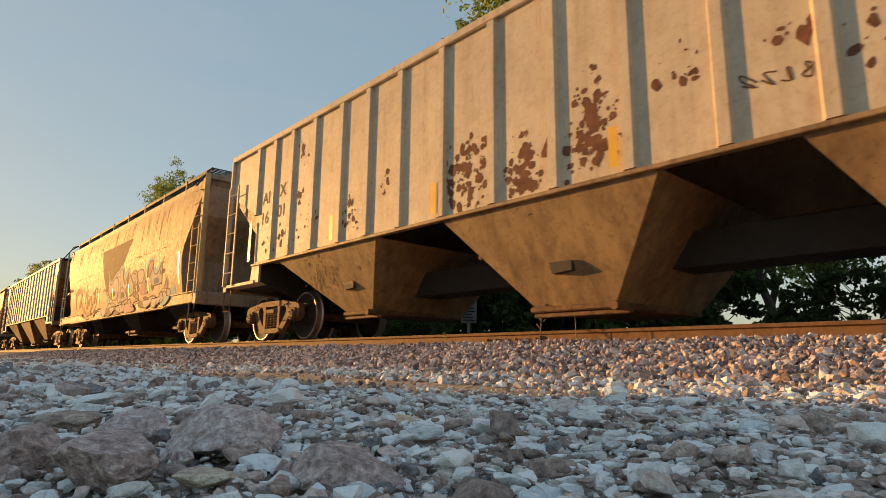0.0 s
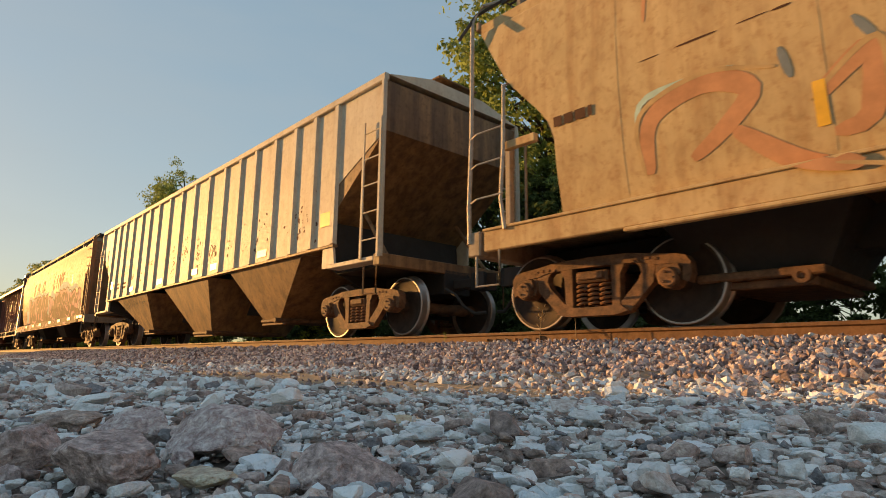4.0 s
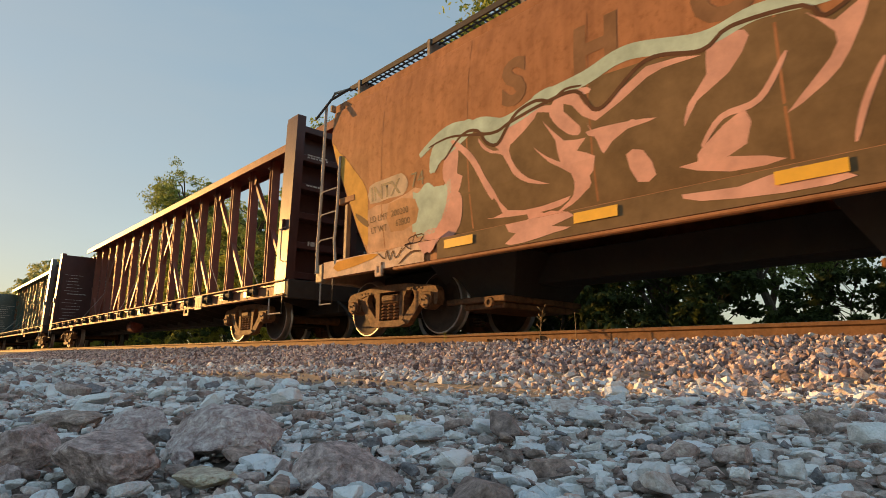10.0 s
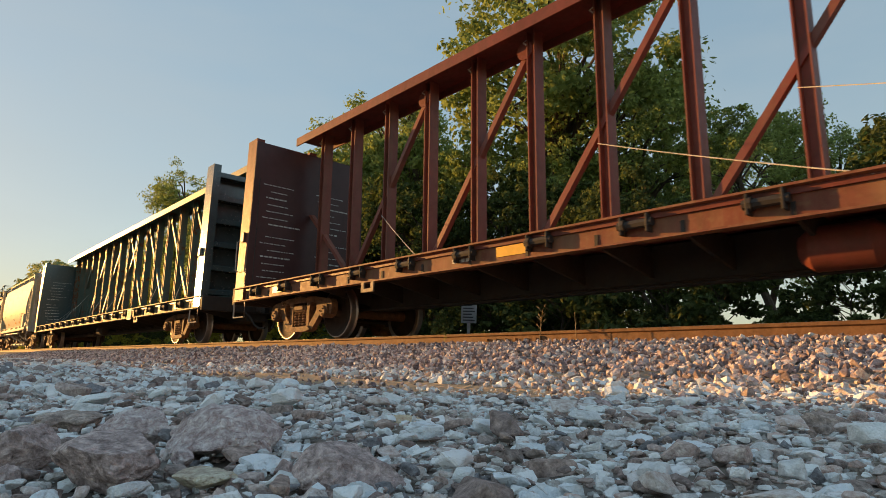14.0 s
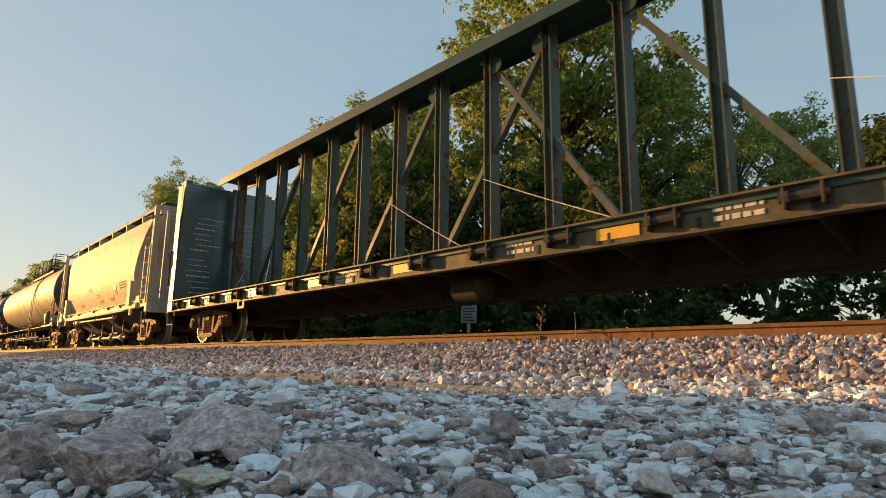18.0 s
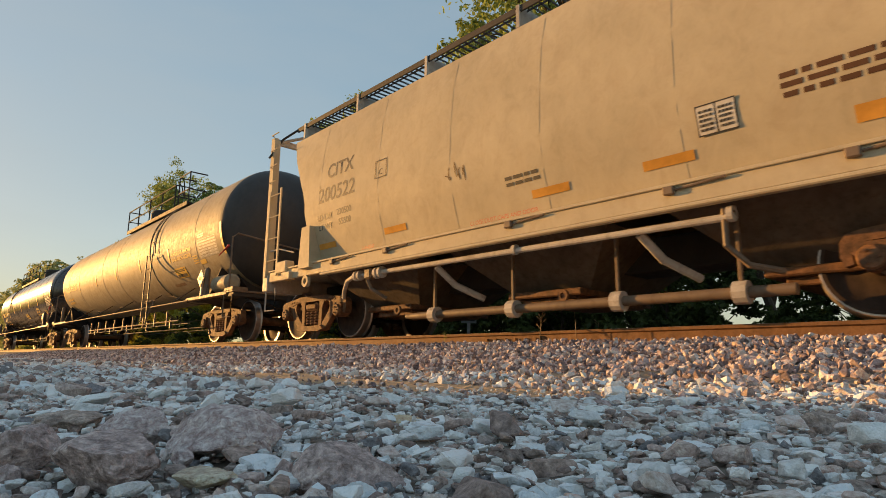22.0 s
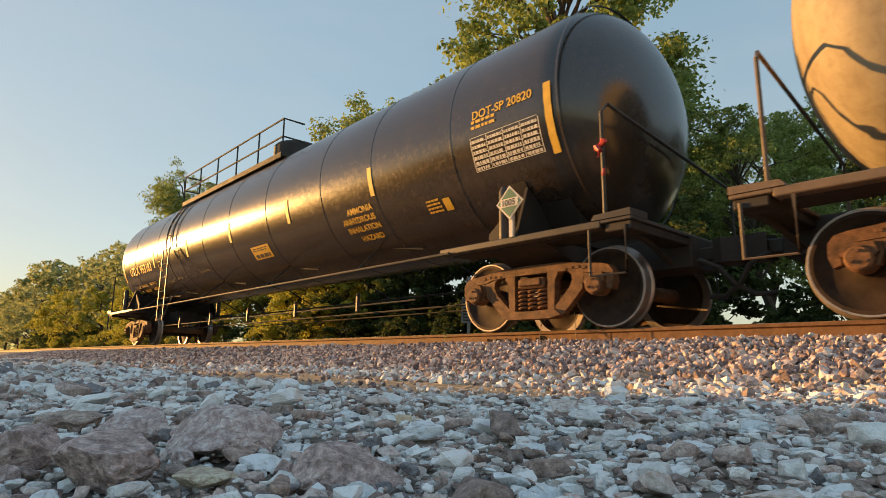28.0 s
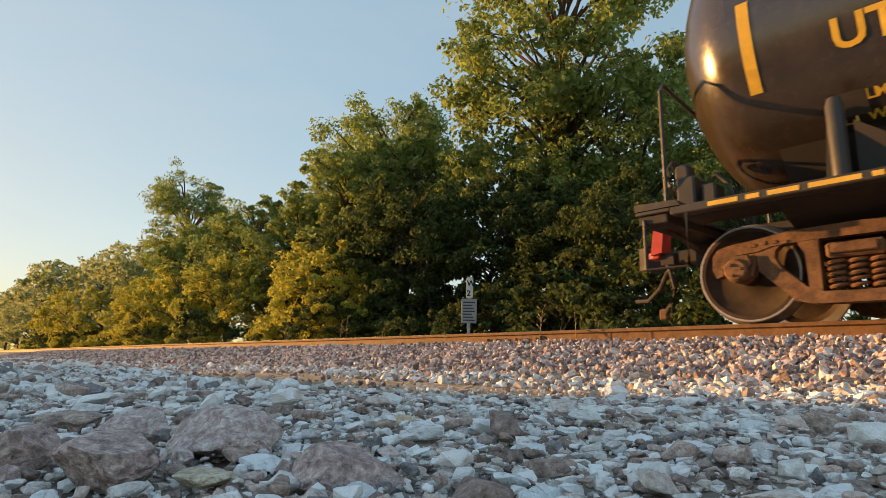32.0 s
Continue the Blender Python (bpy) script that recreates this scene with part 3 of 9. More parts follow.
# ---- ribbed covered hoppers ----
def ribbed_hopper(middle, half, trucks, m_side, m_chute, label, ribs, ztop=3.86, hatch=True):
    car = wagon("hopper_wagon", middle, trucks, label, "hopper wagon")
    zb, y0, yr = 1.45, -1.50, -1.575
    e = half - 0.04
    lo = half - 1.28       # where the lower wall ends
    outline = [(-lo, zb), (lo, zb), (lo, 2.45), (e, 3.05), (e, ztop), (-e, ztop), (-e, 3.05), (-lo, 2.45)]
    for m, yy in ((1, y0), (-1, -y0)):
        part("side_wall", Shape().prism(outline, 1, *sorted((yy, yy + 0.02 * m))), m_side, car)
        s = Shape()
        s.box(-half, half, *sorted((yy + 0.03 * m, yy - 0.06 * m)), ztop - 0.02, ztop + 0.10, 0.012)
        part("top_chord", s, m_side, car)
        s = Shape().box(-lo - 0.02, lo + 0.02, *sorted((yy + 0.03 * m, yy - 0.06 * m)), zb - 0.045, zb + 0.005, 0.008)
        part("side_sill", s, m_chute, car, "rust-stained lower sill")
        for x in ribs:
            z0 = zb + 0.02 if abs(x) < lo else 2.45 + (abs(x) - lo) / (e - lo) * 0.6
            part("rib", Shape().prism([(x - 0.085, yy + 0.005 * m), (x - 0.055, yy - 0.05 * m), (x + 0.055, yy - 0.05 * m), (x + 0.085, yy + 0.005 * m)], 2, z0, ztop - 0.02), m_side, car)
    for m in (-1, 1):
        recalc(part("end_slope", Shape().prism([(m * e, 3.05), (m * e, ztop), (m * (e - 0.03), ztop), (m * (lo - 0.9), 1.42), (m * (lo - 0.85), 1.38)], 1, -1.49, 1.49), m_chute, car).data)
        # platform and corner
        part("end_sill", Shape().box(*sorted((m * half, m * (half - 0.16))), -1.56, 1.56, 0.98, 1.16, 0.012), m_chute, car)
        # an added dark plate stands for the shade over the truck
        part("bolster_web", Shape().prism([(-1.46, 1.42), (-1.46, 1.10), (-0.5, 0.72), (0.5, 0.72), (1.46, 1.10), (1.46, 1.42), (1.40, 2.15), (-1.40, 2.15)], 0, *sorted((m * (lo - 0.28), m * (lo - 0.24)))), M_BLACK, car, "added dark plate for the shade over the truck")
        part("shear_plate", Shape().box(*sorted((m * (half - 0.18), m * (lo - 0.30))), -1.28, 1.28, 1.02, 1.05, 0.006), M_BLACK, car)
        for k in (-1, 1):
            part("platform", Shape().box(*sorted((m * (half - 0.16), m * (lo - 0.15))), *sorted((k * 1.56, k * 1.30)), 1.06, 1.13, 0.01), m_side, car)
            part("gusset", Shape().prism([(m * (lo + 0.05), 1.08), (m * (lo - 0.32), 1.08), (m * (lo - 0.32), zb), (m * (lo - 0.02), zb)], 1, k * 1.54, k * 1.50), m_side, car)
            part("corner_post", Shape().box(*sorted((m * half, m * (half - 0.07))), *sorted((k * 1.57, k * 1.50)), 1.10, ztop, 0.01), m_side, car)
            part("slope_brace", Shape().tube([(m * (lo + 0.05), k * 1.1, 2.2), (m * (half - 0.35), k * 1.1, 1.12)], 0.035, 6), m_chute, car)
            ladder(car, m_side, [(m * (half - 0.035), k * 1.58), (m * (half - 0.46), k * 1.58)], 1.10, 3.25, [1.38 + 0.42 * i for i in range(5)])
            stirrup(car, m_chute, m * (half - 0.08), k * 1.55, 0.58, 1.0, 0.32, -m)
        ladder(car, m_side, [(m * (half + 0.02), 1.45), (m * (half + 0.02), 1.05)], 1.1, ztop, [1.4 + 0.42 * i for i in range(6)])
        coupler(car, m * half, m)
    part("roof", Shape().prism([(-1.52, ztop + 0.08), (1.52, ztop + 0.08), (0.6, ztop + 0.30), (-0.6, ztop + 0.30)], 0, -half, half), m_side, car)
    part("running_board", Shape().box(-half, half, -0.45, 0.45, ztop + 0.40, ztop + 0.44, 0.01), m_chute, car)
    part("centre_sill", Shape().box(-half, half, -0.28, 0.28, 0.66, 1.05, 0.01), M_BLACK, car)
    # three bays, each a funnel to an outlet gate
    for t0, t1, b0, b1, zb2 in ((-5.85, -2.80, -4.25, -3.50, 0.42), (-1.36, 1.63, -0.25, 0.83, 0.27), (2.80, 5.85, 3.50, 4.25, 0.42)):
        s = Shape()
        t = [(t0, -1.50, 1.42), (t1, -1.50, 1.42), (t1, 1.50, 1.42), (t0, 1.50, 1.42)]
        bt = [(b0, -1.0, zb2), (b1, -1.0, zb2), (b1, 1.0, zb2), (b0, 1.0, zb2)]
        s.add(t + bt, [(0, 1, 5, 4), (1, 2, 6, 5), (2, 3, 7, 6), (3, 0, 4, 7), (4, 5, 6, 7)])
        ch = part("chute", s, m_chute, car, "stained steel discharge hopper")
        recalc(ch.data)
        part("gate_frame", Shape().box(b0 - 0.05, b1 + 0.04, -1.03, 0.95, zb2 - 0.07, zb2, 0.015), M_TRUCK, ch, "rust-brown outlet gate frame")
        part("gate_rack", Shape().box(b0, b1 + 0.16, -1.02, -0.94, zb2 - 0.13, zb2 - 0.085, 0.008), M_TRUCK, ch)
        part("gate_handle", Shape().disc([(0.0, -1.16), (0.05, -1.16), (0.05, -1.03), (0, -1.03)], 8, b1 + 0.06, 0, zb2 - 0.05), M_TRUCK, ch)
        if hatch:
            part("poke_hole", Shape().prism([(0.5 * (b0 + b1) - 0.15, zb2 + 0.46), (0.5 * (b0 + b1) - 0.11, zb2 + 0.33), (0.5 * (b0 + b1) + 0.15, zb2 + 0.35), (0.5 * (b0 + b1) + 0.15, zb2 + 0.46)], 1, -1.235, -1.10), M_BLACK, ch, "dark hatch on the chute face")
    return car


# ---- smooth-sided covered hoppers ----
def section_y(z, sec):
    for (ya, za), (yb, zb) in zip(sec, sec[1:]):
        if za <= z <= zb:
            return ya + (yb - ya) * (z - za) / (zb - za)
    return sec[-1][0] if z > sec[-1][1] else sec[0][0]


def smooth_hopper(middle, half, trucks, m_body, m_end, label, sec, ends, bays=3, sill=(0.90, 1.16), roof_z=4.2, seams=(), chute=(0.85, None), open_corner=(), bare_corner=(), pipe_end=0, panel=None, shift=0.0):
    """sec: (y, z) from the sill up to the roof's middle on the near side, y negative; ends: (z, distance of the body's end from the wagon's end)."""
    car = wagon("hopper_wagon", middle, trucks, label, "hopper wagon", shift)

    def inset(z):
        for (za, a), (zb, b2) in zip(ends, ends[1:]):
            if za <= z <= zb:
                u = (z - za) / (zb - za)
                return a + (b2 - a) * u
        return ends[-1][1] if z > ends[-1][0] else ends[0][1]
    fine = []
    for (ya, za), (yb, zb) in zip(sec, sec[1:]):
        n = max(1, int(abs(zb - za) / 0.16 + abs(yb - ya) / 0.4))
        fine += [(ya + (yb - ya) * i / n, za + (zb - za) * i / n) for i in range(n)]
    fine.append(sec[-1])
    ring = fine + [(-y, z) for y, z in fine[::-1][1:]]
    us = np.linspace(-1, 1, 25)
    rows = [[(u * (half - inset(z)), y, z) for u in us] for y, z in ring]
    body = part("body", Shape().grid(rows), m_body, car, "", True)
    recalc(body.data)
    for m in (-1, 1):
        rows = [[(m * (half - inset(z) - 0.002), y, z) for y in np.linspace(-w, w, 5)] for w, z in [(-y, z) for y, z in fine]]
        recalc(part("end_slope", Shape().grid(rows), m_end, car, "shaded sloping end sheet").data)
    for k, (x, z0, z1) in enumerate(seams):
        s = Shape()
        zz = np.linspace(z0, z1, 12)
        s.grid([[(x + dx, section_y(z, sec) - 0.0025, z) for dx in (-0.012, 0.012)] for z in zz])
        part("seam", s, m_body, car)
    y1 = sec[0][0]
    for k in (-1, 1):
        s = Shape().box(-half + 0.25, half - 0.25, *sorted((k * 1.55, k * 1.47)), sill[0], sill[1], 0.012)
        s.box(-half + 0.25, half - 0.25, *sorted((k * 1.575, k * 1.40)), sill[1] - 0.02, sill[1] + 0.012, 0.006)
        part("side_sill", s, m_body, car)
        part("sill_flange", Shape().box(-half + 2.1, half - 2.1, *sorted((k * 1.595, k * 1.50)), sill[0] - 0.045, sill[0] - 0.004, 0.012), m_body, car, "thin rolled lower edge of the side sill")
        part("bottom_sheet", Shape().prism([(k * -y1, sec[0][1] + 0.02), (k * 1.45, sill[1]), (k * 1.40, sill[1] - 0.02), (k * (-y1 - 0.03), sec[0][1])], 0, -half + 1.4, half - 1.4), m_body, car)
    for m in (-1, 1):
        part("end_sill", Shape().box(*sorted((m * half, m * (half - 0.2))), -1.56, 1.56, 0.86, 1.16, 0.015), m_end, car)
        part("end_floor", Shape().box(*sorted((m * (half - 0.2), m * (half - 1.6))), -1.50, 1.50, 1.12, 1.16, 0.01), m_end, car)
        for k in (-1, 1):
            if (m, k) in bare_corner:
                part("corner_handrail", Shape().tube([(m * (half - 0.5), k * 0.9, roof_z - 0.02), (m * (half - 0.12), k * 1.3, roof_z - 0.10), (m * (half - 0.02), k * 1.42, roof_z - 0.35), (m * (half - 0.02), k * 1.44, 2.75), (m * (half - 0.02), k * 1.44, 1.14)], 0.024, 7), m_end, car, "bent pipe handrail at the end corner", True)
            if (m, k) in open_corner + bare_corner:
                continue
            if m == pipe_end:
                part("corner_pipe", Shape().tube([(m * (half - 0.45), k * 1.20, roof_z - 0.02), (m * (half - 0.16), k * 1.45, roof_z - 0.12), (m * (half - 0.06), k * 1.55, roof_z - 0.35), (m * (half - 0.06), k * 1.56, 2.4), (m * (half - 0.02), k * 1.56, 1.5), (m * (half - 0.03), k * 1.56, 1.02)], 0.026, 8), M_GALV, car, "pale bent corner pipe", True)
                inner = part("ladder_pipe", Shape().tube([(m * (half - 0.62), k * 1.50, 2.92), (m * (half - 0.60), k * 1.57, 2.88), (m * (half - 0.59), k * 1.57, 2.1), (m * (half - 0.54), k * 1.57, 1.5), (m * (half - 0.60), k * 1.57, 1.12)], 0.022, 8), M_GALV, car, "pale inner ladder pipe", True)
                for z in (2.34, 1.95, 1.52):
                    part("rung", Shape().tube([(m * (half - 0.04), k * 1.56, z), (m * (half - 0.20), k * 1.62, z + 0.015), (m * (half - 0.58), k * 1.58, z + 0.03)], 0.011, 6), M_GALV, inner)
                part("corner_brace", Shape().box(*sorted((m * (half - 0.56), m * (half - 1.02))), *sorted((k * 1.46, k * 1.54)), 2.08, 2.18, 0.008), m_body, car, "square tube brace at the hopper's corner")
                part("inner_post", Shape().box(*sorted((m * (half - 0.36), m * (half - 0.44))), *sorted((k * 1.20, k * 1.28)), 1.14, 2.25, 0.008), m_end, car)
                stirrup(car, M_GALV, m * (half - 0.12), k * 1.53, 0.50, 0.9, 0.36, -m)
                continue
            part("end_post", Shape().prism([(m * (half - 0.01), 1.14), (m * (half - 0.17), 1.14), (m * (half - 0.14), roof_z - 0.36), (m * (half - 0.01), roof_z - 0.30)], 1, *sorted((k * 1.565, k * 1.44))), m_body, car, "broad upright corner post")
            recalc(car.children[-1].data)
            ladder(car, m_body, [(m * (half - 0.13), k * 1.575), (m * (half - 0.56), k * 1.575)], 1.12, 2.78, [1.42 + 0.42 * i for i in range(4)])
            for i in range(4):
                part("side_rung", Shape().tube([(m * (half - 0.10), k * 1.56, 2.95 + 0.32 * i), (m * (half - 0.13), k * 1.62, 2.95 + 0.32 * i), (m * (half - 0.40), k * 1.62, 2.95 + 0.32 * i)], 0.011, 6), m_body, car)
            stirrup(car, m_end, m * (half - 0.12), k * 1.53, 0.50, 0.9, 0.36, -m)
        if (m, 1) in open_corner:
            # an open cage of posts and rungs with a cross beam
            for y, w in ((-1.19, 0.05), (0.22, 0.045), (0.56, 0.055)):
                part("cage_post", Shape().box(*sorted((m * (half - 0.01), m * (half - 0.08))), y - w, y + w, 1.14, roof_z - 0.28, 0.008), m_end, car)
            for i in range(7):
                part("cage_rung", Shape().tube([(m * (half - 0.03), -1.5, 1.45 + 0.38 * i), (m * (half - 0.03), -1.19, 1.45 + 0.38 * i)], 0.012, 6), m_end, car)
                part("cage_rung", Shape().tube([(m * (half - 0.03), 0.22, 1.45 + 0.38 * i), (m * (half - 0.03), 0.56, 1.45 + 0.38 * i)], 0.012, 6), m_end, car)
            part("cage_beam", Shape().box(*sorted((m * (half - 0.01), m * (half - 0.09))), -1.5, 0.6, roof_z - 0.42, roof_z - 0.28, 0.01), m_end, car)
            part("cage_brace", Shape().tube([(m * (half - 0.06), -1.14, 2.55), (m * (half - 0.06), 0.2, 3.15)], 0.055, 6), m_end, car)
            part("end_platform", Shape().box(*sorted((m * (half + 0.02), m * (half + 0.24))), -0.75, 1.2, 1.14, 1.18, 0.008), M_BLACK, car, "dark mesh end platform")
            part("gear_bracket", Shape().box(*sorted((m * (half - 0.06), m * (half - 0.16))), -0.42, -0.10, 1.20, 2.0, 0.02).tube([(m * (half - 0.05), -0.75, 1.2), (m * (half - 0.05), -0.7, 2.9)], 0.02, 6).tube([(m * (half - 0.03), -0.24, 2.3), (m * (half - 0.05), -0.24, 3.8)], 0.016, 6), M_BLACK, car, "dark brake gear bracket")
            coupler(car, m * half, m)
            continue
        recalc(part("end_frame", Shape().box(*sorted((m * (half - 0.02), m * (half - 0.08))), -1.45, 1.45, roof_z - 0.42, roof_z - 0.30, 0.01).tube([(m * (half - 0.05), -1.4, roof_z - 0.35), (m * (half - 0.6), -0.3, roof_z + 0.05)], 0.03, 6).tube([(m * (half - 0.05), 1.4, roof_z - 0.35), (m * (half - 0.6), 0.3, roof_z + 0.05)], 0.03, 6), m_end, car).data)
        if panel:
            zz = np.linspace(3.08, 3.74, 6)
            rows = [[(m * (half - inset(z) + 0.006), y, z) for y in np.linspace(-1.36, 1.36, 5)] for z in zz]
            recalc(part("end_panel", Shape().grid(rows), panel, car, "pale repainted upper end sheet").data)
        for y in (-0.62, 0.62):
            part("end_stiffener", Shape().prism([(m * (half - 0.10), roof_z - 0.4), (m * (half - 0.16), roof_z - 0.4), (m * (half - 1.24), 1.16), (m * (half - 1.12), 1.16)], 1, y - 0.04, y + 0.04), m_end, car, "sloping stiffener of the end sheet")
            recalc(car.children[-1].data)
        part("brake_rod", Shape().tube([(m * (half - 0.05), 0.5 * m, 1.1), (m * (half - 0.05), 0.5 * m, 2.6)], 0.02, 6), m_end, car)
        coupler(car, m * half, m)
    part("centre_sill", Shape().box(-half, half, -0.28, 0.28, 0.66, 1.05, 0.01), M_BLACK, car)
    n = bays
    for i in range(n):
        xc = (i - (n - 1) / 2) * (2 * trucks - 3.2) / max(1, n - 1)
        s = Shape()
        w = chute[0]
        s.add([(xc - w, -w - 0.1, 1.05), (xc + w, -w - 0.1, 1.05), (xc + w, w + 0.1, 1.05), (xc - w, w + 0.1, 1.05), (xc - 0.5, -0.62, 0.42), (xc + 0.5, -0.62, 0.42), (xc + 0.5, 0.62, 0.42), (xc - 0.5, 0.62, 0.42)],
              [(0, 1, 5, 4), (1, 2, 6, 5), (2, 3, 7, 6), (3, 0, 4, 7), (4, 5, 6, 7), (0, 3, 2, 1)])
        # default black puts the shade under the body into the chute's colour
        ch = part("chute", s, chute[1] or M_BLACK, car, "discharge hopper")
        recalc(ch.data)
        part("gate_frame", Shape().box(xc - 0.55, xc + 0.55, -0.85, 0.85, 0.40, 0.48, 0.015).box(xc - 0.40, xc + 0.45, -0.75, 0.75, 0.32, 0.40, 0.012), M_TRUCK, ch)
        part("gate_shaft", Shape().tube([(xc + 0.4, -0.98, 0.38), (xc + 0.4, 0.98, 0.38)], 0.025, 8).disc([(0.035, -1.0), (0.07, -1.0), (0.07, -0.96), (0.035, -0.96), (0.035, -1.0)], 10, xc + 0.4, 0, 0.38), M_TRUCK, ch)
    return car


def roof_walk(car, half, z, mat, y, post, gap=1.78):
    """A running board of grating on brackets along the roof."""
    s = Shape()
    for yy in (-y, y):
        s.box(-half, half, yy - 0.015, yy + 0.015, z, z + 0.09, 0.004)
    board = part("running_board", s, mat, car, "dark steel roof walkway")
    g = Shape()
    n = int(2 * half / 0.12)
    for i in range(n + 1):
        x = -half + i * 2 * half / n
        g.box(x - 0.006, x + 0.006, -y, y, z + 0.055, z + 0.085, 0.002)
    for j in range(9):
        yy = -y + (j + 0.5) * 2 * y / 9
        g.box(-half, half, yy - 0.005, yy + 0.005, z + 0.05, z + 0.08, 0.002)
    part("grating", g, mat, board)
    x = -half + 0.3
    while x < half:
        part("bracket", Shape().box(x - 0.03, x + 0.03, -y - 0.03, y + 0.03, z - 0.22, z + 0.10, 0.004), post, board)
        x += gap
    for m in (-1, 1):
        for yy in (-y, y):
            part("end_strut", Shape().tube([(m * half, yy, z + 0.06), (m * (half + 0.28), yy * 1.15, z - 0.12), (m * (half + 0.32), yy * 1.35, z - 0.55)], 0.022, 6), mat, board)


# ---- centre-beam flat wagons ----
def centre_beam(middle, half, trucks, mat, m_dark, label, m_sill, m_post, m_sheet, rear=None, front=None):
    """half: to the outer face of the end bulkheads."""
    car = wagon("centerbeam_wagon", middle, trucks, label, "flat wagon")
    zd, zt = 1.06, 4.42
    for k in (-1, 1):
        s = Shape().prism([(k * 1.33, 0.77), (k * 1.46, 0.77), (k * 1.46, 0.79), (k * 1.37, 0.80), (k * 1.37, zd - 0.03), (k * 1.46, zd - 0.022), (k * 1.46, zd), (k * 1.33, zd)], 0, -(rear or half), front or half)
        part("side_sill", s, m_sill, car, "dusty channel-section side sill")
        for i in range(18):
            x = (i - 8.5) * 1.167 - 0.05
            w = part("winch", Shape().box(x - 0.15, x - 0.125, *sorted((k * 1.48, k * 1.37)), 0.85, 1.03, 0.006).box(x + 0.125, x + 0.15, *sorted((k * 1.48, k * 1.37)), 0.85, 1.03, 0.006).tube([(x - 0.18, k * 1.43, 0.945), (x + 0.18, k * 1.43, 0.945)], 0.045, 8).tube([(x - 0.13, k * 1.43, 0.945), (x - 0.10, k * 1.43, 0.945)], 0.065, 8), m_dark, car, "dark cable winch on the sill")
    part("deck", Shape().prism([(-1.40, zd - 0.02), (0, zd + 0.10), (1.40, zd - 0.02), (1.40, zd - 0.08), (-1.40, zd - 0.08)], 0, -(rear or half), front or half), mat, car)
    part("centre_sill", Shape().box(-half, front or half, -0.26, 0.26, 0.52, 0.96, 0.015), m_dark, car)
    for i in range(24):
        x = -half + 0.5 + i * (2 * half - 1.0) / 23
        part("cross_bearer", Shape().prism([(-1.38, 0.92), (1.38, 0.92), (1.38, 0.80), (0.26, 0.58), (-0.26, 0.58), (-1.38, 0.80)], 0, x - 0.02, x + 0.02), m_dark, car)
    top = Shape().box(-half + 0.25, (front or half) - 0.25, -0.36, 0.36, zt + 0.12, zt + 0.17, 0.008)
    beam = part("top_chord", top, mat, car, "painted steel top beam")
    for k in (-1, 1):
        part("chord_flange", Shape().box(-half + 0.25, (front or half) - 0.25, *sorted((k * 0.362, k * 0.33)), zt - 0.02, zt + 0.173, 0.006), mat, beam)
    step, n = 1.167, 18
    xs = [(i - 8.5) * step for i in range(n)]
    for i, x in enumerate(xs):
        # an I-section with its flanges towards the ends, so that the web lies in a deep recess
        w, d, t = 0.075, 0.105, 0.020
        s = Shape().prism([(x - w, -d), (x - w + t, -d), (x - w + t, -0.008), (x + w - t, -0.008), (x + w - t, -d), (x + w, -d), (x + w, d), (x + w - t, d), (x + w - t, 0.008), (x - w + t, 0.008), (x - w + t, d), (x - w, d)], 2, zd + 0.03, zt + 0.12)
        post = part("post", s, m_post, car)
        recalc(post.data)
        part("post_foot", Shape().box(x - 0.11, x + 0.11, -0.16, 0.16, zd + 0.07, zd + 0.11, 0.006), mat, post)
        part("cable_eye", Shape().tube([(x - w, -d, zt - 0.10), (x - w - 0.03, -d - 0.035, zt - 0.06), (x - w, -d, zt - 0.02)], 0.011, 6), M_GALV, post)
    spans = [(8 + 2 * j, 10 + 2 * j) for j in range(4)] + [(9 - 2 * j, 7 - 2 * j) for j in range(4)] + [(16, 17.45 if front is None else 17.7), (1, -0.45 if rear is None else -0.36)]
    for i, j in spans:
        xa, xb = (i - 8.5) * step, (j - 8.5) * step
        za, zb2 = (zt - 0.05, zd + 0.15) if abs(i - j) == 2 else (zd + 0.15, 2.8)
        s, d, g = Shape(), 0.055, 0.05
        s.add([(xa - d, -g, za), (xa + d, -g, za), (xb + d, -g, zb2), (xb - d, -g, zb2), (xa - d, g, za), (xa + d, g, za), (xb + d, g, zb2), (xb - d, g, zb2)],
              [(0, 1, 2, 3), (7, 6, 5, 4), (0, 4, 5, 1), (1, 5, 6, 2), (2, 6, 7, 3), (3, 7, 4, 0)])
        recalc(part("diagonal", s, m_post, car).data)
        if za > 2:
            part("gusset", Shape().disc([(0.001, -0.075), (0.15, -0.075), (0.15, -0.060), (0.001, -0.060)], 16, xa + (0.13 if xb > xa else -0.13), 0, za - 0.10), mat, car)
    for m in (-1, 1):
        short = m < 0 and rear is not None
        hm = rear if short else front if m > 0 and front else half
        xo, xi = m * hm, m * (hm - (0.29 if short else 0.42))
        s = Shape()
        s.prism([(-1.42, zd), (1.42, zd), (1.36, zt - 0.20), (-1.36, zt - 0.20)], 0, *sorted((xi, xi + 0.02 * m)))
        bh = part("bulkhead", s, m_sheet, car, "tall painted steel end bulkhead")
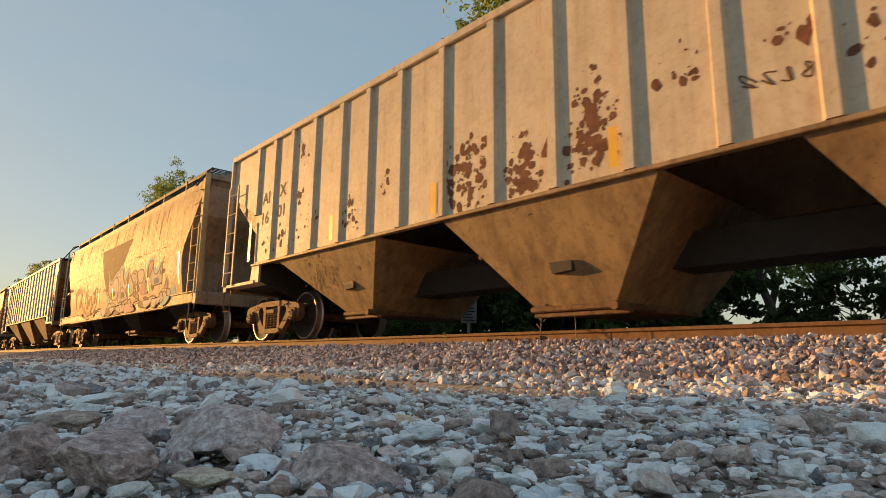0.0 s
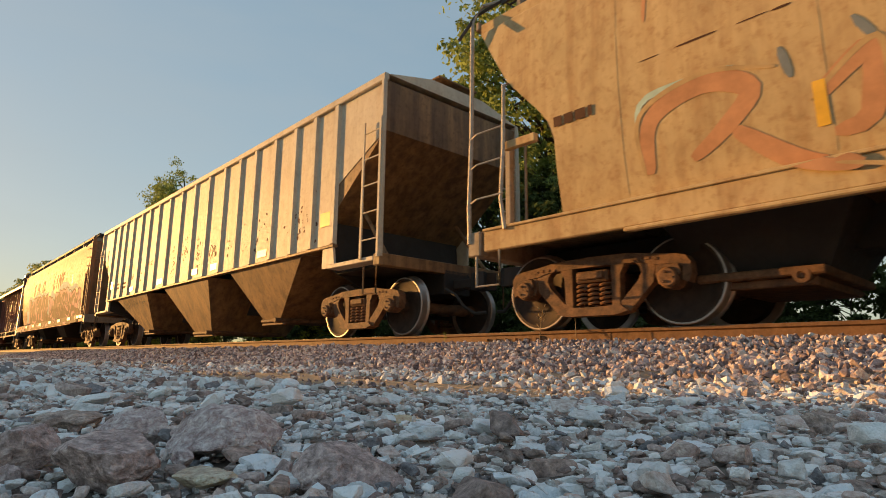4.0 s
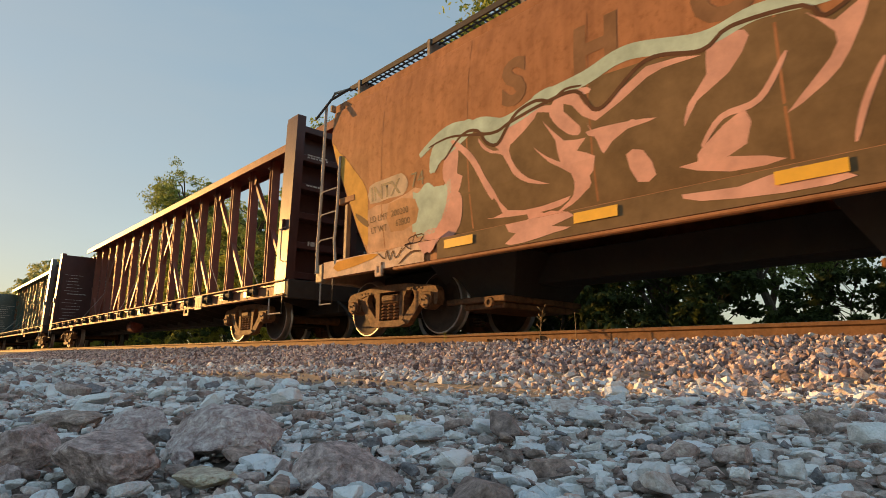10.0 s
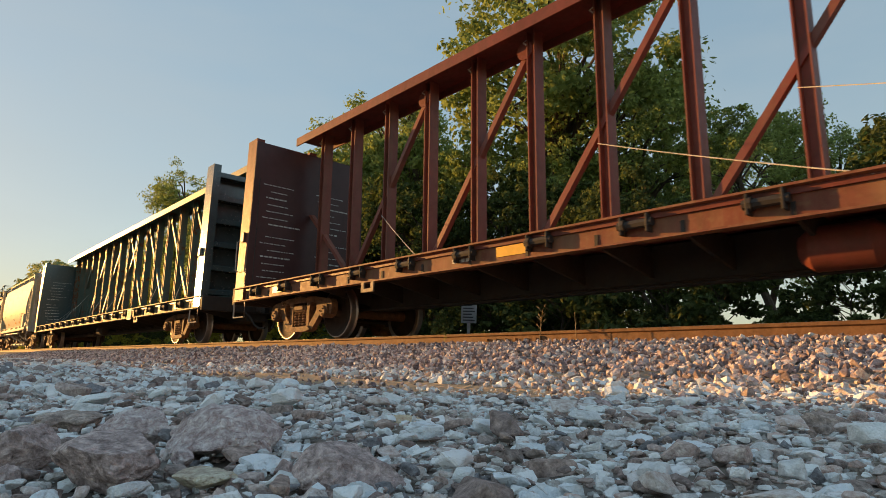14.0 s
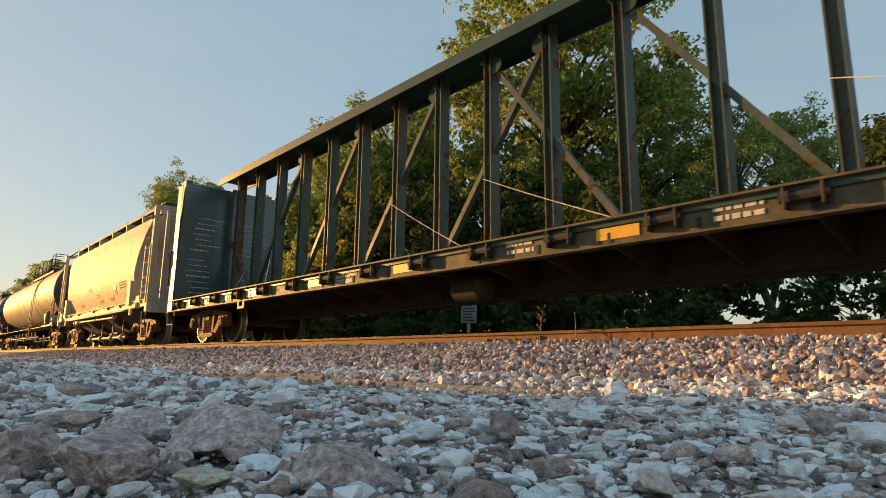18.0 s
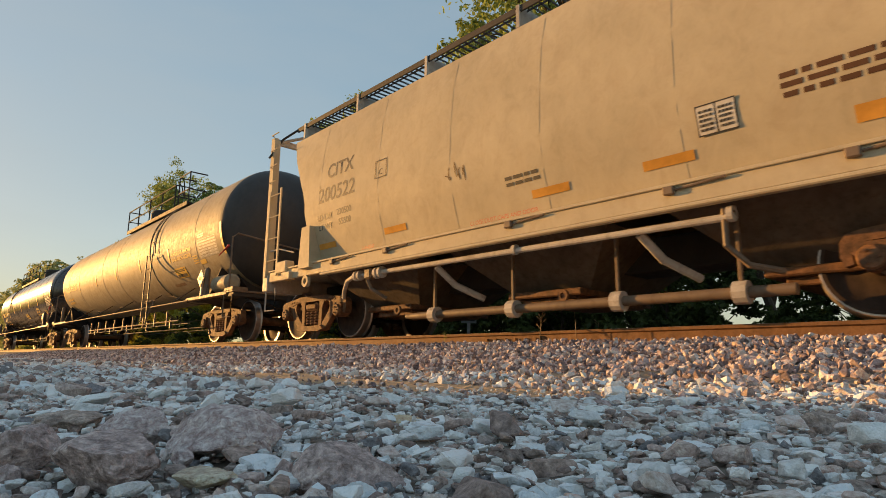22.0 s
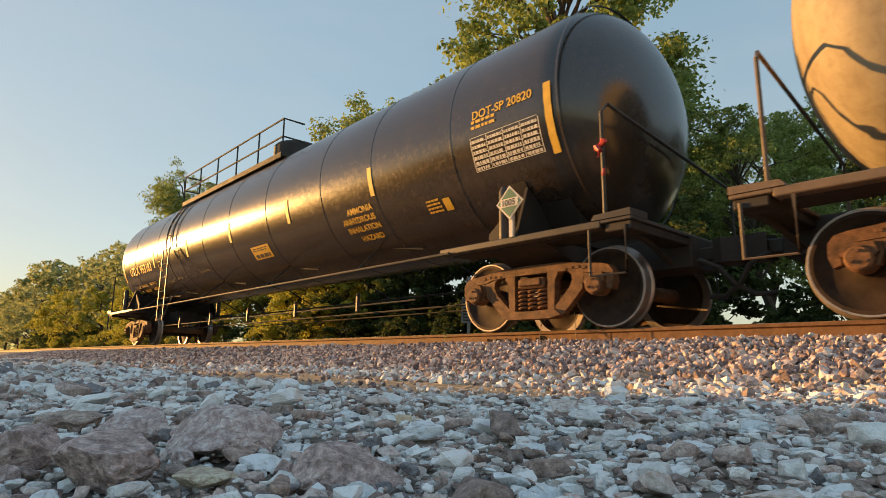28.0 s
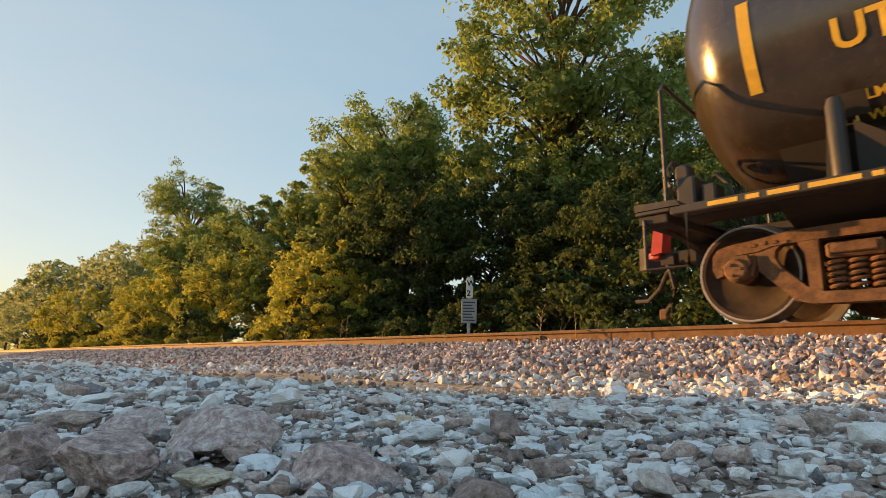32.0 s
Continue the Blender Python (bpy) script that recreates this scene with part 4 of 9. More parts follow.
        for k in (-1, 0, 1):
            # leading posts share the sheet's colour, which holds shade on the red wagon
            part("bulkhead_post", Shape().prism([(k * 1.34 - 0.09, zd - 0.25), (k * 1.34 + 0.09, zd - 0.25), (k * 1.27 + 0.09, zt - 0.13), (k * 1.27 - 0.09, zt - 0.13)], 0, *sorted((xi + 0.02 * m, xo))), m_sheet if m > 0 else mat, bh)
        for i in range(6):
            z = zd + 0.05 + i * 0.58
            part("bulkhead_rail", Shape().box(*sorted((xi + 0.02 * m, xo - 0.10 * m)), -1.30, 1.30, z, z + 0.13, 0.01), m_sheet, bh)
        part("end_sill", Shape().box(*sorted((xo, xo + 0.12 * m)), -1.42, 1.42, 0.72, zd, 0.012), m_dark, car)
        for k in (-1, 1):
            stirrup(car, M_GALV, m * (hm - 0.05), k * 1.44, 0.45, 0.75, 0.5, -m)
            if short:
                part("grab_iron", Shape().tube([(m * (hm - 0.24), k * 1.44, 2.42), (m * (hm + 0.05), k * 1.47, 2.38), (m * (hm + 0.05), k * 1.47, 1.45), (m * (hm - 0.24), k * 1.44, 1.41)], 0.014, 6), m_dark, car, "bent grab iron on the bulkhead's edge", True)
                part("edge_plate", Shape().prism([(m * (hm - 0.30), 0.80), (m * (hm + 0.005), 0.80), (m * (hm + 0.005), zt - 0.3), (m * (hm - 0.30), zt - 0.3)], 1, *sorted((k * 1.442, k * 1.43))), mat, bh, "green edge plate of the bulkhead")
                continue
            part("grab_iron", Shape().tube([(m * (hm - 0.10), k * 1.43, 2.05), (m * (hm - 0.10), k * 1.50, 2.03), (m * (hm - 0.10), k * 1.50, 1.42), (m * (hm - 0.10), k * 1.43, 1.40)], 0.013, 6), M_GALV, car, "upright grab iron on the bulkhead's edge", True)
            part("bulkhead_clip", Shape().box(*sorted((m * (hm - 0.18), m * (hm - 0.30))), *sorted((k * 1.40, k * 1.46)), 2.02, 2.22, 0.01), m_sheet, bh)
            part("stay_rod", Shape().tube([(m * (hm - 0.52), k * 1.30, zd), (m * (hm - 0.50), k * 1.28, 3.4)], 0.010, 6), m_dark, car)
        coupler(car, m * (hm if m > 0 else half), m)
    return car


# ---- tank wagons ----
def tank_wagon(middle, half, trucks, mat, m_frame, label, radius=1.48, zc=2.68, tank_half=9.12, seams=(), braces=(-5.7, -2.7, -0.15, 2.7, 5.4), head=None, tail=0.0):
    car = wagon("tank_wagon", middle, trucks, label, "tank wagon")
    prof = []
    hd = 0.85
    for i in range(13):
        a = math.pi / 2 * i / 12
        prof.append((max(0.001, radius * math.sin(a)), -tank_half - tail + hd * (1 - math.cos(a))))
    prof += [(radius, x) for x in np.linspace(-tank_half - tail + hd + 0.3, tank_half - hd - 0.3, 14)]
    for i in range(13):
        a = math.pi / 2 * (1 - i / 12)
        prof.append((max(0.001, radius * math.sin(a)), tank_half - hd * (1 - math.cos(a))))
    tank = part("tank", Shape().disc(prof, 72, 0, 0, zc, 0), mat, car, "", True)
    recalc(tank.data)
    # only the leading head, turned from the sun, takes the darkened colour
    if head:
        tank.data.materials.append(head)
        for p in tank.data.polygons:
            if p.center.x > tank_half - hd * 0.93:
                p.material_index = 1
    for x in seams:
        part("weld_seam", Shape().disc([(radius, x - 0.02), (radius + 0.006, x - 0.012), (radius + 0.006, x + 0.012), (radius, x + 0.02)], 72, 0, 0, zc, 0), mat, tank, "", True)
    for m in (-1, 1):
        # black on sill, saddle and bolster also holds the shade below the tank
        part("stub_sill", Shape().box(*sorted((m * (trucks - 1.3), m * half)), -0.28, 0.28, 0.66, 1.02, 0.012), M_BLACK, car)
        s = Shape().prism([(-1.25, zc - 0.75), (-0.5, 1.0), (0.5, 1.0), (1.25, zc - 0.75), (1.1, zc - 0.9), (0.0, zc - radius - 0.02), (-1.1, zc - 0.9)], 0, *sorted((m * (trucks + 0.5), m * (trucks - 0.5))))
        recalc(part("saddle", s, M_BLACK, car).data)
        plat = part("end_platform", Shape().box(*sorted((m * half, m * (half - 0.34))), -1.52, 1.52, 0.99, 1.03, 0.008), m_frame, car, "narrow steel platform across the end")
        # a black box added for the shade under the platform
        part("platform_channel", Shape().box(*sorted((m * (half - 0.02), m * (half - 0.30))), -1.49, 1.49, 0.90, 0.99, 0.01), M_BLACK, plat)
        part("corner_box", Shape().prism([(m * half, 1.03), (m * (half - 0.44), 1.03), (m * (half - 0.40), 1.085), (m * half, 1.10)], 1, -1.53, -1.20), m_frame, plat, "raised corner step plate")
        recalc(plat.children[-1].data)
        for k in (-1, 1):
            part("platform_brace", Shape().tube([(m * (half - 0.12), k * 1.2, 0.92), (m * (half - 0.20), k * 0.35, 0.72)], 0.03, 6), M_BLACK, plat)
        part("bolster_arm", Shape().prism([(-1.47, 0.98), (1.47, 0.98), (0.4, 0.66), (-0.4, 0.66)], 0, *sorted((m * (trucks - 0.45), m * (trucks + 0.45)))), M_BLACK, car)
        part("bolster_web", Shape().prism([(-1.40, 0.97), (1.40, 0.97), (1.15, zc - 0.98), (0.6, zc - 1.36), (-0.6, zc - 1.36), (-1.15, zc - 0.98)], 0, *sorted((m * (trucks + 0.02), m * (trucks + 0.06)))), M_BLACK, car)
        recalc(car.children[-1].data)
        part("end_rail", Shape().tube([(m * (half - 0.3), -1.48, 1.0), (m * (half - 0.3), -1.48, 2.18), (m * (half - 0.28), -1.38, 2.28), (m * (half - 0.22), 1.38, 1.95), (m * (half - 0.2), 1.48, 1.85), (m * (half - 0.2), 1.48, 1.0)], 0.02, 8), m_frame, car, "bent pipe end handrail", True)
        for k in (-1, 1):
            stirrup(car, m_frame, m * (half - 0.08), k * 1.5, 0.48, 0.95, 0.40, -m)
            part("side_walk", Shape().box(*sorted((m * (half - 0.34), m * (half - 2.7))), *sorted((k * 1.52, k * 1.38)), 0.95, 1.03, 0.01), m_frame, car)
            # a black sheet added for the shade under the side walk
            part("walk_underside", Shape().box(*sorted((m * (half - 0.36), m * (half - 2.6))), *sorted((k * 1.38, k * 1.0)), 0.94, 0.99, 0.01), M_BLACK, car)
            part("side_post", Shape().tube([(m * (half - 1.66), k * 1.44, 1.03), (m * (half - 1.66), k * 1.44, 1.60), (m * (half - 1.66), k * 1.43, 1.65), (m * (half - 1.66), k * 1.42, 1.67)], [0.065, 0.065, 0.05, 0.02], 12), m_frame, car, "stout upright pipe stanchion", True)
            part("stanchion_web", Shape().prism([(m * (half - 1.72), 1.03), (m * (half - 2.15), 1.03), (m * (half - 2.15), 1.20), (m * (half - 1.72), 1.55)], 1, *sorted((k * 1.18, k * 1.14))), M_BLACK, car)
            recalc(car.children[-1].data)
        coupler(car, m * half, m)
    for k in (-1, 1):
        part("handrail", Shape().tube([(-half + 2.5, k * 1.54, 0.96), (half - 2.5, k * 1.54, 0.96)], 0.018, 8), m_frame, car, "thin steel side handrail", True)
        for x in braces:
            part("rail_bracket", Shape().tube([(x + 0.42, k * 1.53, 0.96), (x, k * 0.80, 1.46), (x + 0.95, k * 0.66, 1.34)], 0.016, 6), m_frame, car)
    return car


# ---- markings ----
def side_of(sec):
    return lambda z: section_y(z, sec)


def stroke(car, pts, width, yof, mat, lift=0.006, name="paint_stroke", label="", taper=True):
    """A band of paint along a smooth line of (x, z) points on a side whose y is yof(z)."""
    P = [Vector((a, b)) for a, b in pts]
    lift = 0.0034 + 0.15 * lift
    line = []
    for i in range(len(P) - 1):
        p0, p1, p2, p3 = P[max(i - 1, 0)], P[i], P[i + 1], P[min(i + 2, len(P) - 1)]
        n = max(3, int((p2 - p1).length / 0.07))
        for k in range(n):
            u = k / n
            line.append(0.5 * ((2 * p1) + (p2 - p0) * u + (2 * p0 - 5 * p1 + 4 * p2 - p3) * u * u + (3 * p1 - p0 - 3 * p2 + p3) * u ** 3))
    line.append(P[-1])
    rows = []
    for i, q in enumerate(line):
        t = (line[min(i + 1, len(line) - 1)] - line[max(i - 1, 0)]).normalized()
        n = Vector((-t.y, t.x))
        u = i / max(1, len(line) - 1)
        w = width * 0.5 * ((0.35 + 0.65 * math.sin(math.pi * u) ** 0.5) if taper else 1.0)
        rows.append([(q.x + n.x * w * s, yof(q.y + n.y * w * s) - lift, q.y + n.y * w * s) for s in (-1, -0.33, 0.33, 1)])
    return part(name, Shape().grid(rows), mat, car, label)


def patch(car, x0, x1, low, high, yof, mat, lift=0.004, name="paint_patch", label="", nx=40, nz=10):
    """A painted area between two lines low(x) and high(x)."""
    xs = np.linspace(x0, x1, nx)
    lift = 0.002 + 0.15 * lift
    rows = [[(x, yof(low(x) + (high(x) - low(x)) * v) - lift, low(x) + (high(x) - low(x)) * v) for x in xs] for v in np.linspace(0, 1, nz)]
    return part(name, Shape().grid(rows), mat, car, label)


def area(car, pts, yof, mat, lift=0.004, name="paint_patch", label=""):
    """A painted area inside a closed, rounded outline of (x, z) points, bent with the side's section."""
    P = [Vector(q) for q in pts]
    n = len(P)
    line = []
    for i in range(n):
        p0, p1, p2, p3 = P[i - 1], P[i], P[(i + 1) % n], P[(i + 2) % n]
        for u in (0.0, 0.5):
            line.append(0.5 * ((2 * p1) + 0.7 * (p2 - p0) * u + (2 * p0 - 5 * p1 + 4 * p2 - p3) * u * u * 0.7 + (3 * p1 - p0 - 3 * p2 + p3) * u ** 3 * 0.7) if u == 0 else 0.5625 * (p1 + p2) - 0.0625 * (p0 + p3))
    bm = bmesh.new()
    bm.faces.new([bm.verts.new((q.x, 0, q.y)) for q in line])
    for z in (1.165, 1.20, 1.7, 2.4, 2.9):
        bmesh.ops.bisect_plane(bm, geom=bm.verts[:] + bm.edges[:] + bm.faces[:], plane_co=(0, 0, z), plane_no=(0, 0, 1))
    bmesh.ops.triangulate(bm, faces=bm.faces)
    for v in bm.verts:
        v.co.y = yof(v.co.z) - 0.002 - 0.15 * lift
    me = bpy.data.meshes.new(name)
    bm.to_mesh(me)
    bm.free()
    me.materials.append(mat)
    return part(name, me, None, car, label)


def bars(car, x, z, w, h, rows, yof, mat, seed, lift=0.004, fill=0.55):
    """Lines of print too small to read, as bars."""
    r = random.Random(seed)
    for i in range(rows):
        zz = z + h * (1 - (i + 0.5) / rows)
        a = x + r.uniform(0, 0.04) * w
        while a < x + w * 0.95:
            l = r.uniform(0.08, 0.28) * w
            b2 = min(a + l, x + w)
            hh = h / rows * fill * 0.5
            part("print_bar", Shape().add([(a, yof(zz - hh) - lift, zz - hh), (b2, yof(zz - hh) - lift, zz - hh), (b2, yof(zz + hh) - lift, zz + hh), (a, yof(zz + hh) - lift, zz + hh)], [(0, 1, 2, 3)]), mat, car)
            a = b2 + 0.05 * w


def tank_side(radius, zc):
    return lambda z: -math.sqrt(max(0.01, radius ** 2 - (z - zc) ** 2))


def frame_box(car, x, z, w, h, t, yof, mat, lift=0.007):
    """A painted square outline."""
    s = Shape()
    for a, b2, c, d in ((x, x + w, z, z + t), (x, x + w, z + h - t, z + h), (x, x + t, z, z + h), (x + w - t, x + w, z, z + h)):
        s.add([(a, yof(c) - lift, c), (b2, yof(c) - lift, c), (b2, yof(d) - lift, d), (a, yof(d) - lift, d)], [(0, 1, 2, 3)])
    part("stencil_frame", s, mat, car)


def mark(car, x, z, w, h, yof, mat, lift=0.008, name="reflector", label="yellow-orange reflective strip", skew=0.0):
    n = 5
    rows = [[(x + skew * v * h, yof(z + h * v) - lift, z + h * v), (x + w + skew * v * h, yof(z + h * v) - lift, z + h * v)] for v in np.linspace(0, 1, n)]
    return part(name, Shape().grid(rows), mat, car, label)


def tank_fittings(car, mat, m_dark, ladder_x, plat, radius, zc, dome_x, two=False):
    """Ladder, hoops over the tank, roof platform with railing, valve dome."""
    x0, x1 = ladder_x
    lad = part("ladder", Shape().box(x0 - 0.02, x0 + 0.02, -1.60, -1.57, 0.55, 2.45, 0.004).box(x1 - 0.02, x1 + 0.02, -1.60, -1.57, 0.55, 2.45, 0.004), mat, car, "narrow steel side ladder")
    for k in range(6):
        part("rung", Shape().tube([(x0, -1.585, 0.60 + 0.36 * k), (x1, -1.585, 0.60 + 0.36 * k)], 0.011, 6), mat, lad)
    for x in (x0, x1):
        part("ladder_brace", Shape().tube([(x, -1.585, 0.60), (x + 0.28, -1.50, 1.12)], 0.018, 6), mat, lad)
        pts = []
        for k in range(12):
            a = math.radians(-8 + k * 7.6)
            pts.append((x, -(radius + 0.05) * math.cos(a), zc + (radius + 0.05) * math.sin(a)))
        part("ladder_top", Shape().tube(pts, 0.016, 6), mat, lad)
    part("jacket_band", Shape().disc([(radius, x0 - 0.155), (radius + 0.012, x0 - 0.15), (radius + 0.012, x0 - 0.125), (radius, x0 - 0.12)], 72, 0, 0, zc, 0), m_dark, car, "thin dark steel band round the tank", True)
    part("ladder_tie", Shape().tube([(x0, -1.56, 1.14), (x1 + 0.36, -1.50, 1.14)], 0.015, 6), mat, lad)
    for k in range(3):
        z = 2.8 + 0.35 * k
        y = -math.sqrt((radius + 0.06) ** 2 - (z - zc) ** 2)
        part("rung", Shape().tube([(x0, y, z), (x1, y, z)], 0.011, 6), mat, lad)
    a, b2 = plat
    zp = 3.90
    deck = part("roof_platform", Shape().box(a, b2, -0.95, -0.45, zp + 0.02, zp + 0.06, 0.006).box(a, b2, -0.97, -0.94, zp - 0.02, zp + 0.10, 0.006), m_dark, car, "dark steel walkway on the tank top")
    for xa, xb, n, rise in ((a, b2 - 1.15, 5, 0.80), (b2 - 0.85, b2, 2, 0.95)) if two else ((a, b2, 6, 0.86),):
        for k in range(n):
            x = xa + (xb - xa) * k / (n - 1)
            part("railing_post", Shape().tube([(x, -0.94, zp + 0.05), (x, -0.94, zp + rise)], 0.02, 6), m_dark, deck)
        for z in (0.45, rise):
            part("railing", Shape().tube([(xa, -0.45, zp + z), (xa, -0.94, zp + z), (xb, -0.94, zp + z), (xb, -0.45, zp + z)], 0.02, 6), m_dark, deck)
    part("valve_dome", Shape().disc([(0.55, 4.1), (0.55, 4.58), (0.51, 4.63), (0.001, 4.66)], 24, dome_x, 0, 0, 2), m_dark, car, "black round valve housing", True)


def placard(car, x, z, mat_edge, mat_fill, mat_text, text):
    """A hazard diamond on its bracket."""
    y = -1.56
    part("placard_post", Shape().box(x - 0.03, x + 0.03, y + 0.02, y + 0.05, 1.02, z + 0.05, 0.005), mat_edge, car)
    d = 0.20
    ob = part("placard", Shape().prism([(x - d, z), (x, z - d), (x + d, z), (x, z + d)], 1, y, y + 0.012), mat_edge, car, "diamond-shaped hazard placard")
    recalc(ob.data)
    d = 0.17
    part("placard_face", Shape().add([(x - d, y - 0.004, z), (x, y - 0.004, z - d), (x + d, y - 0.004, z), (x, y - 0.004, z + d)], [(0, 1, 2, 3)]), mat_fill, ob)
    part("placard_band", Shape().add([(x - 0.13, y - 0.007, z - 0.05), (x + 0.13, y - 0.007, z - 0.05), (x + 0.13, y - 0.007, z + 0.05), (x - 0.13, y - 0.007, z + 0.05)], [(0, 1, 2, 3)]), mat_edge, ob)
    if text:
        me = lettering(text, 0.105, 0.002)
        for v in me.vertices:
            v.co = (x - 0.115 + v.co.x, y - 0.010, z - 0.036 + v.co.y)
        me.materials.append(mat_text)
        part("placard_number", me, None, ob, "black hazard number")

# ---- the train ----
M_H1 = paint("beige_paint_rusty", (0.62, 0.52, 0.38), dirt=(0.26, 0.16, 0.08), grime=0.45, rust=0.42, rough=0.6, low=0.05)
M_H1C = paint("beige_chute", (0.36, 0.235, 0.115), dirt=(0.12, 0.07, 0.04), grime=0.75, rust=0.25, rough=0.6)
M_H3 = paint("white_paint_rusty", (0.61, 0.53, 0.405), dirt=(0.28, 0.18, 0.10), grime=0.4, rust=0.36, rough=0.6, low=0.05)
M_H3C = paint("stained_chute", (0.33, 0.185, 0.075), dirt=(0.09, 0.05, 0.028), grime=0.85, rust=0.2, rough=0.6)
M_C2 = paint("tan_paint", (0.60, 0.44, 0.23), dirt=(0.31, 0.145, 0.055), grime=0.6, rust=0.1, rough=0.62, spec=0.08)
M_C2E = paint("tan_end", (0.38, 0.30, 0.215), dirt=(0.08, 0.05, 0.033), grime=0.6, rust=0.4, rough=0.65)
M_C2P = paint("pale_end_panel", (0.50, 0.46, 0.38), dirt=(0.22, 0.16, 0.10), grime=0.5, rust=0.2, rough=0.65)
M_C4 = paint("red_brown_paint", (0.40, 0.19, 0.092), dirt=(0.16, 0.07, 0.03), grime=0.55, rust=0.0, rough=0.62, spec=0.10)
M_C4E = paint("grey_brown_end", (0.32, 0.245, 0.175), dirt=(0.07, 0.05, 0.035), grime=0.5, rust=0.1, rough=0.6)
M_B5 = paint("oxide_red_paint", (0.20, 0.056, 0.042), dirt=(0.10, 0.05, 0.03), grime=0.6, rust=0.12, rough=0.5, spec=0.22)
M_B5P = paint("oxide_red_post", (0.235, 0.070, 0.050), dirt=(0.20, 0.12, 0.07), grime=0.55, rust=0.2, rough=0.5, spec=0.3)
M_B5D = paint("dusty_red_sill", (0.21, 0.070, 0.045), dirt=(0.27, 0.16, 0.085), grime=0.8, rust=0.15, rough=0.6, spec=0.2)
# oxide red darkened: the bulkheads' shade is put into the colour
M_B5SHADE = paint("shaded_bulkhead_red", (0.070, 0.028, 0.027), dirt=(0.06, 0.036, 0.03), grime=0.4, rust=0.05, rough=0.40)
M_B6 = paint("dark_green_paint", (0.045, 0.088, 0.080), dirt=(0.10, 0.07, 0.04), grime=0.5, rust=0.2, rough=0.42, spec=0.25)
M_B6P = paint("green_post_primer", (0.062, 0.098, 0.080), dirt=(0.20, 0.11, 0.06), grime=0.6, rust=0.50, rough=0.48, spec=0.3)
M_B6D = paint("dusty_green_sill", (0.068, 0.080, 0.055), dirt=(0.20, 0.145, 0.075), grime=0.85, rust=0.1, rough=0.6, spec=0.2)
M_B6S = paint("bulkhead_blue_green", (0.050, 0.082, 0.088), dirt=(0.09, 0.10, 0.095), grime=0.35, rust=0.03, rough=0.24, spec=1.0)
M_C7 = paint("cream_paint", (0.55, 0.465, 0.315), dirt=(0.40, 0.29, 0.16), grime=0.22, rust=0.05, rough=0.62, spec=0.14, dent=0.12)
# cream hopper bottoms, with the shade under the wagon put into the colour
M_C7U = paint("shaded_hopper_bottom", (0.13, 0.10, 0.07), dirt=(0.05, 0.035, 0.025), grime=0.7, rough=0.7)
M_C7E = paint("cream_end", (0.54, 0.50, 0.44), dirt=(0.16, 0.11, 0.07), grime=0.5, rust=0.1, rough=0.6)
M_T8 = paint("dusty_tan_tank", (0.41, 0.345, 0.235), dirt=(0.25, 0.185, 0.11), grime=0.5, rough=0.60, dent=0.03, spec=0.2)
# leading head of the tan tank, its shade put into the base colour
M_T8SHADE = paint("shaded_tank_head", (0.055, 0.052, 0.05), dirt=(0.10, 0.08, 0.06), grime=0.35, rough=0.5, dent=0.03, spec=0.3)
M_T9 = paint("black_tank_paint", (0.046, 0.034, 0.026), dirt=(0.13, 0.088, 0.060), grime=0.3, rough=0.21, dent=0.015, spec=1.0)
M_FR8 = paint("dusty_frame", (0.19, 0.135, 0.09), dirt=(0.07, 0.045, 0.03), grime=0.5, rough=0.6)
M_FR9 = paint("black_frame", (0.05, 0.045, 0.042), dirt=(0.10, 0.075, 0.055), grime=0.45, rough=0.5)
M_WALKD = paint("walkway_dark", (0.05, 0.045, 0.04), grime=0.4, rough=0.7, streak=False)
M_YELLOW = plain("lettering_yellow", (0.74, 0.44, 0.04), 0.5, 0, 0.15)
M_LWHITE = plain("lettering_white", (0.62, 0.58, 0.50), 0.55, 0, 0.2)
M_WORN = plain("worn_black", (0.13, 0.115, 0.10), 0.6, 0, 0.7, 14)
M_STENCIL = plain("worn_stencil", (0.52, 0.53, 0.50), 0.6, 0, 0.4, 12)
M_LBLACK = plain("lettering_black", (0.04, 0.035, 0.03), 0.6, 0, 0.2)
M_LRED = plain("lettering_red", (0.50, 0.10, 0.05), 0.6, 0, 0.2)
M_PINK = plain("graffiti_pink", (0.66, 0.38, 0.31), 0.75, 0, 0.2, 3, 0.06)
M_TEAL = plain("graffiti_teal", (0.45, 0.58, 0.50), 0.75, 0, 0.25, 3, 0.06)
M_OLIVE = plain("graffiti_olive", (0.19, 0.13, 0.07), 0.75, 0, 0.3, 2, 0.06)
M_OUTL = plain("graffiti_outline", (0.24, 0.16, 0.105), 0.75, 0, 0.3, 3, 0.06)
M_BONE = plain("graffiti_bone", (0.66, 0.55, 0.41), 0.75, 0, 0.2, 3, 0.06)
M_DULL = plain("graffiti_dull", (0.50, 0.345, 0.17), 0.75, 0, 0.25, 3, 0.06)
M_BROWNL = plain("graffiti_brown", (0.12, 0.065, 0.04), 0.75, 0, 0.25, 3, 0.06)
M_GHOST = plain("ghost_letter", (0.235, 0.135, 0.075), 0.75, 0, 0.3, 2, 0.06)
M_MAUVE = plain("graffiti_mauve", (0.55, 0.33, 0.34), 0.75, 0, 0.25, 3, 0.06)
M_NUMP = plain("number_panel", (0.50, 0.29, 0.15), 0.75, 0, 0.3, 4, 0.06)
M_PANEL = plain("worn_panel", (0.55, 0.44, 0.32), 0.75, 0, 0.3, 4, 0.06)
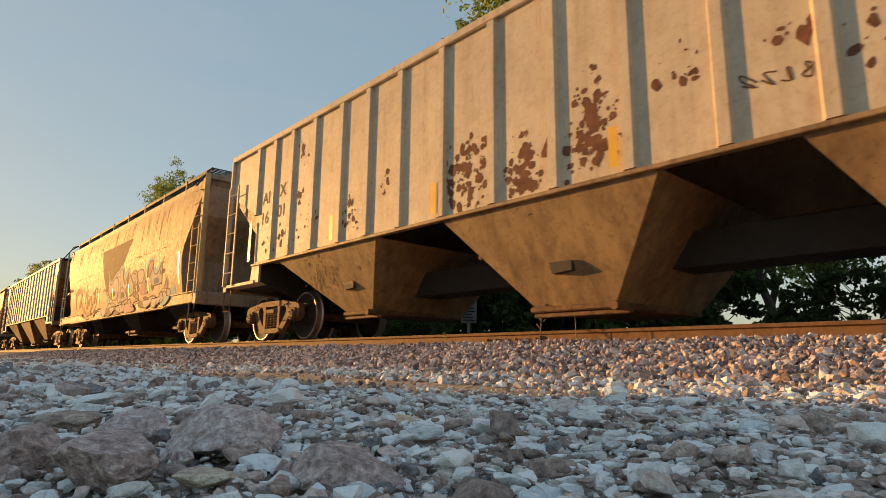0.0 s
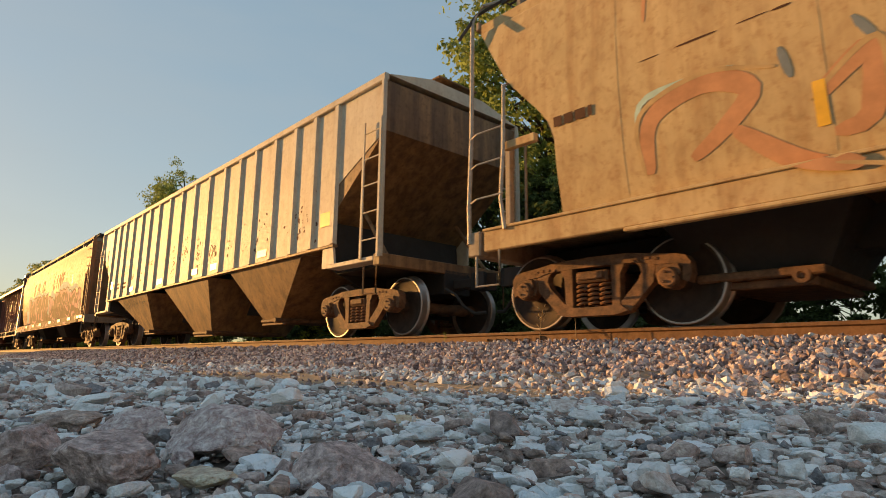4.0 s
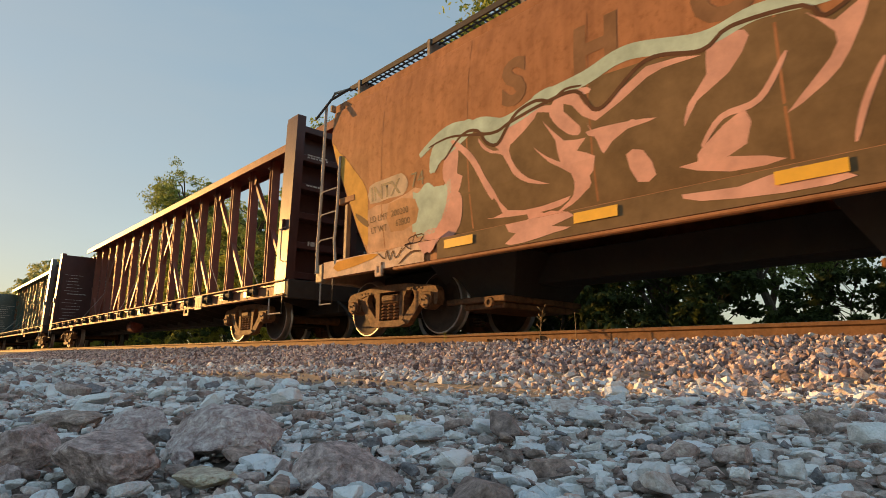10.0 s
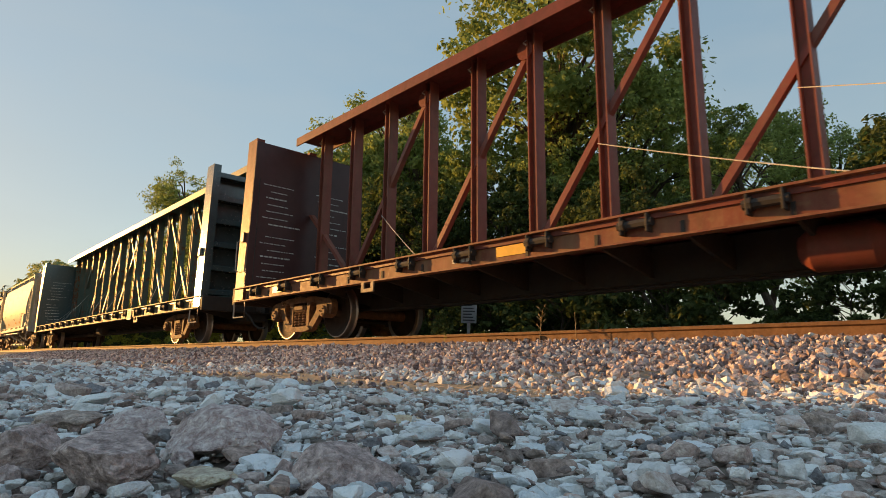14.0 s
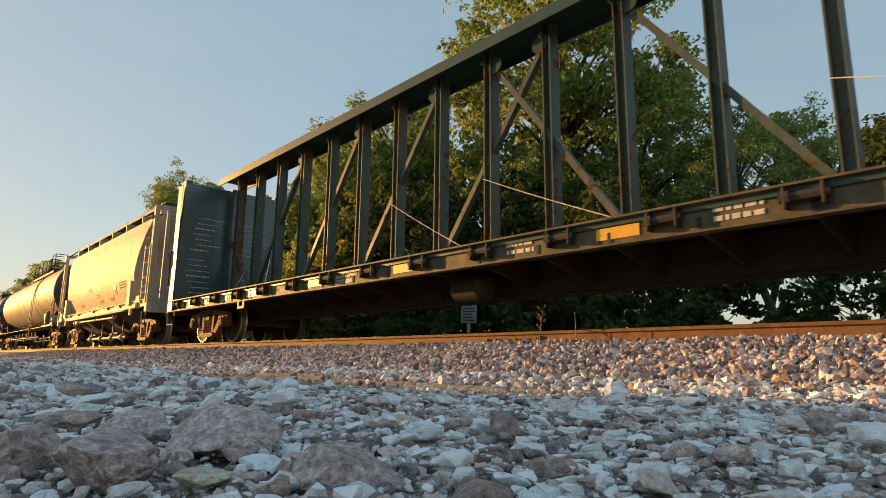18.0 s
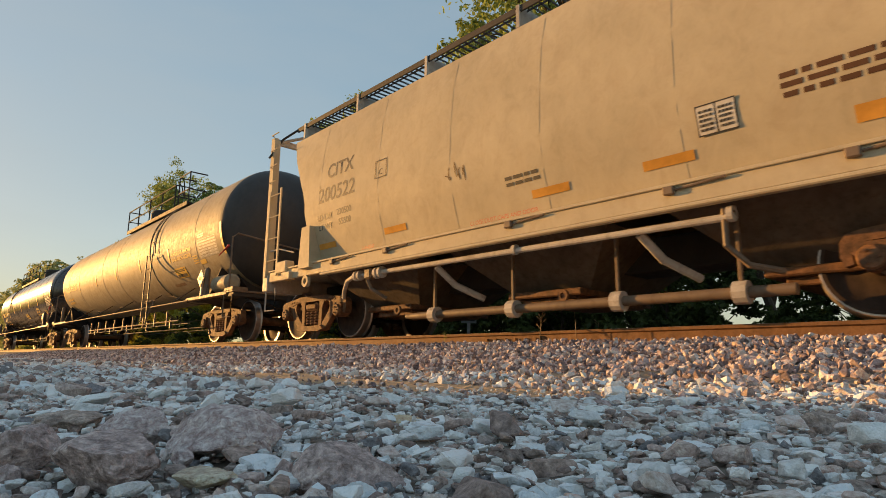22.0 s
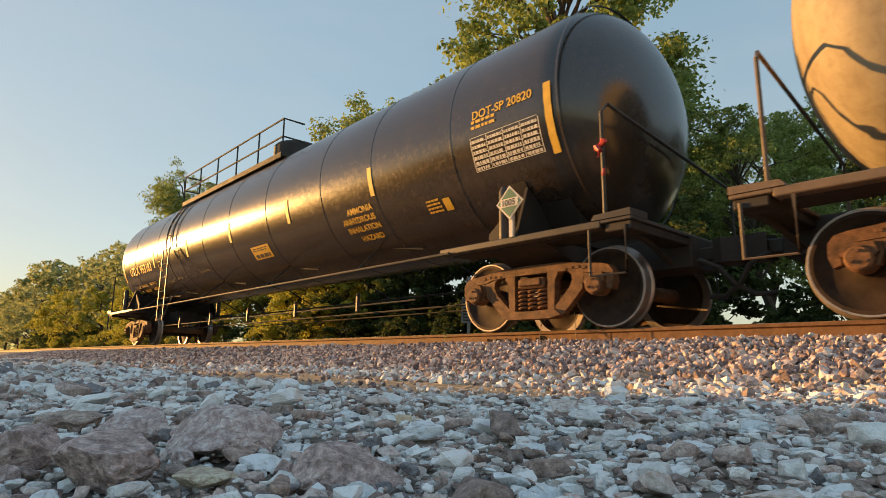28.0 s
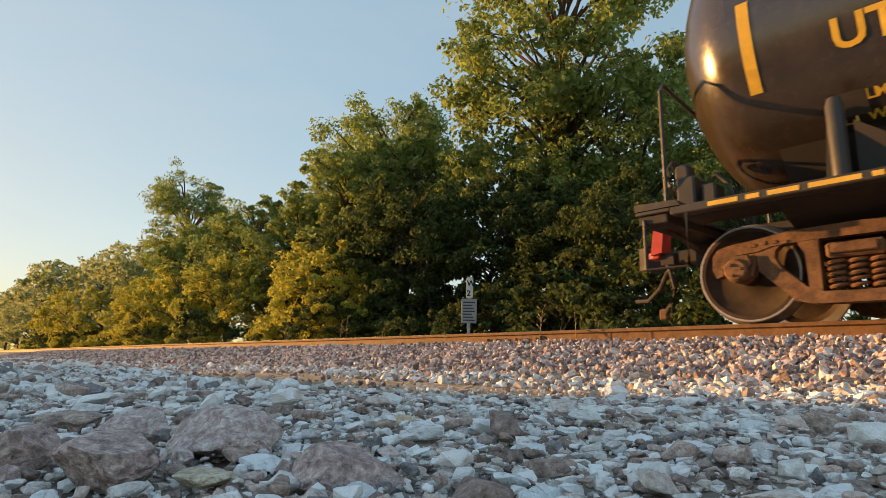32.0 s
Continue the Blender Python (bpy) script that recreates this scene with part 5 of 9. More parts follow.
M_FADED = plain("dark_brown_patch", (0.22, 0.15, 0.08), 0.75, 0, 0.2, 2, 0.06)
M_AMBER = plain("amber_overspray", (0.60, 0.30, 0.06), 0.75, 0, 0.25, 3, 0.06)
M_RUSTP = plain("graffiti_rust", (0.52, 0.27, 0.14), 0.75, 0, 0.25, 3, 0.06)
M_SLATE = plain("graffiti_slate", (0.22, 0.25, 0.26), 0.75, 0, 0.25, 3, 0.06)
M_GREENP = plain("placard_green", (0.04, 0.16, 0.10), 0.5, 0, 0.15)
M_REDTAG = plain("red_strap", (0.50, 0.04, 0.03), 0.5, 0, 0.2)

RIBS = [m * x for m in (-1, 1) for x in (0.45, 1.35, 2.25, 3.05, 3.8, 4.66, 5.45, 6.15, 6.85)]


def flat_side(z):
    return -1.50


def chute_side(z):
    return -1.50 + (1.42 - z) / 1.12 * 0.52


def scribble(car, x, z, w, h, yof, mat, seed, width=0.018, lift=0.01):
    """A quick unreadable spray-can tag: looping lines."""
    r = random.Random(seed)
    n = max(3, int(w / (0.55 * h)))
    for k in range(n):
        a = x + w * k / n
        pts = [(a + r.uniform(0, 0.9) * w / n, z + r.uniform(0, 1) * h) for _ in range(r.randint(4, 6))]
        stroke(car, pts, width, yof, mat, lift, "tag_line", taper=False)


M_FLAKE = plain("bare_rust", (0.15, 0.062, 0.032), 0.9, 0, 0.45, 9)
M_SPECK = plain("rust_speck", (0.20, 0.105, 0.045), 0.85, 0, 0.45, 9)


def flakes(car, x, z, w, h, count, yof, seed, size=(0.015, 0.07), mat=None, lift=0.004):
    """Spots where the paint has flaked off, gathered about the middle of an area."""
    r = random.Random(seed)
    lift = 0.002 + 0.15 * lift
    s = Shape()
    for _ in range(count):
        a, b = x + w * (0.5 + max(-0.5, min(0.5, r.gauss(0, 0.24)))), z + h * (0.5 + max(-0.5, min(0.5, r.gauss(0, 0.26))))
        q = size[0] + (size[1] - size[0]) * r.random() ** 2.2
        n, tilt, long = r.randint(6, 9), r.uniform(-0.5, 0.5), r.uniform(0.6, 1.7)
        pts = []
        for k in range(n):
            t = 6.283 * k / n
            g = q * r.uniform(0.55, 1.15)
            u, v = g * math.cos(t), g * math.sin(t) * long
            pts.append((a + u * math.cos(tilt) - v * math.sin(tilt), b + u * math.sin(tilt) + v * math.cos(tilt)))
        s.add([(p, yof(v) - lift, v) for p, v in pts], [tuple(range(n))])
    tagged(part("rust_patch", s, mat or M_FLAKE, car, "dark rust where paint has flaked"), kind="stuff")


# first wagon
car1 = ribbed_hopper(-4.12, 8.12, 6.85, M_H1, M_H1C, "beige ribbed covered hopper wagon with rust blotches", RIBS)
for x in (-6.97, -3.95, -1.47, 1.20, 3.68, 6.97):
    h = 0.80 if abs(x) > 6 else 0.42
    mark(car1, x - 0.05, 1.52, 0.10, h, lambda z: -1.555, M_ORANGE)
for txt, x, z in (("AE", -6.62, 2.62), ("X", -5.92, 2.66), ("168", -6.66, 2.22), ("01", -5.98, 2.26)):
    text_on(car1, txt, x, -1.50, z, 0.34, M_OUTL, 0.004)
scribble(car1, -0.85, 0.75, 1.7, 0.32, chute_side, M_LBLACK, 3)
scribble(car1, -0.55, 0.98, 1.2, 0.28, chute_side, M_LBLACK, 4)
scribble(car1, -5.0, 0.85, 0.9, 0.25, chute_side, M_LBLACK, 5, 0.012)
scribble(car1, -3.55, 1.75, 0.62, 0.25, flat_side, M_LWHITE, 6, 0.012)
scribble(car1, 2.4, 1.85, 0.6, 0.25, flat_side, M_BROWNL, 7, 0.014)

for i, (x, z, a, h, n) in enumerate(((-1.28, 1.50, 0.80, 0.75, 90), (-1.2, 1.95, 0.7, 0.5, 30), (-0.36, 1.52, 0.76, 0.70, 60), (0.55, 1.50, 0.75, 0.85, 95), (0.7, 2.1, 0.45, 0.6, 26), (-0.25, 1.5, 0.5, 0.25, 40), (1.65, 2.05, 0.55, 0.60, 14), (2.55, 2.10, 0.5, 0.30, 8), (-5.3, 1.75, 0.4, 1.8, 26), (-2.75, 1.9, 0.3, 0.5, 9), (-4.9, 1.75, 0.45, 0.6, 14), (-3.72, 1.6, 0.5, 0.6, 26), (-6.6, 1.6, 1.3, 0.5, 22), (3.0, 1.55, 1.4, 0.9, 40), (4.7, 1.55, 1.8, 1.2, 60))):
    flakes(car1, x, z, a, h, n, flat_side, 60 + i, (0.010, 0.075))
for i, x in enumerate((-5.3, -0.9, 3.2)):
    flakes(car1, x, 0.75, 1.8, 0.6, 110, chute_side, 80 + i, (0.006, 0.028), M_SPECK, 0.004)

# second wagon
SEC2 = [(-1.42, 1.20), (-1.50, 1.7), (-1.55, 2.4), (-1.55, 2.9), (-1.52, 3.40), (-1.46, 3.78), (-1.44, 3.80), (-1.44, 3.93), (-1.30, 3.98), (-0.7, 4.16), (0, 4.22)]
END2 = [(1.16, 1.30), (2.15, 1.28), (2.4, 1.10), (2.9, 0.65), (3.8, 0.12), (4.4, 0.10)]
SEAMS2 = [(x, 1.25, 3.76) for x in (-5.5, -3.75, -1.95, -0.18, 1.63, 3.40, 5.12)]
car2 = smooth_hopper(-21.35, 7.58, 6.2, M_C2, M_C2E, "tan smooth-sided covered hopper wagon streaked with rust and graffiti", SEC2, END2, seams=SEAMS2, roof_z=4.3, bare_corner=((1, 1),), pipe_end=-1, panel=M_C2P)
roof_walk(car2, 7.23, 4.18, M_WALKD, 1.30, M_C2E)
s2 = side_of(SEC2)


def g2(z):
    return -1.580 if z < 1.185 else s2(z)


patch(car2, -1.70, 1.92, lambda x: 3.20 - (x + 1.70) * 1.66 if x < -0.74 else (1.60 + (x + 0.74) * 0.46 if x < 1.12 else 2.46 + (x - 1.12) * 0.95), lambda x: 3.22, s2, M_FADED, 0.004, label="dark grey-brown area", nx=60)
for x in (-3.80, -1.82, 0.02, 1.80, 3.66):
    mark(car2, x - 0.045, 1.45, 0.09, 0.36, s2, M_ORANGE)
mark(car2, 6.06, 1.45, 0.10, 0.80, s2, M_ORANGE)
stroke(car2, [(-0.49, 2.42), (-0.35, 2.12), (-0.14, 2.01), (0.25, 2.17), (0.53, 2.25), (0.8, 2.3), (0.98, 2.41), (1.21, 2.36), (1.3, 2.15), (1.48, 2.17), (1.83, 2.29)], 0.11, g2, M_TEAL, 0.002)
area(car2, [(1.3, 2.15), (1.48, 2.17), (1.81, 2.27), (1.61, 2.08), (1.44, 1.95)], g2, M_TEAL, 0.002)
area(car2, [(-0.85, 1.45), (-0.54, 1.57), (-0.31, 1.55), (-0.46, 1.42), (-0.71, 1.29)], g2, M_TEAL, 0.002)
area(car2, [(-1.04, 0.98), (-0.87, 1.32), (-0.46, 1.42), (-0.67, 1.33), (-0.84, 1.1), (-0.68, 0.97)], g2, M_TEAL, 0.002)
area(car2, [(-0.51, 2.35), (-0.38, 2.06), (-0.15, 1.94), (0.15, 2.1), (0.45, 2.13), (0.63, 2.01), (0.67, 1.8), (0.56, 1.57), (0.32, 1.44), (0.06, 1.42), (-0.15, 1.47), (-0.5, 1.63), (-0.52, 1.96)], g2, M_BONE, 0.006)
stroke(car2, [(-0.51, 2.35), (-0.38, 2.06), (-0.15, 1.94), (0.15, 2.1), (0.45, 2.13), (0.63, 2.01), (0.67, 1.8), (0.56, 1.57), (0.32, 1.44), (0.06, 1.42), (-0.15, 1.47), (-0.5, 1.63), (-0.52, 1.96), (-0.51, 2.35)], 0.04, g2, M_OUTL, 0.008)
area(car2, [(-0.11, 1.73), (0.27, 1.71), (0.3, 1.63), (0.18, 1.56), (-0.05, 1.56), (-0.27, 1.5), (-0.3, 1.52)], g2, M_OUTL, 0.008)
area(car2, [(0.51, 2.14), (0.83, 2.16), (0.88, 2.33), (1.15, 2.3), (1.19, 2.07), (1.31, 1.87), (1.45, 1.88), (1.66, 2.04), (1.58, 1.71), (1.39, 1.65), (1.59, 1.4), (1.24, 1.35), (0.88, 1.32), (0.5, 1.33), (0.66, 1.64), (0.64, 2.01)], g2, M_BONE, 0.006)
stroke(car2, [(0.51, 2.14), (0.83, 2.16), (0.88, 2.33), (1.15, 2.3), (1.19, 2.07), (1.31, 1.87), (1.45, 1.88), (1.66, 2.04), (1.58, 1.71), (1.39, 1.65), (1.59, 1.4), (1.24, 1.35), (0.88, 1.32), (0.5, 1.33), (0.66, 1.64), (0.64, 2.01), (0.51, 2.14)], 0.04, g2, M_OUTL, 0.008)
area(car2, [(1.21, 2.25), (1.27, 2.18), (1.34, 1.92), (1.3, 1.89), (1.22, 2.03)], g2, M_OUTL, 0.008)
area(car2, [(1.65, 2.04), (1.78, 2.18), (1.71, 1.76), (1.59, 1.7)], g2, M_OUTL, 0.008)
area(car2, [(0.95, 1.6), (1.18, 1.63), (1.3, 1.51), (1.25, 1.4), (1.11, 1.46), (0.97, 1.41)], g2, M_OUTL, 0.008)
area(car2, [(1.53, 1.64), (1.6, 1.46), (1.53, 1.39), (1.47, 1.54)], g2, M_OUTL, 0.008)
stroke(car2, [(0.92, 2.09), (0.94, 1.74), (0.88, 1.38)], 0.04, g2, M_OUTL, 0.01)
stroke(car2, [(0.96, 1.72), (1.15, 1.77), (1.38, 1.64)], 0.04, g2, M_OUTL, 0.01)
area(car2, [(0.52, 1.3), (0.83, 1.33), (0.96, 1.1), (0.67, 1.13)], g2, M_BONE, 0.006)
stroke(car2, [(0.52, 1.3), (0.83, 1.33), (0.96, 1.1), (0.67, 1.13), (0.52, 1.3)], 0.04, g2, M_OUTL, 0.008)
area(car2, [(0.88, 1.22), (1.09, 1.33), (1.32, 1.23), (1.79, 1.36), (1.87, 1.24), (1.84, 1.04), (1.54, 0.96), (0.95, 1.05)], g2, M_BONE, 0.006)
stroke(car2, [(0.88, 1.22), (1.09, 1.33), (1.32, 1.23), (1.79, 1.36), (1.87, 1.24), (1.84, 1.04), (1.54, 0.96), (0.95, 1.05), (0.88, 1.22)], 0.04, g2, M_OUTL, 0.008)
stroke(car2, [(1.23, 1.3), (1.35, 1.07), (1.41, 1.01)], 0.04, g2, M_OUTL, 0.01)
stroke(car2, [(1.57, 1.41), (1.61, 1.22), (1.57, 1.07)], 0.04, g2, M_OUTL, 0.01)
area(car2, [(-0.85, 1.11), (-0.65, 1.33), (-0.35, 1.35), (-0.22, 1.13), (-0.38, 0.96), (-0.68, 0.95)], g2, M_BONE, 0.006)
stroke(car2, [(-0.85, 1.11), (-0.65, 1.33), (-0.35, 1.35), (-0.22, 1.13), (-0.38, 0.96), (-0.68, 0.95), (-0.85, 1.11)], 0.04, g2, M_OUTL, 0.008)
area(car2, [(-0.27, 1.37), (0.05, 1.34), (0.35, 1.22), (0.88, 1.11), (0.66, 1.07), (0.44, 0.98), (0.05, 1.22), (-0.23, 1.25)], g2, M_BONE, 0.006)
stroke(car2, [(-0.27, 1.37), (0.05, 1.34), (0.35, 1.22), (0.88, 1.11), (0.66, 1.07), (0.44, 0.98), (0.05, 1.22), (-0.23, 1.25), (-0.27, 1.37)], 0.04, g2, M_OUTL, 0.008)
area(car2, [(-0.27, 1.22), (0.13, 1.15), (0.42, 0.96), (-0.01, 0.92), (-0.28, 0.93)], g2, M_OUTL, 0.006)
area(car2, [(0.95, 1.04), (1.36, 0.94), (1.07, 0.91), (0.66, 0.91), (0.72, 1.01)], g2, M_OUTL, 0.004)
area(car2, [(1.87, 2.28), (1.92, 2.08), (2.26, 1.8), (2.29, 1.66), (2.22, 1.5), (1.75, 1.46), (1.76, 1.74), (1.85, 2.04)], g2, M_BONE, 0.006)
stroke(car2, [(1.87, 2.28), (1.92, 2.08), (2.26, 1.8), (2.29, 1.66), (2.22, 1.5), (1.75, 1.46), (1.76, 1.74), (1.85, 2.04), (1.87, 2.28)], 0.04, g2, M_OUTL, 0.008)
area(car2, [(2.02, 2.06), (2.22, 2.08), (2.52, 2.03), (2.49, 1.79), (2.27, 1.83)], g2, M_BONE, 0.006)
stroke(car2, [(2.02, 2.06), (2.22, 2.08), (2.52, 2.03), (2.49, 1.79), (2.27, 1.83), (2.02, 2.06)], 0.04, g2, M_OUTL, 0.008)
area(car2, [(2.28, 1.61), (2.44, 1.64), (2.47, 1.6), (2.44, 1.41), (2.26, 1.43)], g2, M_BONE, 0.006)
stroke(car2, [(2.28, 1.61), (2.44, 1.64), (2.47, 1.6), (2.44, 1.41), (2.26, 1.43), (2.28, 1.61)], 0.04, g2, M_OUTL, 0.008)
area(car2, [(2.28, 1.8), (2.43, 1.77), (2.48, 1.68), (2.32, 1.65)], g2, M_OUTL, 0.008)
area(car2, [(1.8, 0.99), (1.88, 1.24), (2.16, 1.28), (2.43, 1.31), (2.42, 0.96), (2.02, 0.94)], g2, M_PINK, 0.004)
area(car2, [(2.05, 2.08), (2.32, 2.15), (2.54, 2.13), (2.66, 2), (2.69, 1.79), (2.51, 1.72), (2.2, 1.82)], g2, M_BONE, 0.01)
stroke(car2, [(2.05, 2.08), (2.32, 2.15), (2.54, 2.13), (2.66, 2), (2.69, 1.79), (2.51, 1.72), (2.2, 1.82), (2.05, 2.08)], 0.04, g2, M_OUTL, 0.012)
area(car2, [(2.68, 2.08), (2.91, 2.13), (3.22, 2.09), (3.29, 1.96), (3.2, 1.76), (2.96, 1.73), (2.77, 1.83)], g2, M_BONE, 0.01)
stroke(car2, [(2.68, 2.08), (2.91, 2.13), (3.22, 2.09), (3.29, 1.96), (3.2, 1.76), (2.96, 1.73), (2.77, 1.83), (2.68, 2.08)], 0.04, g2, M_OUTL, 0.012)
area(car2, [(2.81, 1.49), (3.19, 1.8), (3.36, 1.89), (3.46, 1.45), (3.13, 1.38)], g2, M_PINK, 0.012)
area(car2, [(2.62, 1.8), (2.76, 1.78), (2.84, 1.56), (2.64, 1.51)], g2, M_OUTL, 0.012)
area(car2, [(3.36, 1.94), (3.46, 1.7), (3.54, 1.76), (3.57, 1.47), (3.47, 1.43)], g2, M_BONE, 0.01)
stroke(car2, [(3.36, 1.94), (3.46, 1.7), (3.54, 1.76), (3.57, 1.47), (3.47, 1.43), (3.36, 1.94)], 0.04, g2, M_OUTL, 0.012)
area(car2, [(3.69, 1.9), (3.79, 2.23), (4.11, 2.25), (4.07, 2.08), (3.8, 1.84)], g2, M_PINK, 0.012)
stroke(car2, [(3.69, 1.9), (3.79, 2.23), (4.11, 2.25), (4.07, 2.08), (3.8, 1.84), (3.69, 1.9)], 0.04, g2, M_OUTL, 0.014)
area(car2, [(3.54, 1.98), (3.65, 2.16), (3.76, 2.22), (3.69, 1.91), (3.58, 1.81)], g2, M_OUTL, 0.01)
area(car2, [(3.8, 1.85), (4.1, 2.07), (4.2, 1.9), (4.52, 1.88), (4.86, 2.12), (4.83, 1.64), (4.65, 1.58), (4.16, 1.57), (3.99, 1.59)], g2, M_BONE, 0.01)
stroke(car2, [(3.8, 1.85), (4.1, 2.07), (4.2, 1.9), (4.52, 1.88), (4.86, 2.12), (4.83, 1.64), (4.65, 1.58), (4.16, 1.57), (3.99, 1.59), (3.8, 1.85)], 0.04, g2, M_OUTL, 0.012)
area(car2, [(4.17, 1.75), (4.51, 1.76), (4.64, 1.69), (4.57, 1.62), (4.21, 1.61)], g2, M_SLATE, 0.014)
area(car2, [(3.86, 1.61), (4.15, 1.55), (4.06, 1.45), (3.96, 1.44)], g2, M_OUTL, 0.012)
area(car2, [(3.61, 1.28), (4.11, 1.29), (4.4, 1.15), (4.23, 1.03), (3.77, 0.97)], g2, M_BONE, 0.01)
stroke(car2, [(3.61, 1.28), (4.11, 1.29), (4.4, 1.15), (4.23, 1.03), (3.77, 0.97), (3.61, 1.28)], 0.04, g2, M_OUTL, 0.012)
area(car2, [(4.41, 1.12), (4.56, 1.3), (4.77, 1.35), (4.8, 0.97), (4.41, 0.96)], g2, M_BONE, 0.01)
stroke(car2, [(4.41, 1.12), (4.56, 1.3), (4.77, 1.35), (4.8, 0.97), (4.41, 0.96), (4.41, 1.12)], 0.04, g2, M_OUTL, 0.012)
area(car2, [(4.84, 1.35), (5.05, 1.34), (5.17, 1.14), (5.03, 1.04), (4.85, 1.03)], g2, M_BONE, 0.01)
stroke(car2, [(4.84, 1.35), (5.05, 1.34), (5.17, 1.14), (5.03, 1.04), (4.85, 1.03), (4.84, 1.35)], 0.04, g2, M_OUTL, 0.012)
area(car2, [(5.15, 1.39), (5.4, 1.37), (5.35, 1.09), (5.12, 1.05)], g2, M_BONE, 0.01)
stroke(car2, [(5.15, 1.39), (5.4, 1.37), (5.35, 1.09), (5.12, 1.05), (5.15, 1.39)], 0.04, g2, M_OUTL, 0.012)
area(car2, [(4.97, 1.43), (5.23, 1.65), (5.21, 1.42)], g2, M_PINK, 0.01)
stroke(car2, [(4.97, 1.43), (5.23, 1.65), (5.21, 1.42), (4.97, 1.43)], 0.04, g2, M_OUTL, 0.012)
area(car2, [(1.82, 1.05), (2.14, 1.26), (2.71, 1.11), (2.86, 0.94), (2.1, 0.94)], g2, M_PINK, 0.01)
area(car2, [(2.22, 1.41), (2.44, 1.54), (2.69, 1.43), (2.68, 1.27)], g2, M_PINK, 0.01)
stroke(car2, [(2.22, 1.41), (2.44, 1.54), (2.69, 1.43), (2.68, 1.27), (2.22, 1.41)], 0.04, g2, M_OUTL, 0.012)
area(car2, [(3.13, 1.32), (3.54, 1.29), (3.7, 1), (3.29, 1.02)], g2, M_OUTL, 0.01)
stroke(car2, [(2.45, 1.31), (2.62, 1.32), (2.77, 1.1), (2.57, 1.07), (2.39, 1.26)], 0.04, g2, M_OUTL, 0.014)
stroke(car2, [(4.19, 2.06), (4.42, 1.95), (4.8, 2.09), (4.97, 2.28)], 0.16, g2, M_TEAL, 0.006)
area(car2, [(4.68, 1.39), (5.12, 1.6), (5.28, 1.73), (5.33, 1.46), (4.92, 1.43)], g2, M_TEAL, 0.006)
area(car2, [(5.16, 0.98), (5.4, 1.35), (5.78, 1.41), (5.78, 1.08), (5.39, 0.94)], g2, M_TEAL, 0.006)
stroke(car2, [(4.21, 2.27), (4.11, 2.31), (3.82, 2.3), (3.65, 2.19), (3.5, 2.05), (3.36, 2.09)], 0.1, g2, M_TEAL, 0.006)
# rear piece
stroke(car2, [(-5.24, 1.39), (-5.18, 1.9), (-4.68, 2.09), (-4.29, 1.91), (-4.55, 1.62), (-4.83, 1.44)], 0.19, g2, M_RUSTP, 0.011)
stroke(car2, [(-4.46, 1.61), (-3.98, 1.22), (-3.56, 1.07)], 0.17, g2, M_RUSTP, 0.011)
stroke(car2, [(-3.84, 1.67), (-3.44, 1.95), (-3.5, 1.46), (-3.74, 1.39)], 0.18, g2, M_RUSTP, 0.011)
stroke(car2, [(-3.34, 1.43), (-2.98, 1.71), (-2.83, 1.45), (-3.18, 1.12), (-2.28, 1.13)], 0.16, g2, M_RUSTP, 0.011)
stroke(car2, [(-2.55, 1.45), (-2.29, 1.81), (-2.23, 1.57)], 0.18, g2, M_RUSTP, 0.011)
stroke(car2, [(-2.04, 1.03), (-1.69, 1.22), (-1.63, 1.04)], 0.17, g2, M_RUSTP, 0.011)
stroke(car2, [(-2.16, 0.94), (-1.8, 1.28)], 0.13, g2, M_DULL, 0.009)
stroke(car2, [(-5.29, 1.39), (-5.29, 1.97), (-4.69, 2.18), (-4.08, 2.03)], 0.05, g2, M_DULL, 0.018)
stroke(car2, [(-3.88, 1.67), (-3.4, 2.02), (-3.38, 1.44)], 0.05, g2, M_DULL, 0.018)
stroke(car2, [(-3.36, 1.78), (-2.83, 1.73), (-2.79, 1.35)], 0.04, g2, M_DULL, 0.018)
stroke(car2, [(-2.56, 1.77), (-2.29, 1.89), (-2.16, 1.51), (-2.55, 1.22)], 0.04, g2, M_DULL, 0.018)
stroke(car2, [(-3.73, 1.11), (-2.95, 0.95), (-2.22, 1.08)], 0.04, g2, M_DULL, 0.018)
stroke(car2, [(-5.33, 1.86), (-5.2, 2.13), (-4.4, 2.15)], 0.07, g2, M_TEAL, 0.008)
stroke(car2, [(-2.69, 1.8), (-2.3, 1.95), (-2.04, 1.98), (-1.98, 1.66)], 0.06, g2, M_SLATE, 0.008)
stroke(car2, [(-4.04, 2.18), (-3.98, 1.9)], 0.07, g2, M_SLATE, 0.008)
stroke(car2, [(-3.53, 2.23), (-3.4, 2.0)], 0.07, g2, M_SLATE, 0.008)
scribble(car2, 4.70, 1.82, 0.38, 0.16, s2, M_BROWNL, 8, 0.025, 0.02)
scribble(car2, -2.0, 1.75, 0.45, 0.22, s2, M_SLATE, 18, 0.03, 0.02)
scribble(car2, -1.25, 1.72, 0.35, 0.18, s2, M_BROWNL, 19, 0.02, 0.02)
bars(car2, -6.30, 2.10, 0.5, 0.2, 1, s2, M_BROWNL, 20, 0.012)
# rusty weld line along the side
r = random.Random(4)
for k in range(26):
    x = -5.2 + 0.4 * k + r.uniform(-0.1, 0.1)
    z = 2.52 + r.uniform(-0.015, 0.015)
    stroke(car2, [(x, z), (x + r.uniform(0.08, 0.4), z + 0.004)], r.uniform(0.008, 0.024), s2, M_BROWNL, 0.006, "rust_line")
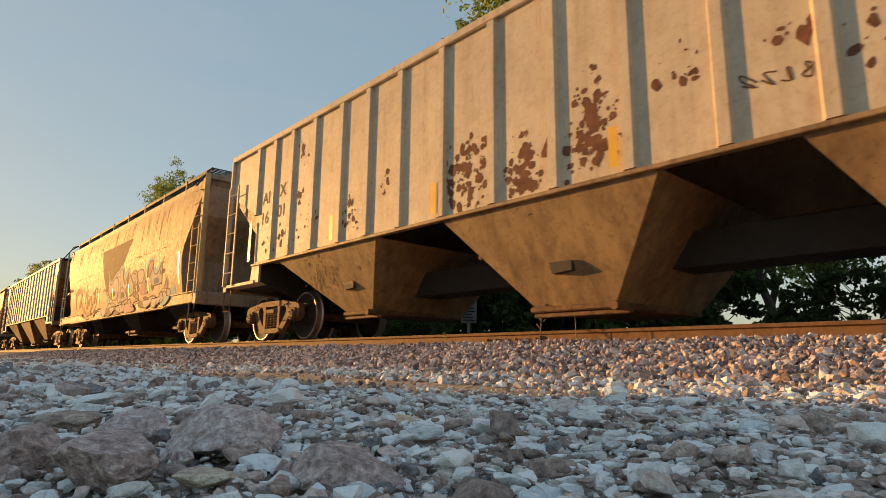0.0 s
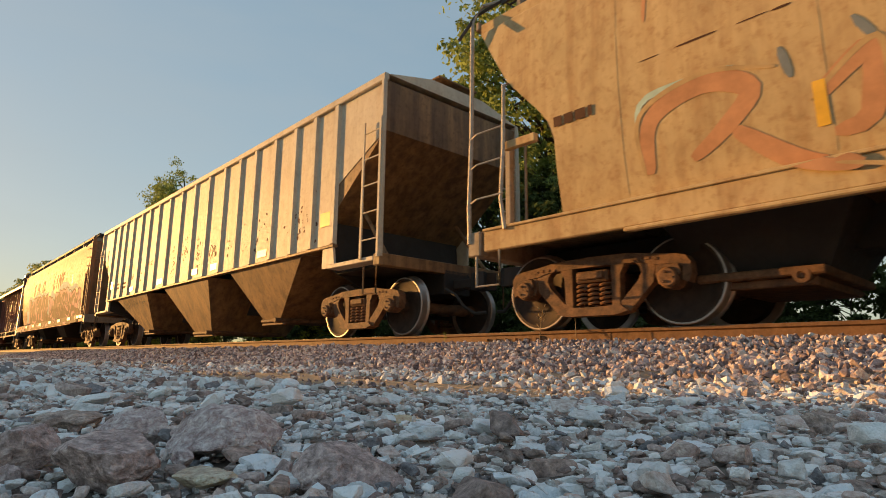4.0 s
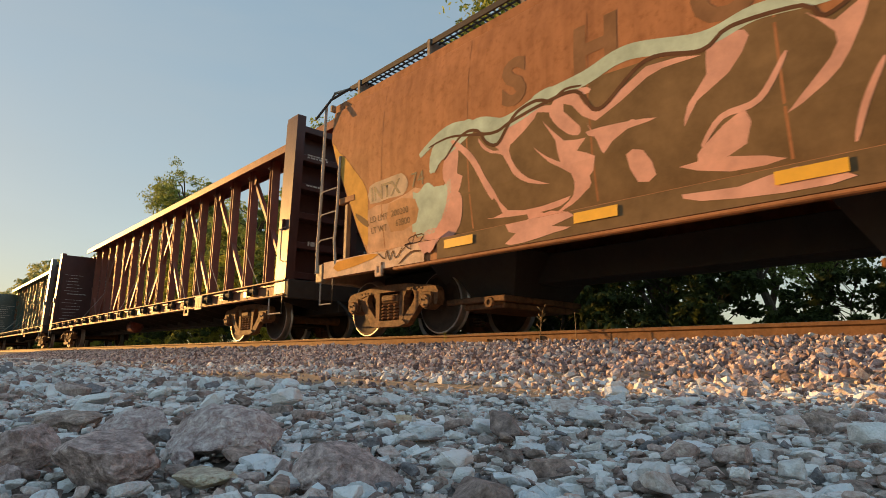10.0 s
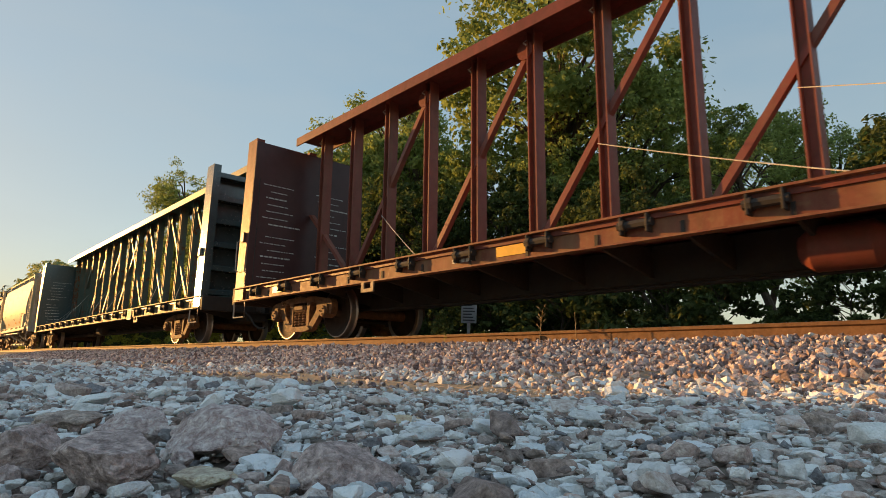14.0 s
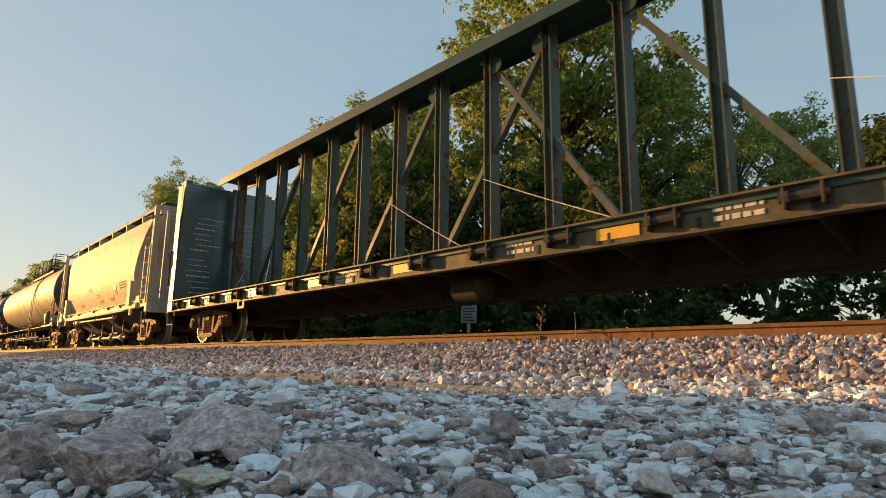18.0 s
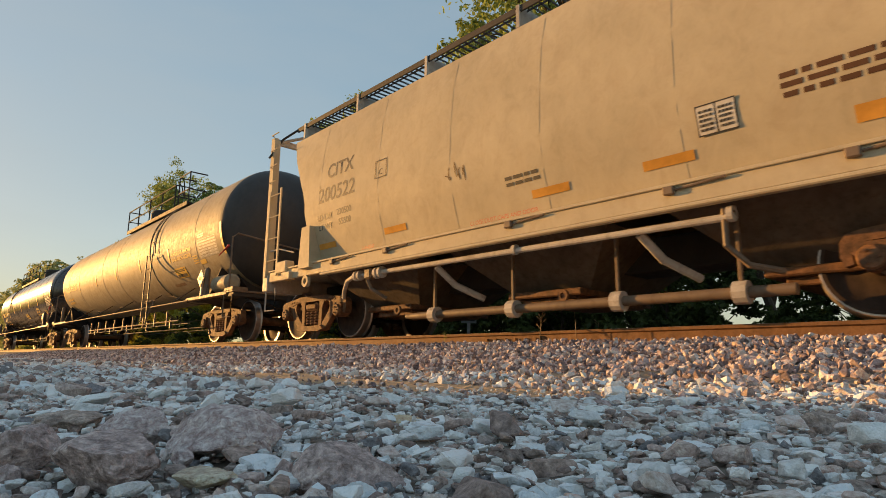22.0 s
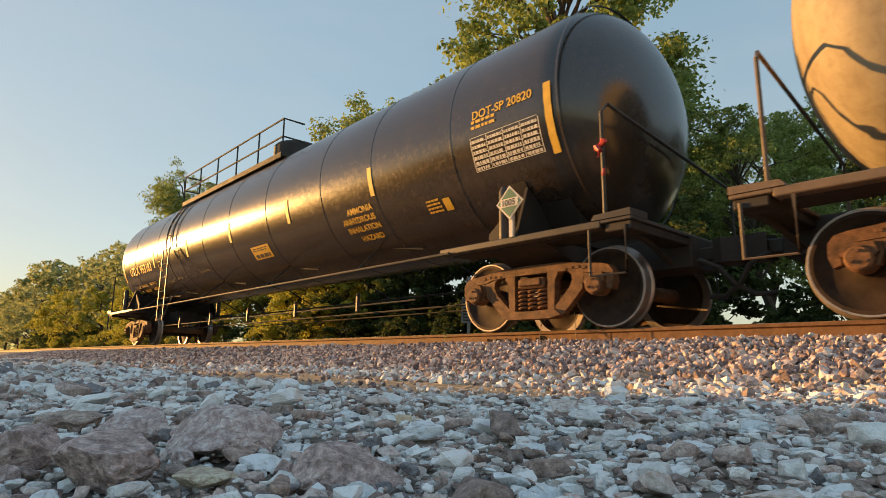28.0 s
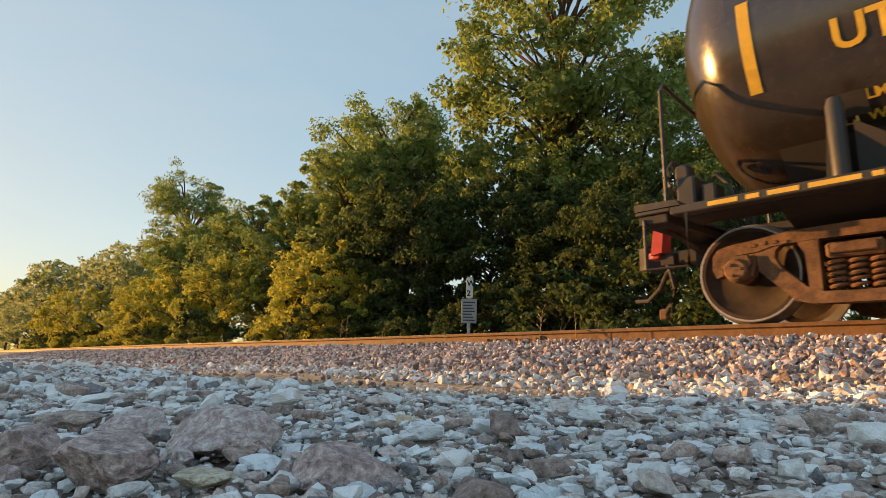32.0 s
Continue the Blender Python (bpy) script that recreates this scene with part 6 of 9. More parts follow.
for k in range(40):
    x, z = r.uniform(-5.3, 5.3), 3.72 - r.uniform(0, 0.25)
    stroke(car2, [(x, z), (x + r.uniform(-0.03, 0.03), z - r.uniform(0.15, 0.7))], r.uniform(0.012, 0.05), s2, M_RUSTP, 0.004, "rust_streak")

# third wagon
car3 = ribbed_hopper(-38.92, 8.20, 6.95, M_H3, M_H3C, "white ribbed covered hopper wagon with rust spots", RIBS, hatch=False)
for x in (-4.35, -1.75, 0.75, 1.95, 4.3):
    mark(car3, x - 0.20, 1.56, 0.40, 0.14, lambda z: -1.505, M_ORANGE)
for x in (-6.60, 6.60):
    mark(car3, x - 0.17, 1.80, 0.34, 0.24, lambda z: -1.505, M_ORANGE)
for txt, x, z in (("349", -6.05, 2.14), ("623", -5.36, 2.16), ("FX", -5.34, 2.66)):
    text_on(car3, txt, x, -1.50, z, 0.34, M_WORN, 0.002)
for x, z in ((-6.0, 1.72), (-5.4, 1.70)):
    bars(car3, x, z, 0.42, 0.24, 2, flat_side, M_BROWNL, int(-x * 10))
scribble(car3, -2.95, 2.1, 0.6, 0.3, flat_side, M_LRED, 9, 0.03)
scribble(car3, -5.4, 1.05, 2.2, 0.32, chute_side, M_LBLACK, 10, 0.022)
scribble(car3, 1.5, 1.85, 0.7, 0.3, flat_side, M_BROWNL, 11, 0.02)

for i, (x, z, a, h, n) in enumerate(((-1.1, 1.65, 0.75, 0.80, 44), (-0.25, 1.75, 0.5, 0.95, 30), (0.70, 1.66, 0.36, 0.75, 26), (1.08, 2.0, 0.3, 0.55, 8), (-2.7, 2.15, 0.4, 0.2, 5), (-4.0, 1.6, 0.25, 0.9, 10), (1.7, 1.7, 0.5, 0.5, 9), (2.5, 1.8, 0.3, 0.5, 8), (-4.6, 1.75, 0.4, 0.6, 26), (-3.9, 1.75, 0.5, 0.7, 26), (-5.6, 1.55, 0.6, 0.3, 14), (3.3, 1.6, 1.2, 0.8, 34), (5.0, 1.6, 1.4, 0.9, 36))):
    flakes(car3, x, z, a, h, int(1.6 * n), flat_side, 160 + i, (0.006, 0.038))

# fourth wagon
SEAMS4 = [(x, 1.25, 3.76) for x in (-6.3, -4.5, -2.72, -0.93, 0.86, 2.65, 4.45, 6.2)]
car4 = smooth_hopper(-56.65, 8.0, 6.65, M_C4, M_C4E, "red-brown smooth-sided covered hopper wagon with large pink graffiti", SEC2, [(1.16, 1.28), (1.38, 1.17), (1.89, 0.95), (2.56, 0.61), (3.22, 0.27), (3.8, 0.20), (4.4, 0.20)], seams=SEAMS4, roof_z=4.3, bare_corner=((1, 1),), pipe_end=-1)
roof_walk(car4, 7.6, 4.18, M_WALKD, 1.30, M_C4E)
for txt, x in (("S", -3.9), ("H", -2.9), ("O", -1.6), ("L", 1.1), ("I", 1.8), ("N", 2.25), ("E", 2.95)):
    text_on(car4, txt, x, s2, 2.62, 0.78, M_GHOST, 0.035, label="faded painted letter")


def g4(z):
    return -1.580 if z < 1.185 else s2(z)


CREST = ((-5.02, 1.3), (-4.58, 2.45), (-4.31, 2.44), (-3.85, 2.32), (-3.67, 2.48), (-3.39, 2.53), (-3.18, 2.46), (-3, 2.53), (-2.06, 2.5), (-1.53, 2.39), (-1.27, 2.51), (-0.72, 2.45), (-0.58, 2.3), (-0.25, 2.44), (-0.07, 2.47), (0.23, 1.81), (0.42, 1.83), (0.76, 2.29), (1.02, 2.2), (1.17, 2.24), (1.52, 2.08), (1.92, 2.26), (2.05, 2.4), (2.5, 2.35), (2.79, 2.35), (3.31, 2.37), (3.62, 2.44), (3.95, 2.37), (4.21, 2.49), (4.34, 2.42), (4.48, 2.42), (4.73, 2.28), (5.14, 2.22), (5.48, 2.22), (5.71, 2.26), (5.88, 2.17), (6.13, 1.98), (6.32, 2.2), (6.51, 2.25), (6.74, 2.15), (6.74, 1.35))


area(car4, list(CREST) + [(6.7, 1.21), (4.0, 1.205), (0.0, 1.205), (-4.9, 1.21)], g4, M_OLIVE, 0.0, label="dark graffiti ground")
patch(car4, -5.0, 6.9, lambda x: 0.905, lambda x: 1.165, lambda z: -1.576, M_OLIVE, 0.003, label="dark graffiti ground on the sill")
area(car4, [(-4.92, 2.24), (-4.65, 2.35), (-4.7, 1.99), (-4.6, 1.93), (-4.75, 1.65), (-4.99, 1.45), (-5.11, 1.38), (-4.93, 1.63), (-4.89, 1.85), (-4.96, 1.97)], g4, M_PINK, 0.006)
area(car4, [(-4.3, 2.34), (-4.16, 2.18), (-3.97, 2.1), (-3.81, 2.28), (-3.61, 2.39), (-3.61, 2.3), (-3.74, 2.19), (-3.82, 2.06), (-3.74, 1.85), (-3.56, 1.67), (-3.29, 1.55), (-3.57, 1.62), (-3.78, 1.77), (-3.92, 2.03), (-4.11, 2.1), (-4.26, 2.22)], g4, M_PINK, 0.006)
area(car4, [(-3.66, 2.39), (-3.37, 2.45), (-3.19, 2.41), (-3.16, 2.44), (-3.01, 2.51), (-2.72, 2.46), (-2.7, 2.39), (-2.97, 2.39), (-3.17, 2.32), (-3.39, 2.39), (-3.61, 2.3)], g4, M_PINK, 0.006)
area(car4, [(-3.22, 2.38), (-3.02, 2.44), (-3.03, 2.29), (-2.84, 2.07), (-2.87, 1.98), (-3.01, 2.04), (-3.17, 2.21)], g4, M_PINK, 0.006)
area(car4, [(-4.33, 2), (-4.1, 1.65), (-3.91, 1.37), (-3.41, 1.33), (-3.04, 1.37), (-3.17, 1.29), (-3.42, 1.27), (-3.87, 1.29), (-4.26, 1.33), (-4, 1.35), (-4.18, 1.67)], g4, M_PINK, 0.006)
area(car4, [(-3.47, 2.01), (-3.3, 1.86), (-3.01, 1.7), (-2.88, 1.75), (-2.81, 1.66), (-2.77, 1.45), (-2.85, 1.38), (-3.02, 1.28), (-3.27, 1.21), (-3.06, 1.32), (-2.98, 1.43), (-3, 1.6), (-3.26, 1.78)], g4, M_PINK, 0.006)
area(car4, [(-3.85, 0.94), (-3.61, 1.09), (-3.64, 1.28), (-3.42, 1.26), (-3.33, 1.08), (-2.96, 1), (-3.17, 0.97), (-3.58, 0.92)], g4, M_PINK, 0.006)
area(car4, [(-2.76, 2.08), (-2.66, 1.93), (-2.51, 1.9), (-2.26, 1.97), (-2.24, 1.92), (-2.48, 1.81), (-2.59, 1.71), (-2.65, 1.85)], g4, M_PINK, 0.006)
area(car4, [(-5.42, 1.33), (-5.11, 1.35), (-4.95, 1.16), (-5.26, 1)], g4, M_PINK, 0.006)
stroke(car4, [(-4.93, 2.21), (-4.58, 2.46), (-4.31, 2.44), (-4.17, 2.25), (-4, 2.18), (-3.85, 2.32), (-3.67, 2.48), (-3.39, 2.53), (-3.18, 2.46), (-3, 2.53), (-2.79, 2.5)], 0.045, g4, M_BROWNL, 0.01)
area(car4, [(-4.2, 2.36), (-4.02, 2.42), (-3.86, 2.33), (-3.96, 2.18), (-4.13, 2.22)], g4, M_TEAL, 0.008)
stroke(car4, [(-5.21, 2.11), (-5.01, 2.27), (-4.72, 2.39), (-4.32, 2.53), (-3.91, 2.42), (-3.74, 2.47)], 0.16, g4, M_TEAL, 0.002)
stroke(car4, [(-3.47, 2.53), (-3.28, 2.55), (-3.14, 2.57)], 0.16, g4, M_TEAL, 0.002)
area(car4, [(-5.58, 1.58), (-5.35, 1.85), (-4.97, 1.89), (-4.91, 1.62), (-5.1, 1.42), (-5.37, 1.4), (-5.65, 1.37)], g4, M_TEAL, 0.004)
area(car4, [(-1.49, 2.39), (-1.25, 2.46), (-1.13, 2.37), (-1.32, 2.11), (-1.61, 1.95), (-1.75, 1.74), (-1.7, 1.94), (-1.51, 2.16)], g4, M_PINK, 0.006)
area(car4, [(-0.71, 2.39), (-0.52, 2.24), (-0.27, 2.37), (-0.45, 1.97), (-0.62, 1.78), (-0.92, 1.62), (-0.58, 1.96), (-0.53, 2.15)], g4, M_PINK, 0.006)
area(car4, [(-0.26, 2.38), (-0.07, 2.43), (0.21, 2.23), (0.17, 2.17), (-0.07, 2.38), (-0.25, 2.28)], g4, M_PINK, 0.006)
area(car4, [(-0.07, 1.84), (0.22, 1.83), (-0.01, 1.6), (-0.09, 1.71)], g4, M_PINK, 0.006)
stroke(car4, [(-0.25, 1.85), (-0.41, 1.54), (-0.5, 1.28)], 0.05, g4, M_PINK, 0.006)
stroke(car4, [(-0.87, 2.13), (-1.11, 1.8), (-1.42, 1.74), (-1.62, 1.53)], 0.06, g4, M_PINK, 0.006)
area(car4, [(-1.62, 1.52), (-1.23, 1.76), (-1.25, 1.46), (-1.64, 1.35), (-1.67, 1.44)], g4, M_PINK, 0.006)
area(car4, [(-1.85, 1.4), (-1.4, 1.39), (-0.97, 1.27), (-1.41, 1.26)], g4, M_PINK, 0.006)
area(car4, [(-1.78, 1.1), (-1.3, 1.07), (-0.87, 1.14), (-0.49, 0.98), (-0.95, 0.95), (-1.62, 1.01)], g4, M_PINK, 0.006)
area(car4, [(-0.08, 0.95), (0.11, 1.02), (0.31, 1.16), (0.23, 1.01), (0.03, 0.95)], g4, M_PINK, 0.006)
area(car4, [(-3.2, 2.47), (-2.86, 2.45), (-2.64, 2.16), (-2.06, 2.44), (-1.54, 2.35), (-1.79, 2.36), (-2.06, 2.33), (-2.65, 2.07), (-2.92, 2.32)], g4, M_PINK, 0.006)
area(car4, [(-3.32, 2.27), (-3.05, 1.97), (-2.78, 1.93), (-2.9, 1.82), (-2.69, 1.71), (-2.83, 1.48), (-3.12, 1.76), (-3.16, 2)], g4, M_PINK, 0.006)
area(car4, [(-2.35, 1.64), (-2.17, 1.64), (-2.07, 1.38), (-2.26, 1.35)], g4, M_PINK, 0.006)
area(car4, [(-2.78, 1.99), (-2.37, 1.97), (-2, 1.91), (-2.28, 1.89), (-2.63, 1.89)], g4, M_PINK, 0.006)
stroke(car4, [(-4.78, 2.44), (-4.42, 2.1), (-4.12, 1.54)], 0.09, g4, M_PINK, 0.006)
area(car4, [(-4.07, 2.32), (-3.68, 2.35), (-3.37, 2.4), (-3.56, 2.24), (-3.95, 2.08)], g4, M_PINK, 0.006)
area(car4, [(-3.84, 1.16), (-3.31, 1.26), (-2.91, 1.11), (-3.59, 1.01)], g4, M_PINK, 0.006)
area(car4, [(0.38, 2.24), (0.52, 2.32), (0.99, 2.18), (1.15, 2.21), (1.19, 2.16), (1.09, 1.86), (1.05, 1.68), (0.89, 1.61), (0.92, 1.53), (0.85, 1.51), (0.77, 1.6), (0.71, 1.79), (0.71, 2.04), (0.6, 2.13), (0.45, 2.15)], g4, M_PINK, 0.006)
area(car4, [(0.75, 2.17), (1.03, 2.1), (1, 1.75), (0.83, 1.68), (0.76, 1.93)], g4, M_MAUVE, 0.01)
area(car4, [(1.16, 2.18), (1.52, 2.04), (1.59, 1.95), (1.49, 1.81), (1.34, 1.84), (1.22, 1.99)], g4, M_PINK, 0.006)
area(car4, [(1.25, 2.08), (1.48, 2.01), (1.46, 1.89), (1.33, 1.92)], g4, M_MAUVE, 0.01)
area(car4, [(0.46, 2), (0.61, 2.05), (0.66, 1.96), (0.6, 1.72), (0.42, 1.47), (0.28, 1.37), (0.42, 1.62), (0.43, 1.88)], g4, M_PINK, 0.006)
area(car4, [(0.67, 1.89), (0.73, 1.58), (0.86, 1.43), (1.02, 1.48), (1.11, 1.55), (1.32, 1.6), (1.07, 1.39), (0.87, 1.35), (0.61, 1.39)], g4, M_PINK, 0.006)
area(car4, [(0.51, 0.99), (0.77, 1.09), (1.09, 1.02), (1.21, 0.97), (0.93, 0.95), (0.67, 0.93)], g4, M_PINK, 0.006)
area(car4, [(1.17, 1.29), (1.36, 1.37), (1.42, 1.26), (1.67, 1.28), (1.69, 1.07), (1.57, 1), (1.37, 1.1)], g4, M_PINK, 0.006)
area(car4, [(0.27, 2.2), (0.47, 2.1), (0.4, 1.91), (0.47, 1.76), (0.43, 1.51), (0.29, 1.45), (0.02, 1.57), (0.2, 1.68), (0.28, 1.87)], g4, M_TEAL, 0.004)
stroke(car4, [(0.24, 2.24), (0.23, 1.89), (0.21, 1.79), (0.03, 1.61), (0.14, 1.51), (0.31, 1.45), (0.39, 1.52)], 0.045, g4, M_BROWNL, 0.012)
stroke(car4, [(0.41, 2.18), (0.36, 2.27), (0.52, 2.33), (0.76, 2.29), (1.02, 2.2), (1.17, 2.24), (1.52, 2.08), (1.61, 2.03), (1.78, 2.16)], 0.05, g4, M_BROWNL, 0.012)
stroke(car4, [(0.6, 2.13), (0.71, 2.04), (0.72, 1.74), (0.78, 1.52), (0.89, 1.47), (0.96, 1.55), (0.89, 1.64), (0.86, 1.72)], 0.06, g4, M_BROWNL, 0.012)
stroke(car4, [(0.45, 2.15), (0.56, 2.1), (0.55, 2), (0.46, 1.97), (0.42, 1.65)], 0.045, g4, M_BROWNL, 0.012)
stroke(car4, [(-5.22, 2.46), (-4.78, 2.49), (-4.07, 2.34), (-3.78, 2.39), (-3.31, 2.46), (-2.86, 2.46), (-2.6, 2.18), (-2.06, 2.5), (-1.53, 2.39), (-1.27, 2.51), (-0.72, 2.45), (-0.58, 2.3), (-0.25, 2.44), (-0.07, 2.47), (0.23, 2.25)], 0.045, g4, M_BROWNL, 0.012)
stroke(car4, [(0.87, 2.26), (0.98, 2.42), (1.21, 2.39), (1.46, 2.21), (1.78, 2.22)], 0.34, g4, M_TEAL, 0.002)
stroke(car4, [(-5.41, 2.39), (-4.79, 2.61), (-3.93, 2.41), (-3.31, 2.52), (-2.75, 2.57), (-2.25, 2.66), (-1.53, 2.49), (-1.06, 2.55), (-0.57, 2.47), (-0.25, 2.47), (-0, 2.53), (0.27, 2.42)], 0.17, g4, M_TEAL, 0.002)
area(car4, [(1.94, 2.37), (2.51, 2.33), (2.5, 2.25), (2.18, 2.22), (2.01, 2.13), (1.88, 2.23)], g4, M_PINK, 0.006)
area(car4, [(2.82, 2.31), (2.93, 2.4), (3.32, 2.32), (3.16, 2.1), (3.03, 2.11), (2.95, 2.27)], g4, M_PINK, 0.006)
area(car4, [(3.31, 2.34), (3.64, 2.39), (3.93, 2.34), (4.22, 2.43), (4.34, 2.38), (4.15, 2.28), (3.95, 2.23), (3.63, 2.32), (3.36, 2.21)], g4, M_PINK, 0.006)
area(car4, [(4.21, 2.4), (4.48, 2.37), (4.43, 2.2), (4.3, 2.07), (4.21, 1.83), (4.1, 1.85), (4.26, 2.15), (4.17, 2.23)], g4, M_PINK, 0.006)
area(car4, [(4.47, 2.37), (4.8, 2.23), (4.74, 2.11), (4.75, 1.83), (4.82, 1.73), (4.58, 1.81), (4.4, 2), (4.43, 2.19)], g4, M_PINK, 0.006)
area(car4, [(4.83, 2.26), (5.17, 2.15), (5.23, 2.03), (5.11, 1.94), (4.96, 1.99), (4.86, 2.14)], g4, M_PINK, 0.006)
area(car4, [(4.91, 2.19), (5.13, 2.12), (5.11, 2.02), (4.98, 2.06)], g4, M_MAUVE, 0.01)
area(car4, [(3.99, 1.9), (4.13, 2.02), (4.15, 1.88), (4.4, 1.73), (4.51, 1.55), (4.46, 1.45), (4.23, 1.5), (3.89, 1.69), (3.88, 1.81), (4.03, 1.76), (4.29, 1.6), (4.39, 1.63), (4.17, 1.74)], g4, M_PINK, 0.006)
area(car4, [(3.61, 1.96), (3.84, 2.14), (3.87, 1.89), (3.57, 1.95)], g4, M_PINK, 0.006)
stroke(car4, [(3.71, 2.3), (3.53, 2.17), (3.27, 1.91), (2.97, 1.55), (2.74, 1.31), (2.59, 1.06), (2.3, 1.09), (2.04, 1.32)], 0.045, g4, M_PINK, 0.006)
stroke(car4, [(5.21, 1.8), (5.03, 1.59), (4.77, 1.41), (4.37, 1.23), (3.92, 1.36)], 0.06, g4, M_PINK, 0.006)
stroke(car4, [(3.56, 1.92), (3.4, 1.7), (3.28, 1.5)], 0.06, g4, M_PINK, 0.006)
stroke(car4, [(3.52, 1.82), (3.74, 1.64), (3.76, 1.48)], 0.05, g4, M_PINK, 0.006)
stroke(car4, [(2.33, 1.38), (2.41, 1.74), (2.5, 1.9), (2.59, 1.77), (2.56, 1.4)], 0.05, g4, M_PINK, 0.006)
stroke(car4, [(2.64, 1.86), (2.84, 1.85), (2.95, 1.94)], 0.05, g4, M_PINK, 0.006)
stroke(car4, [(2.17, 2.13), (2.11, 1.82), (2.15, 1.55), (2.36, 1.39)], 0.05, g4, M_PINK, 0.006)
area(car4, [(4.7, 1.79), (4.91, 1.72), (5.08, 1.71), (5.23, 1.81), (5.14, 1.65), (4.95, 1.56)], g4, M_PINK, 0.006)
area(car4, [(4.36, 0.96), (4.66, 1.01), (4.99, 0.94), (4.72, 0.9)], g4, M_PINK, 0.006)
area(car4, [(2.98, 1.24), (3.2, 1.06), (3.37, 0.98), (3.86, 1.01), (3.91, 1.14), (3.89, 1.02), (3.7, 1.01), (3.37, 1.02), (3.2, 1.1)], g4, M_PINK, 0.006)
area(car4, [(5.09, 1.27), (5.2, 1.35), (5.26, 1.34), (5.25, 1.02), (5.17, 1.04), (5.11, 1.14)], g4, M_PINK, 0.006)
stroke(car4, [(1.91, 2.2), (1.9, 2.32), (2.05, 2.4), (2.5, 2.35), (2.79, 2.35), (2.89, 2.44), (3.31, 2.37), (3.62, 2.44), (3.95, 2.37), (4.21, 2.49), (4.34, 2.42), (4.48, 2.42), (4.73, 2.28), (4.84, 2.3), (5.14, 2.22), (5.24, 2.1)], 0.045, g4, M_BROWNL, 0.012)
stroke(car4, [(4.17, 2.23), (4.27, 2.15), (4.09, 1.85), (4.31, 1.73), (4.4, 1.58)], 0.045, g4, M_BROWNL, 0.012)
stroke(car4, [(4.43, 2.19), (4.4, 2), (4.58, 1.81), (4.7, 1.79), (4.75, 2.06)], 0.045, g4, M_BROWNL, 0.012)
stroke(car4, [(2.57, 2.39), (3, 2.51), (3.56, 2.57), (4, 2.51), (4.2, 2.55), (4.48, 2.49), (4.77, 2.35)], 0.24, g4, M_TEAL, 0.002)
stroke(car4, [(0.86, 2.34), (1.31, 2.33), (1.76, 2.24)], 0.22, g4, M_TEAL, 0.002)
area(car4, [(5.18, 2.05), (5.47, 2.18), (5.71, 2.21), (5.89, 2.12), (6.13, 1.93), (6.15, 1.81), (5.85, 1.99), (5.7, 2.15), (5.4, 2.06)], g4, M_PINK, 0.008)
area(car4, [(6.13, 1.96), (6.32, 2.15), (6.51, 2.22), (6.74, 2.12), (6.78, 1.98), (6.76, 1.61), (6.85, 1.46), (6.65, 1.53), (6.67, 1.68), (6.55, 1.78), (6.3, 1.54), (6.24, 1.48), (5.69, 1.55), (5.94, 1.7), (6.03, 1.75), (6.15, 1.66), (6.28, 1.81)], g4, M_PINK, 0.008)
area(car4, [(6.24, 1.48), (6.41, 1.69), (6.59, 1.78), (6.61, 1.52), (6.48, 1.4)], g4, M_BONE, 0.012)
stroke(car4, [(6.24, 1.48), (6.41, 1.69), (6.59, 1.78), (6.61, 1.52), (6.48, 1.4), (6.24, 1.48)], 0.05, g4, M_BROWNL, 0.014)
area(car4, [(6.27, 1.93), (6.4, 2.07), (6.59, 2.11), (6.67, 1.97), (6.48, 1.95), (6.34, 1.9)], g4, M_MAUVE, 0.012)
area(car4, [(5.3, 1.65), (5.5, 1.88), (5.8, 1.93), (5.67, 1.81), (5.86, 1.54), (5.48, 1.65)], g4, M_PINK, 0.008)
area(car4, [(5.02, 1.3), (5.14, 1.39), (5.59, 1.41), (5.64, 1.31), (5.31, 1.31), (5.26, 1.14), (5.49, 1.06), (5.32, 0.98), (5.17, 1.01), (5.08, 1.14)], g4, M_PINK, 0.008)
area(car4, [(4.28, 2.32), (4.52, 2.35), (4.9, 2.21), (5.13, 2.11), (4.95, 2.02), (4.76, 2.16), (4.6, 2.05), (4.42, 2.07)], g4, M_PINK, 0.008)
stroke(car4, [(5.19, 2.09), (5.48, 2.22), (5.71, 2.26), (5.88, 2.17), (6.13, 1.98), (6.32, 2.2), (6.51, 2.25), (6.74, 2.15), (6.79, 2.05), (6.78, 1.6), (6.88, 1.44)], 0.05, g4, M_BROWNL, 0.014)
stroke(car4, [(5.99, 1.77), (6.08, 1.69), (6.2, 1.75), (6.3, 1.95), (6.41, 2.12)], 0.06, g4, M_BROWNL, 0.014)
stroke(car4, [(2.65, 2.49), (3.37, 2.62), (4.09, 2.54), (4.84, 2.31), (5.49, 2.34), (5.89, 2.38), (6.28, 2.25)], 0.24, g4, M_TEAL, 0.002)
for x in (-4.6, -2.66, -0.78, 1.62, 3.6, 5.5):
    mark(car4, x - 0.25, 1.02, 0.50, 0.11, lambda z: -1.582, M_ORANGE, 0.012)
M_TICKET = plain("ticket_red", (0.42, 0.07, 0.05), 0.5, 0, 0.3, 20)
for k in range(9):
    mark(car4, 4.97, 2.50 + 0.045 * k, 0.20, 0.022, s2, M_TICKET if k % 2 else M_LWHITE, 0.004, "stencil_bar", "red and white stencilled table line")
scribble(car4, 6.35, 1.33, 0.85, 0.20, s2, M_LWHITE, 15, 0.022)
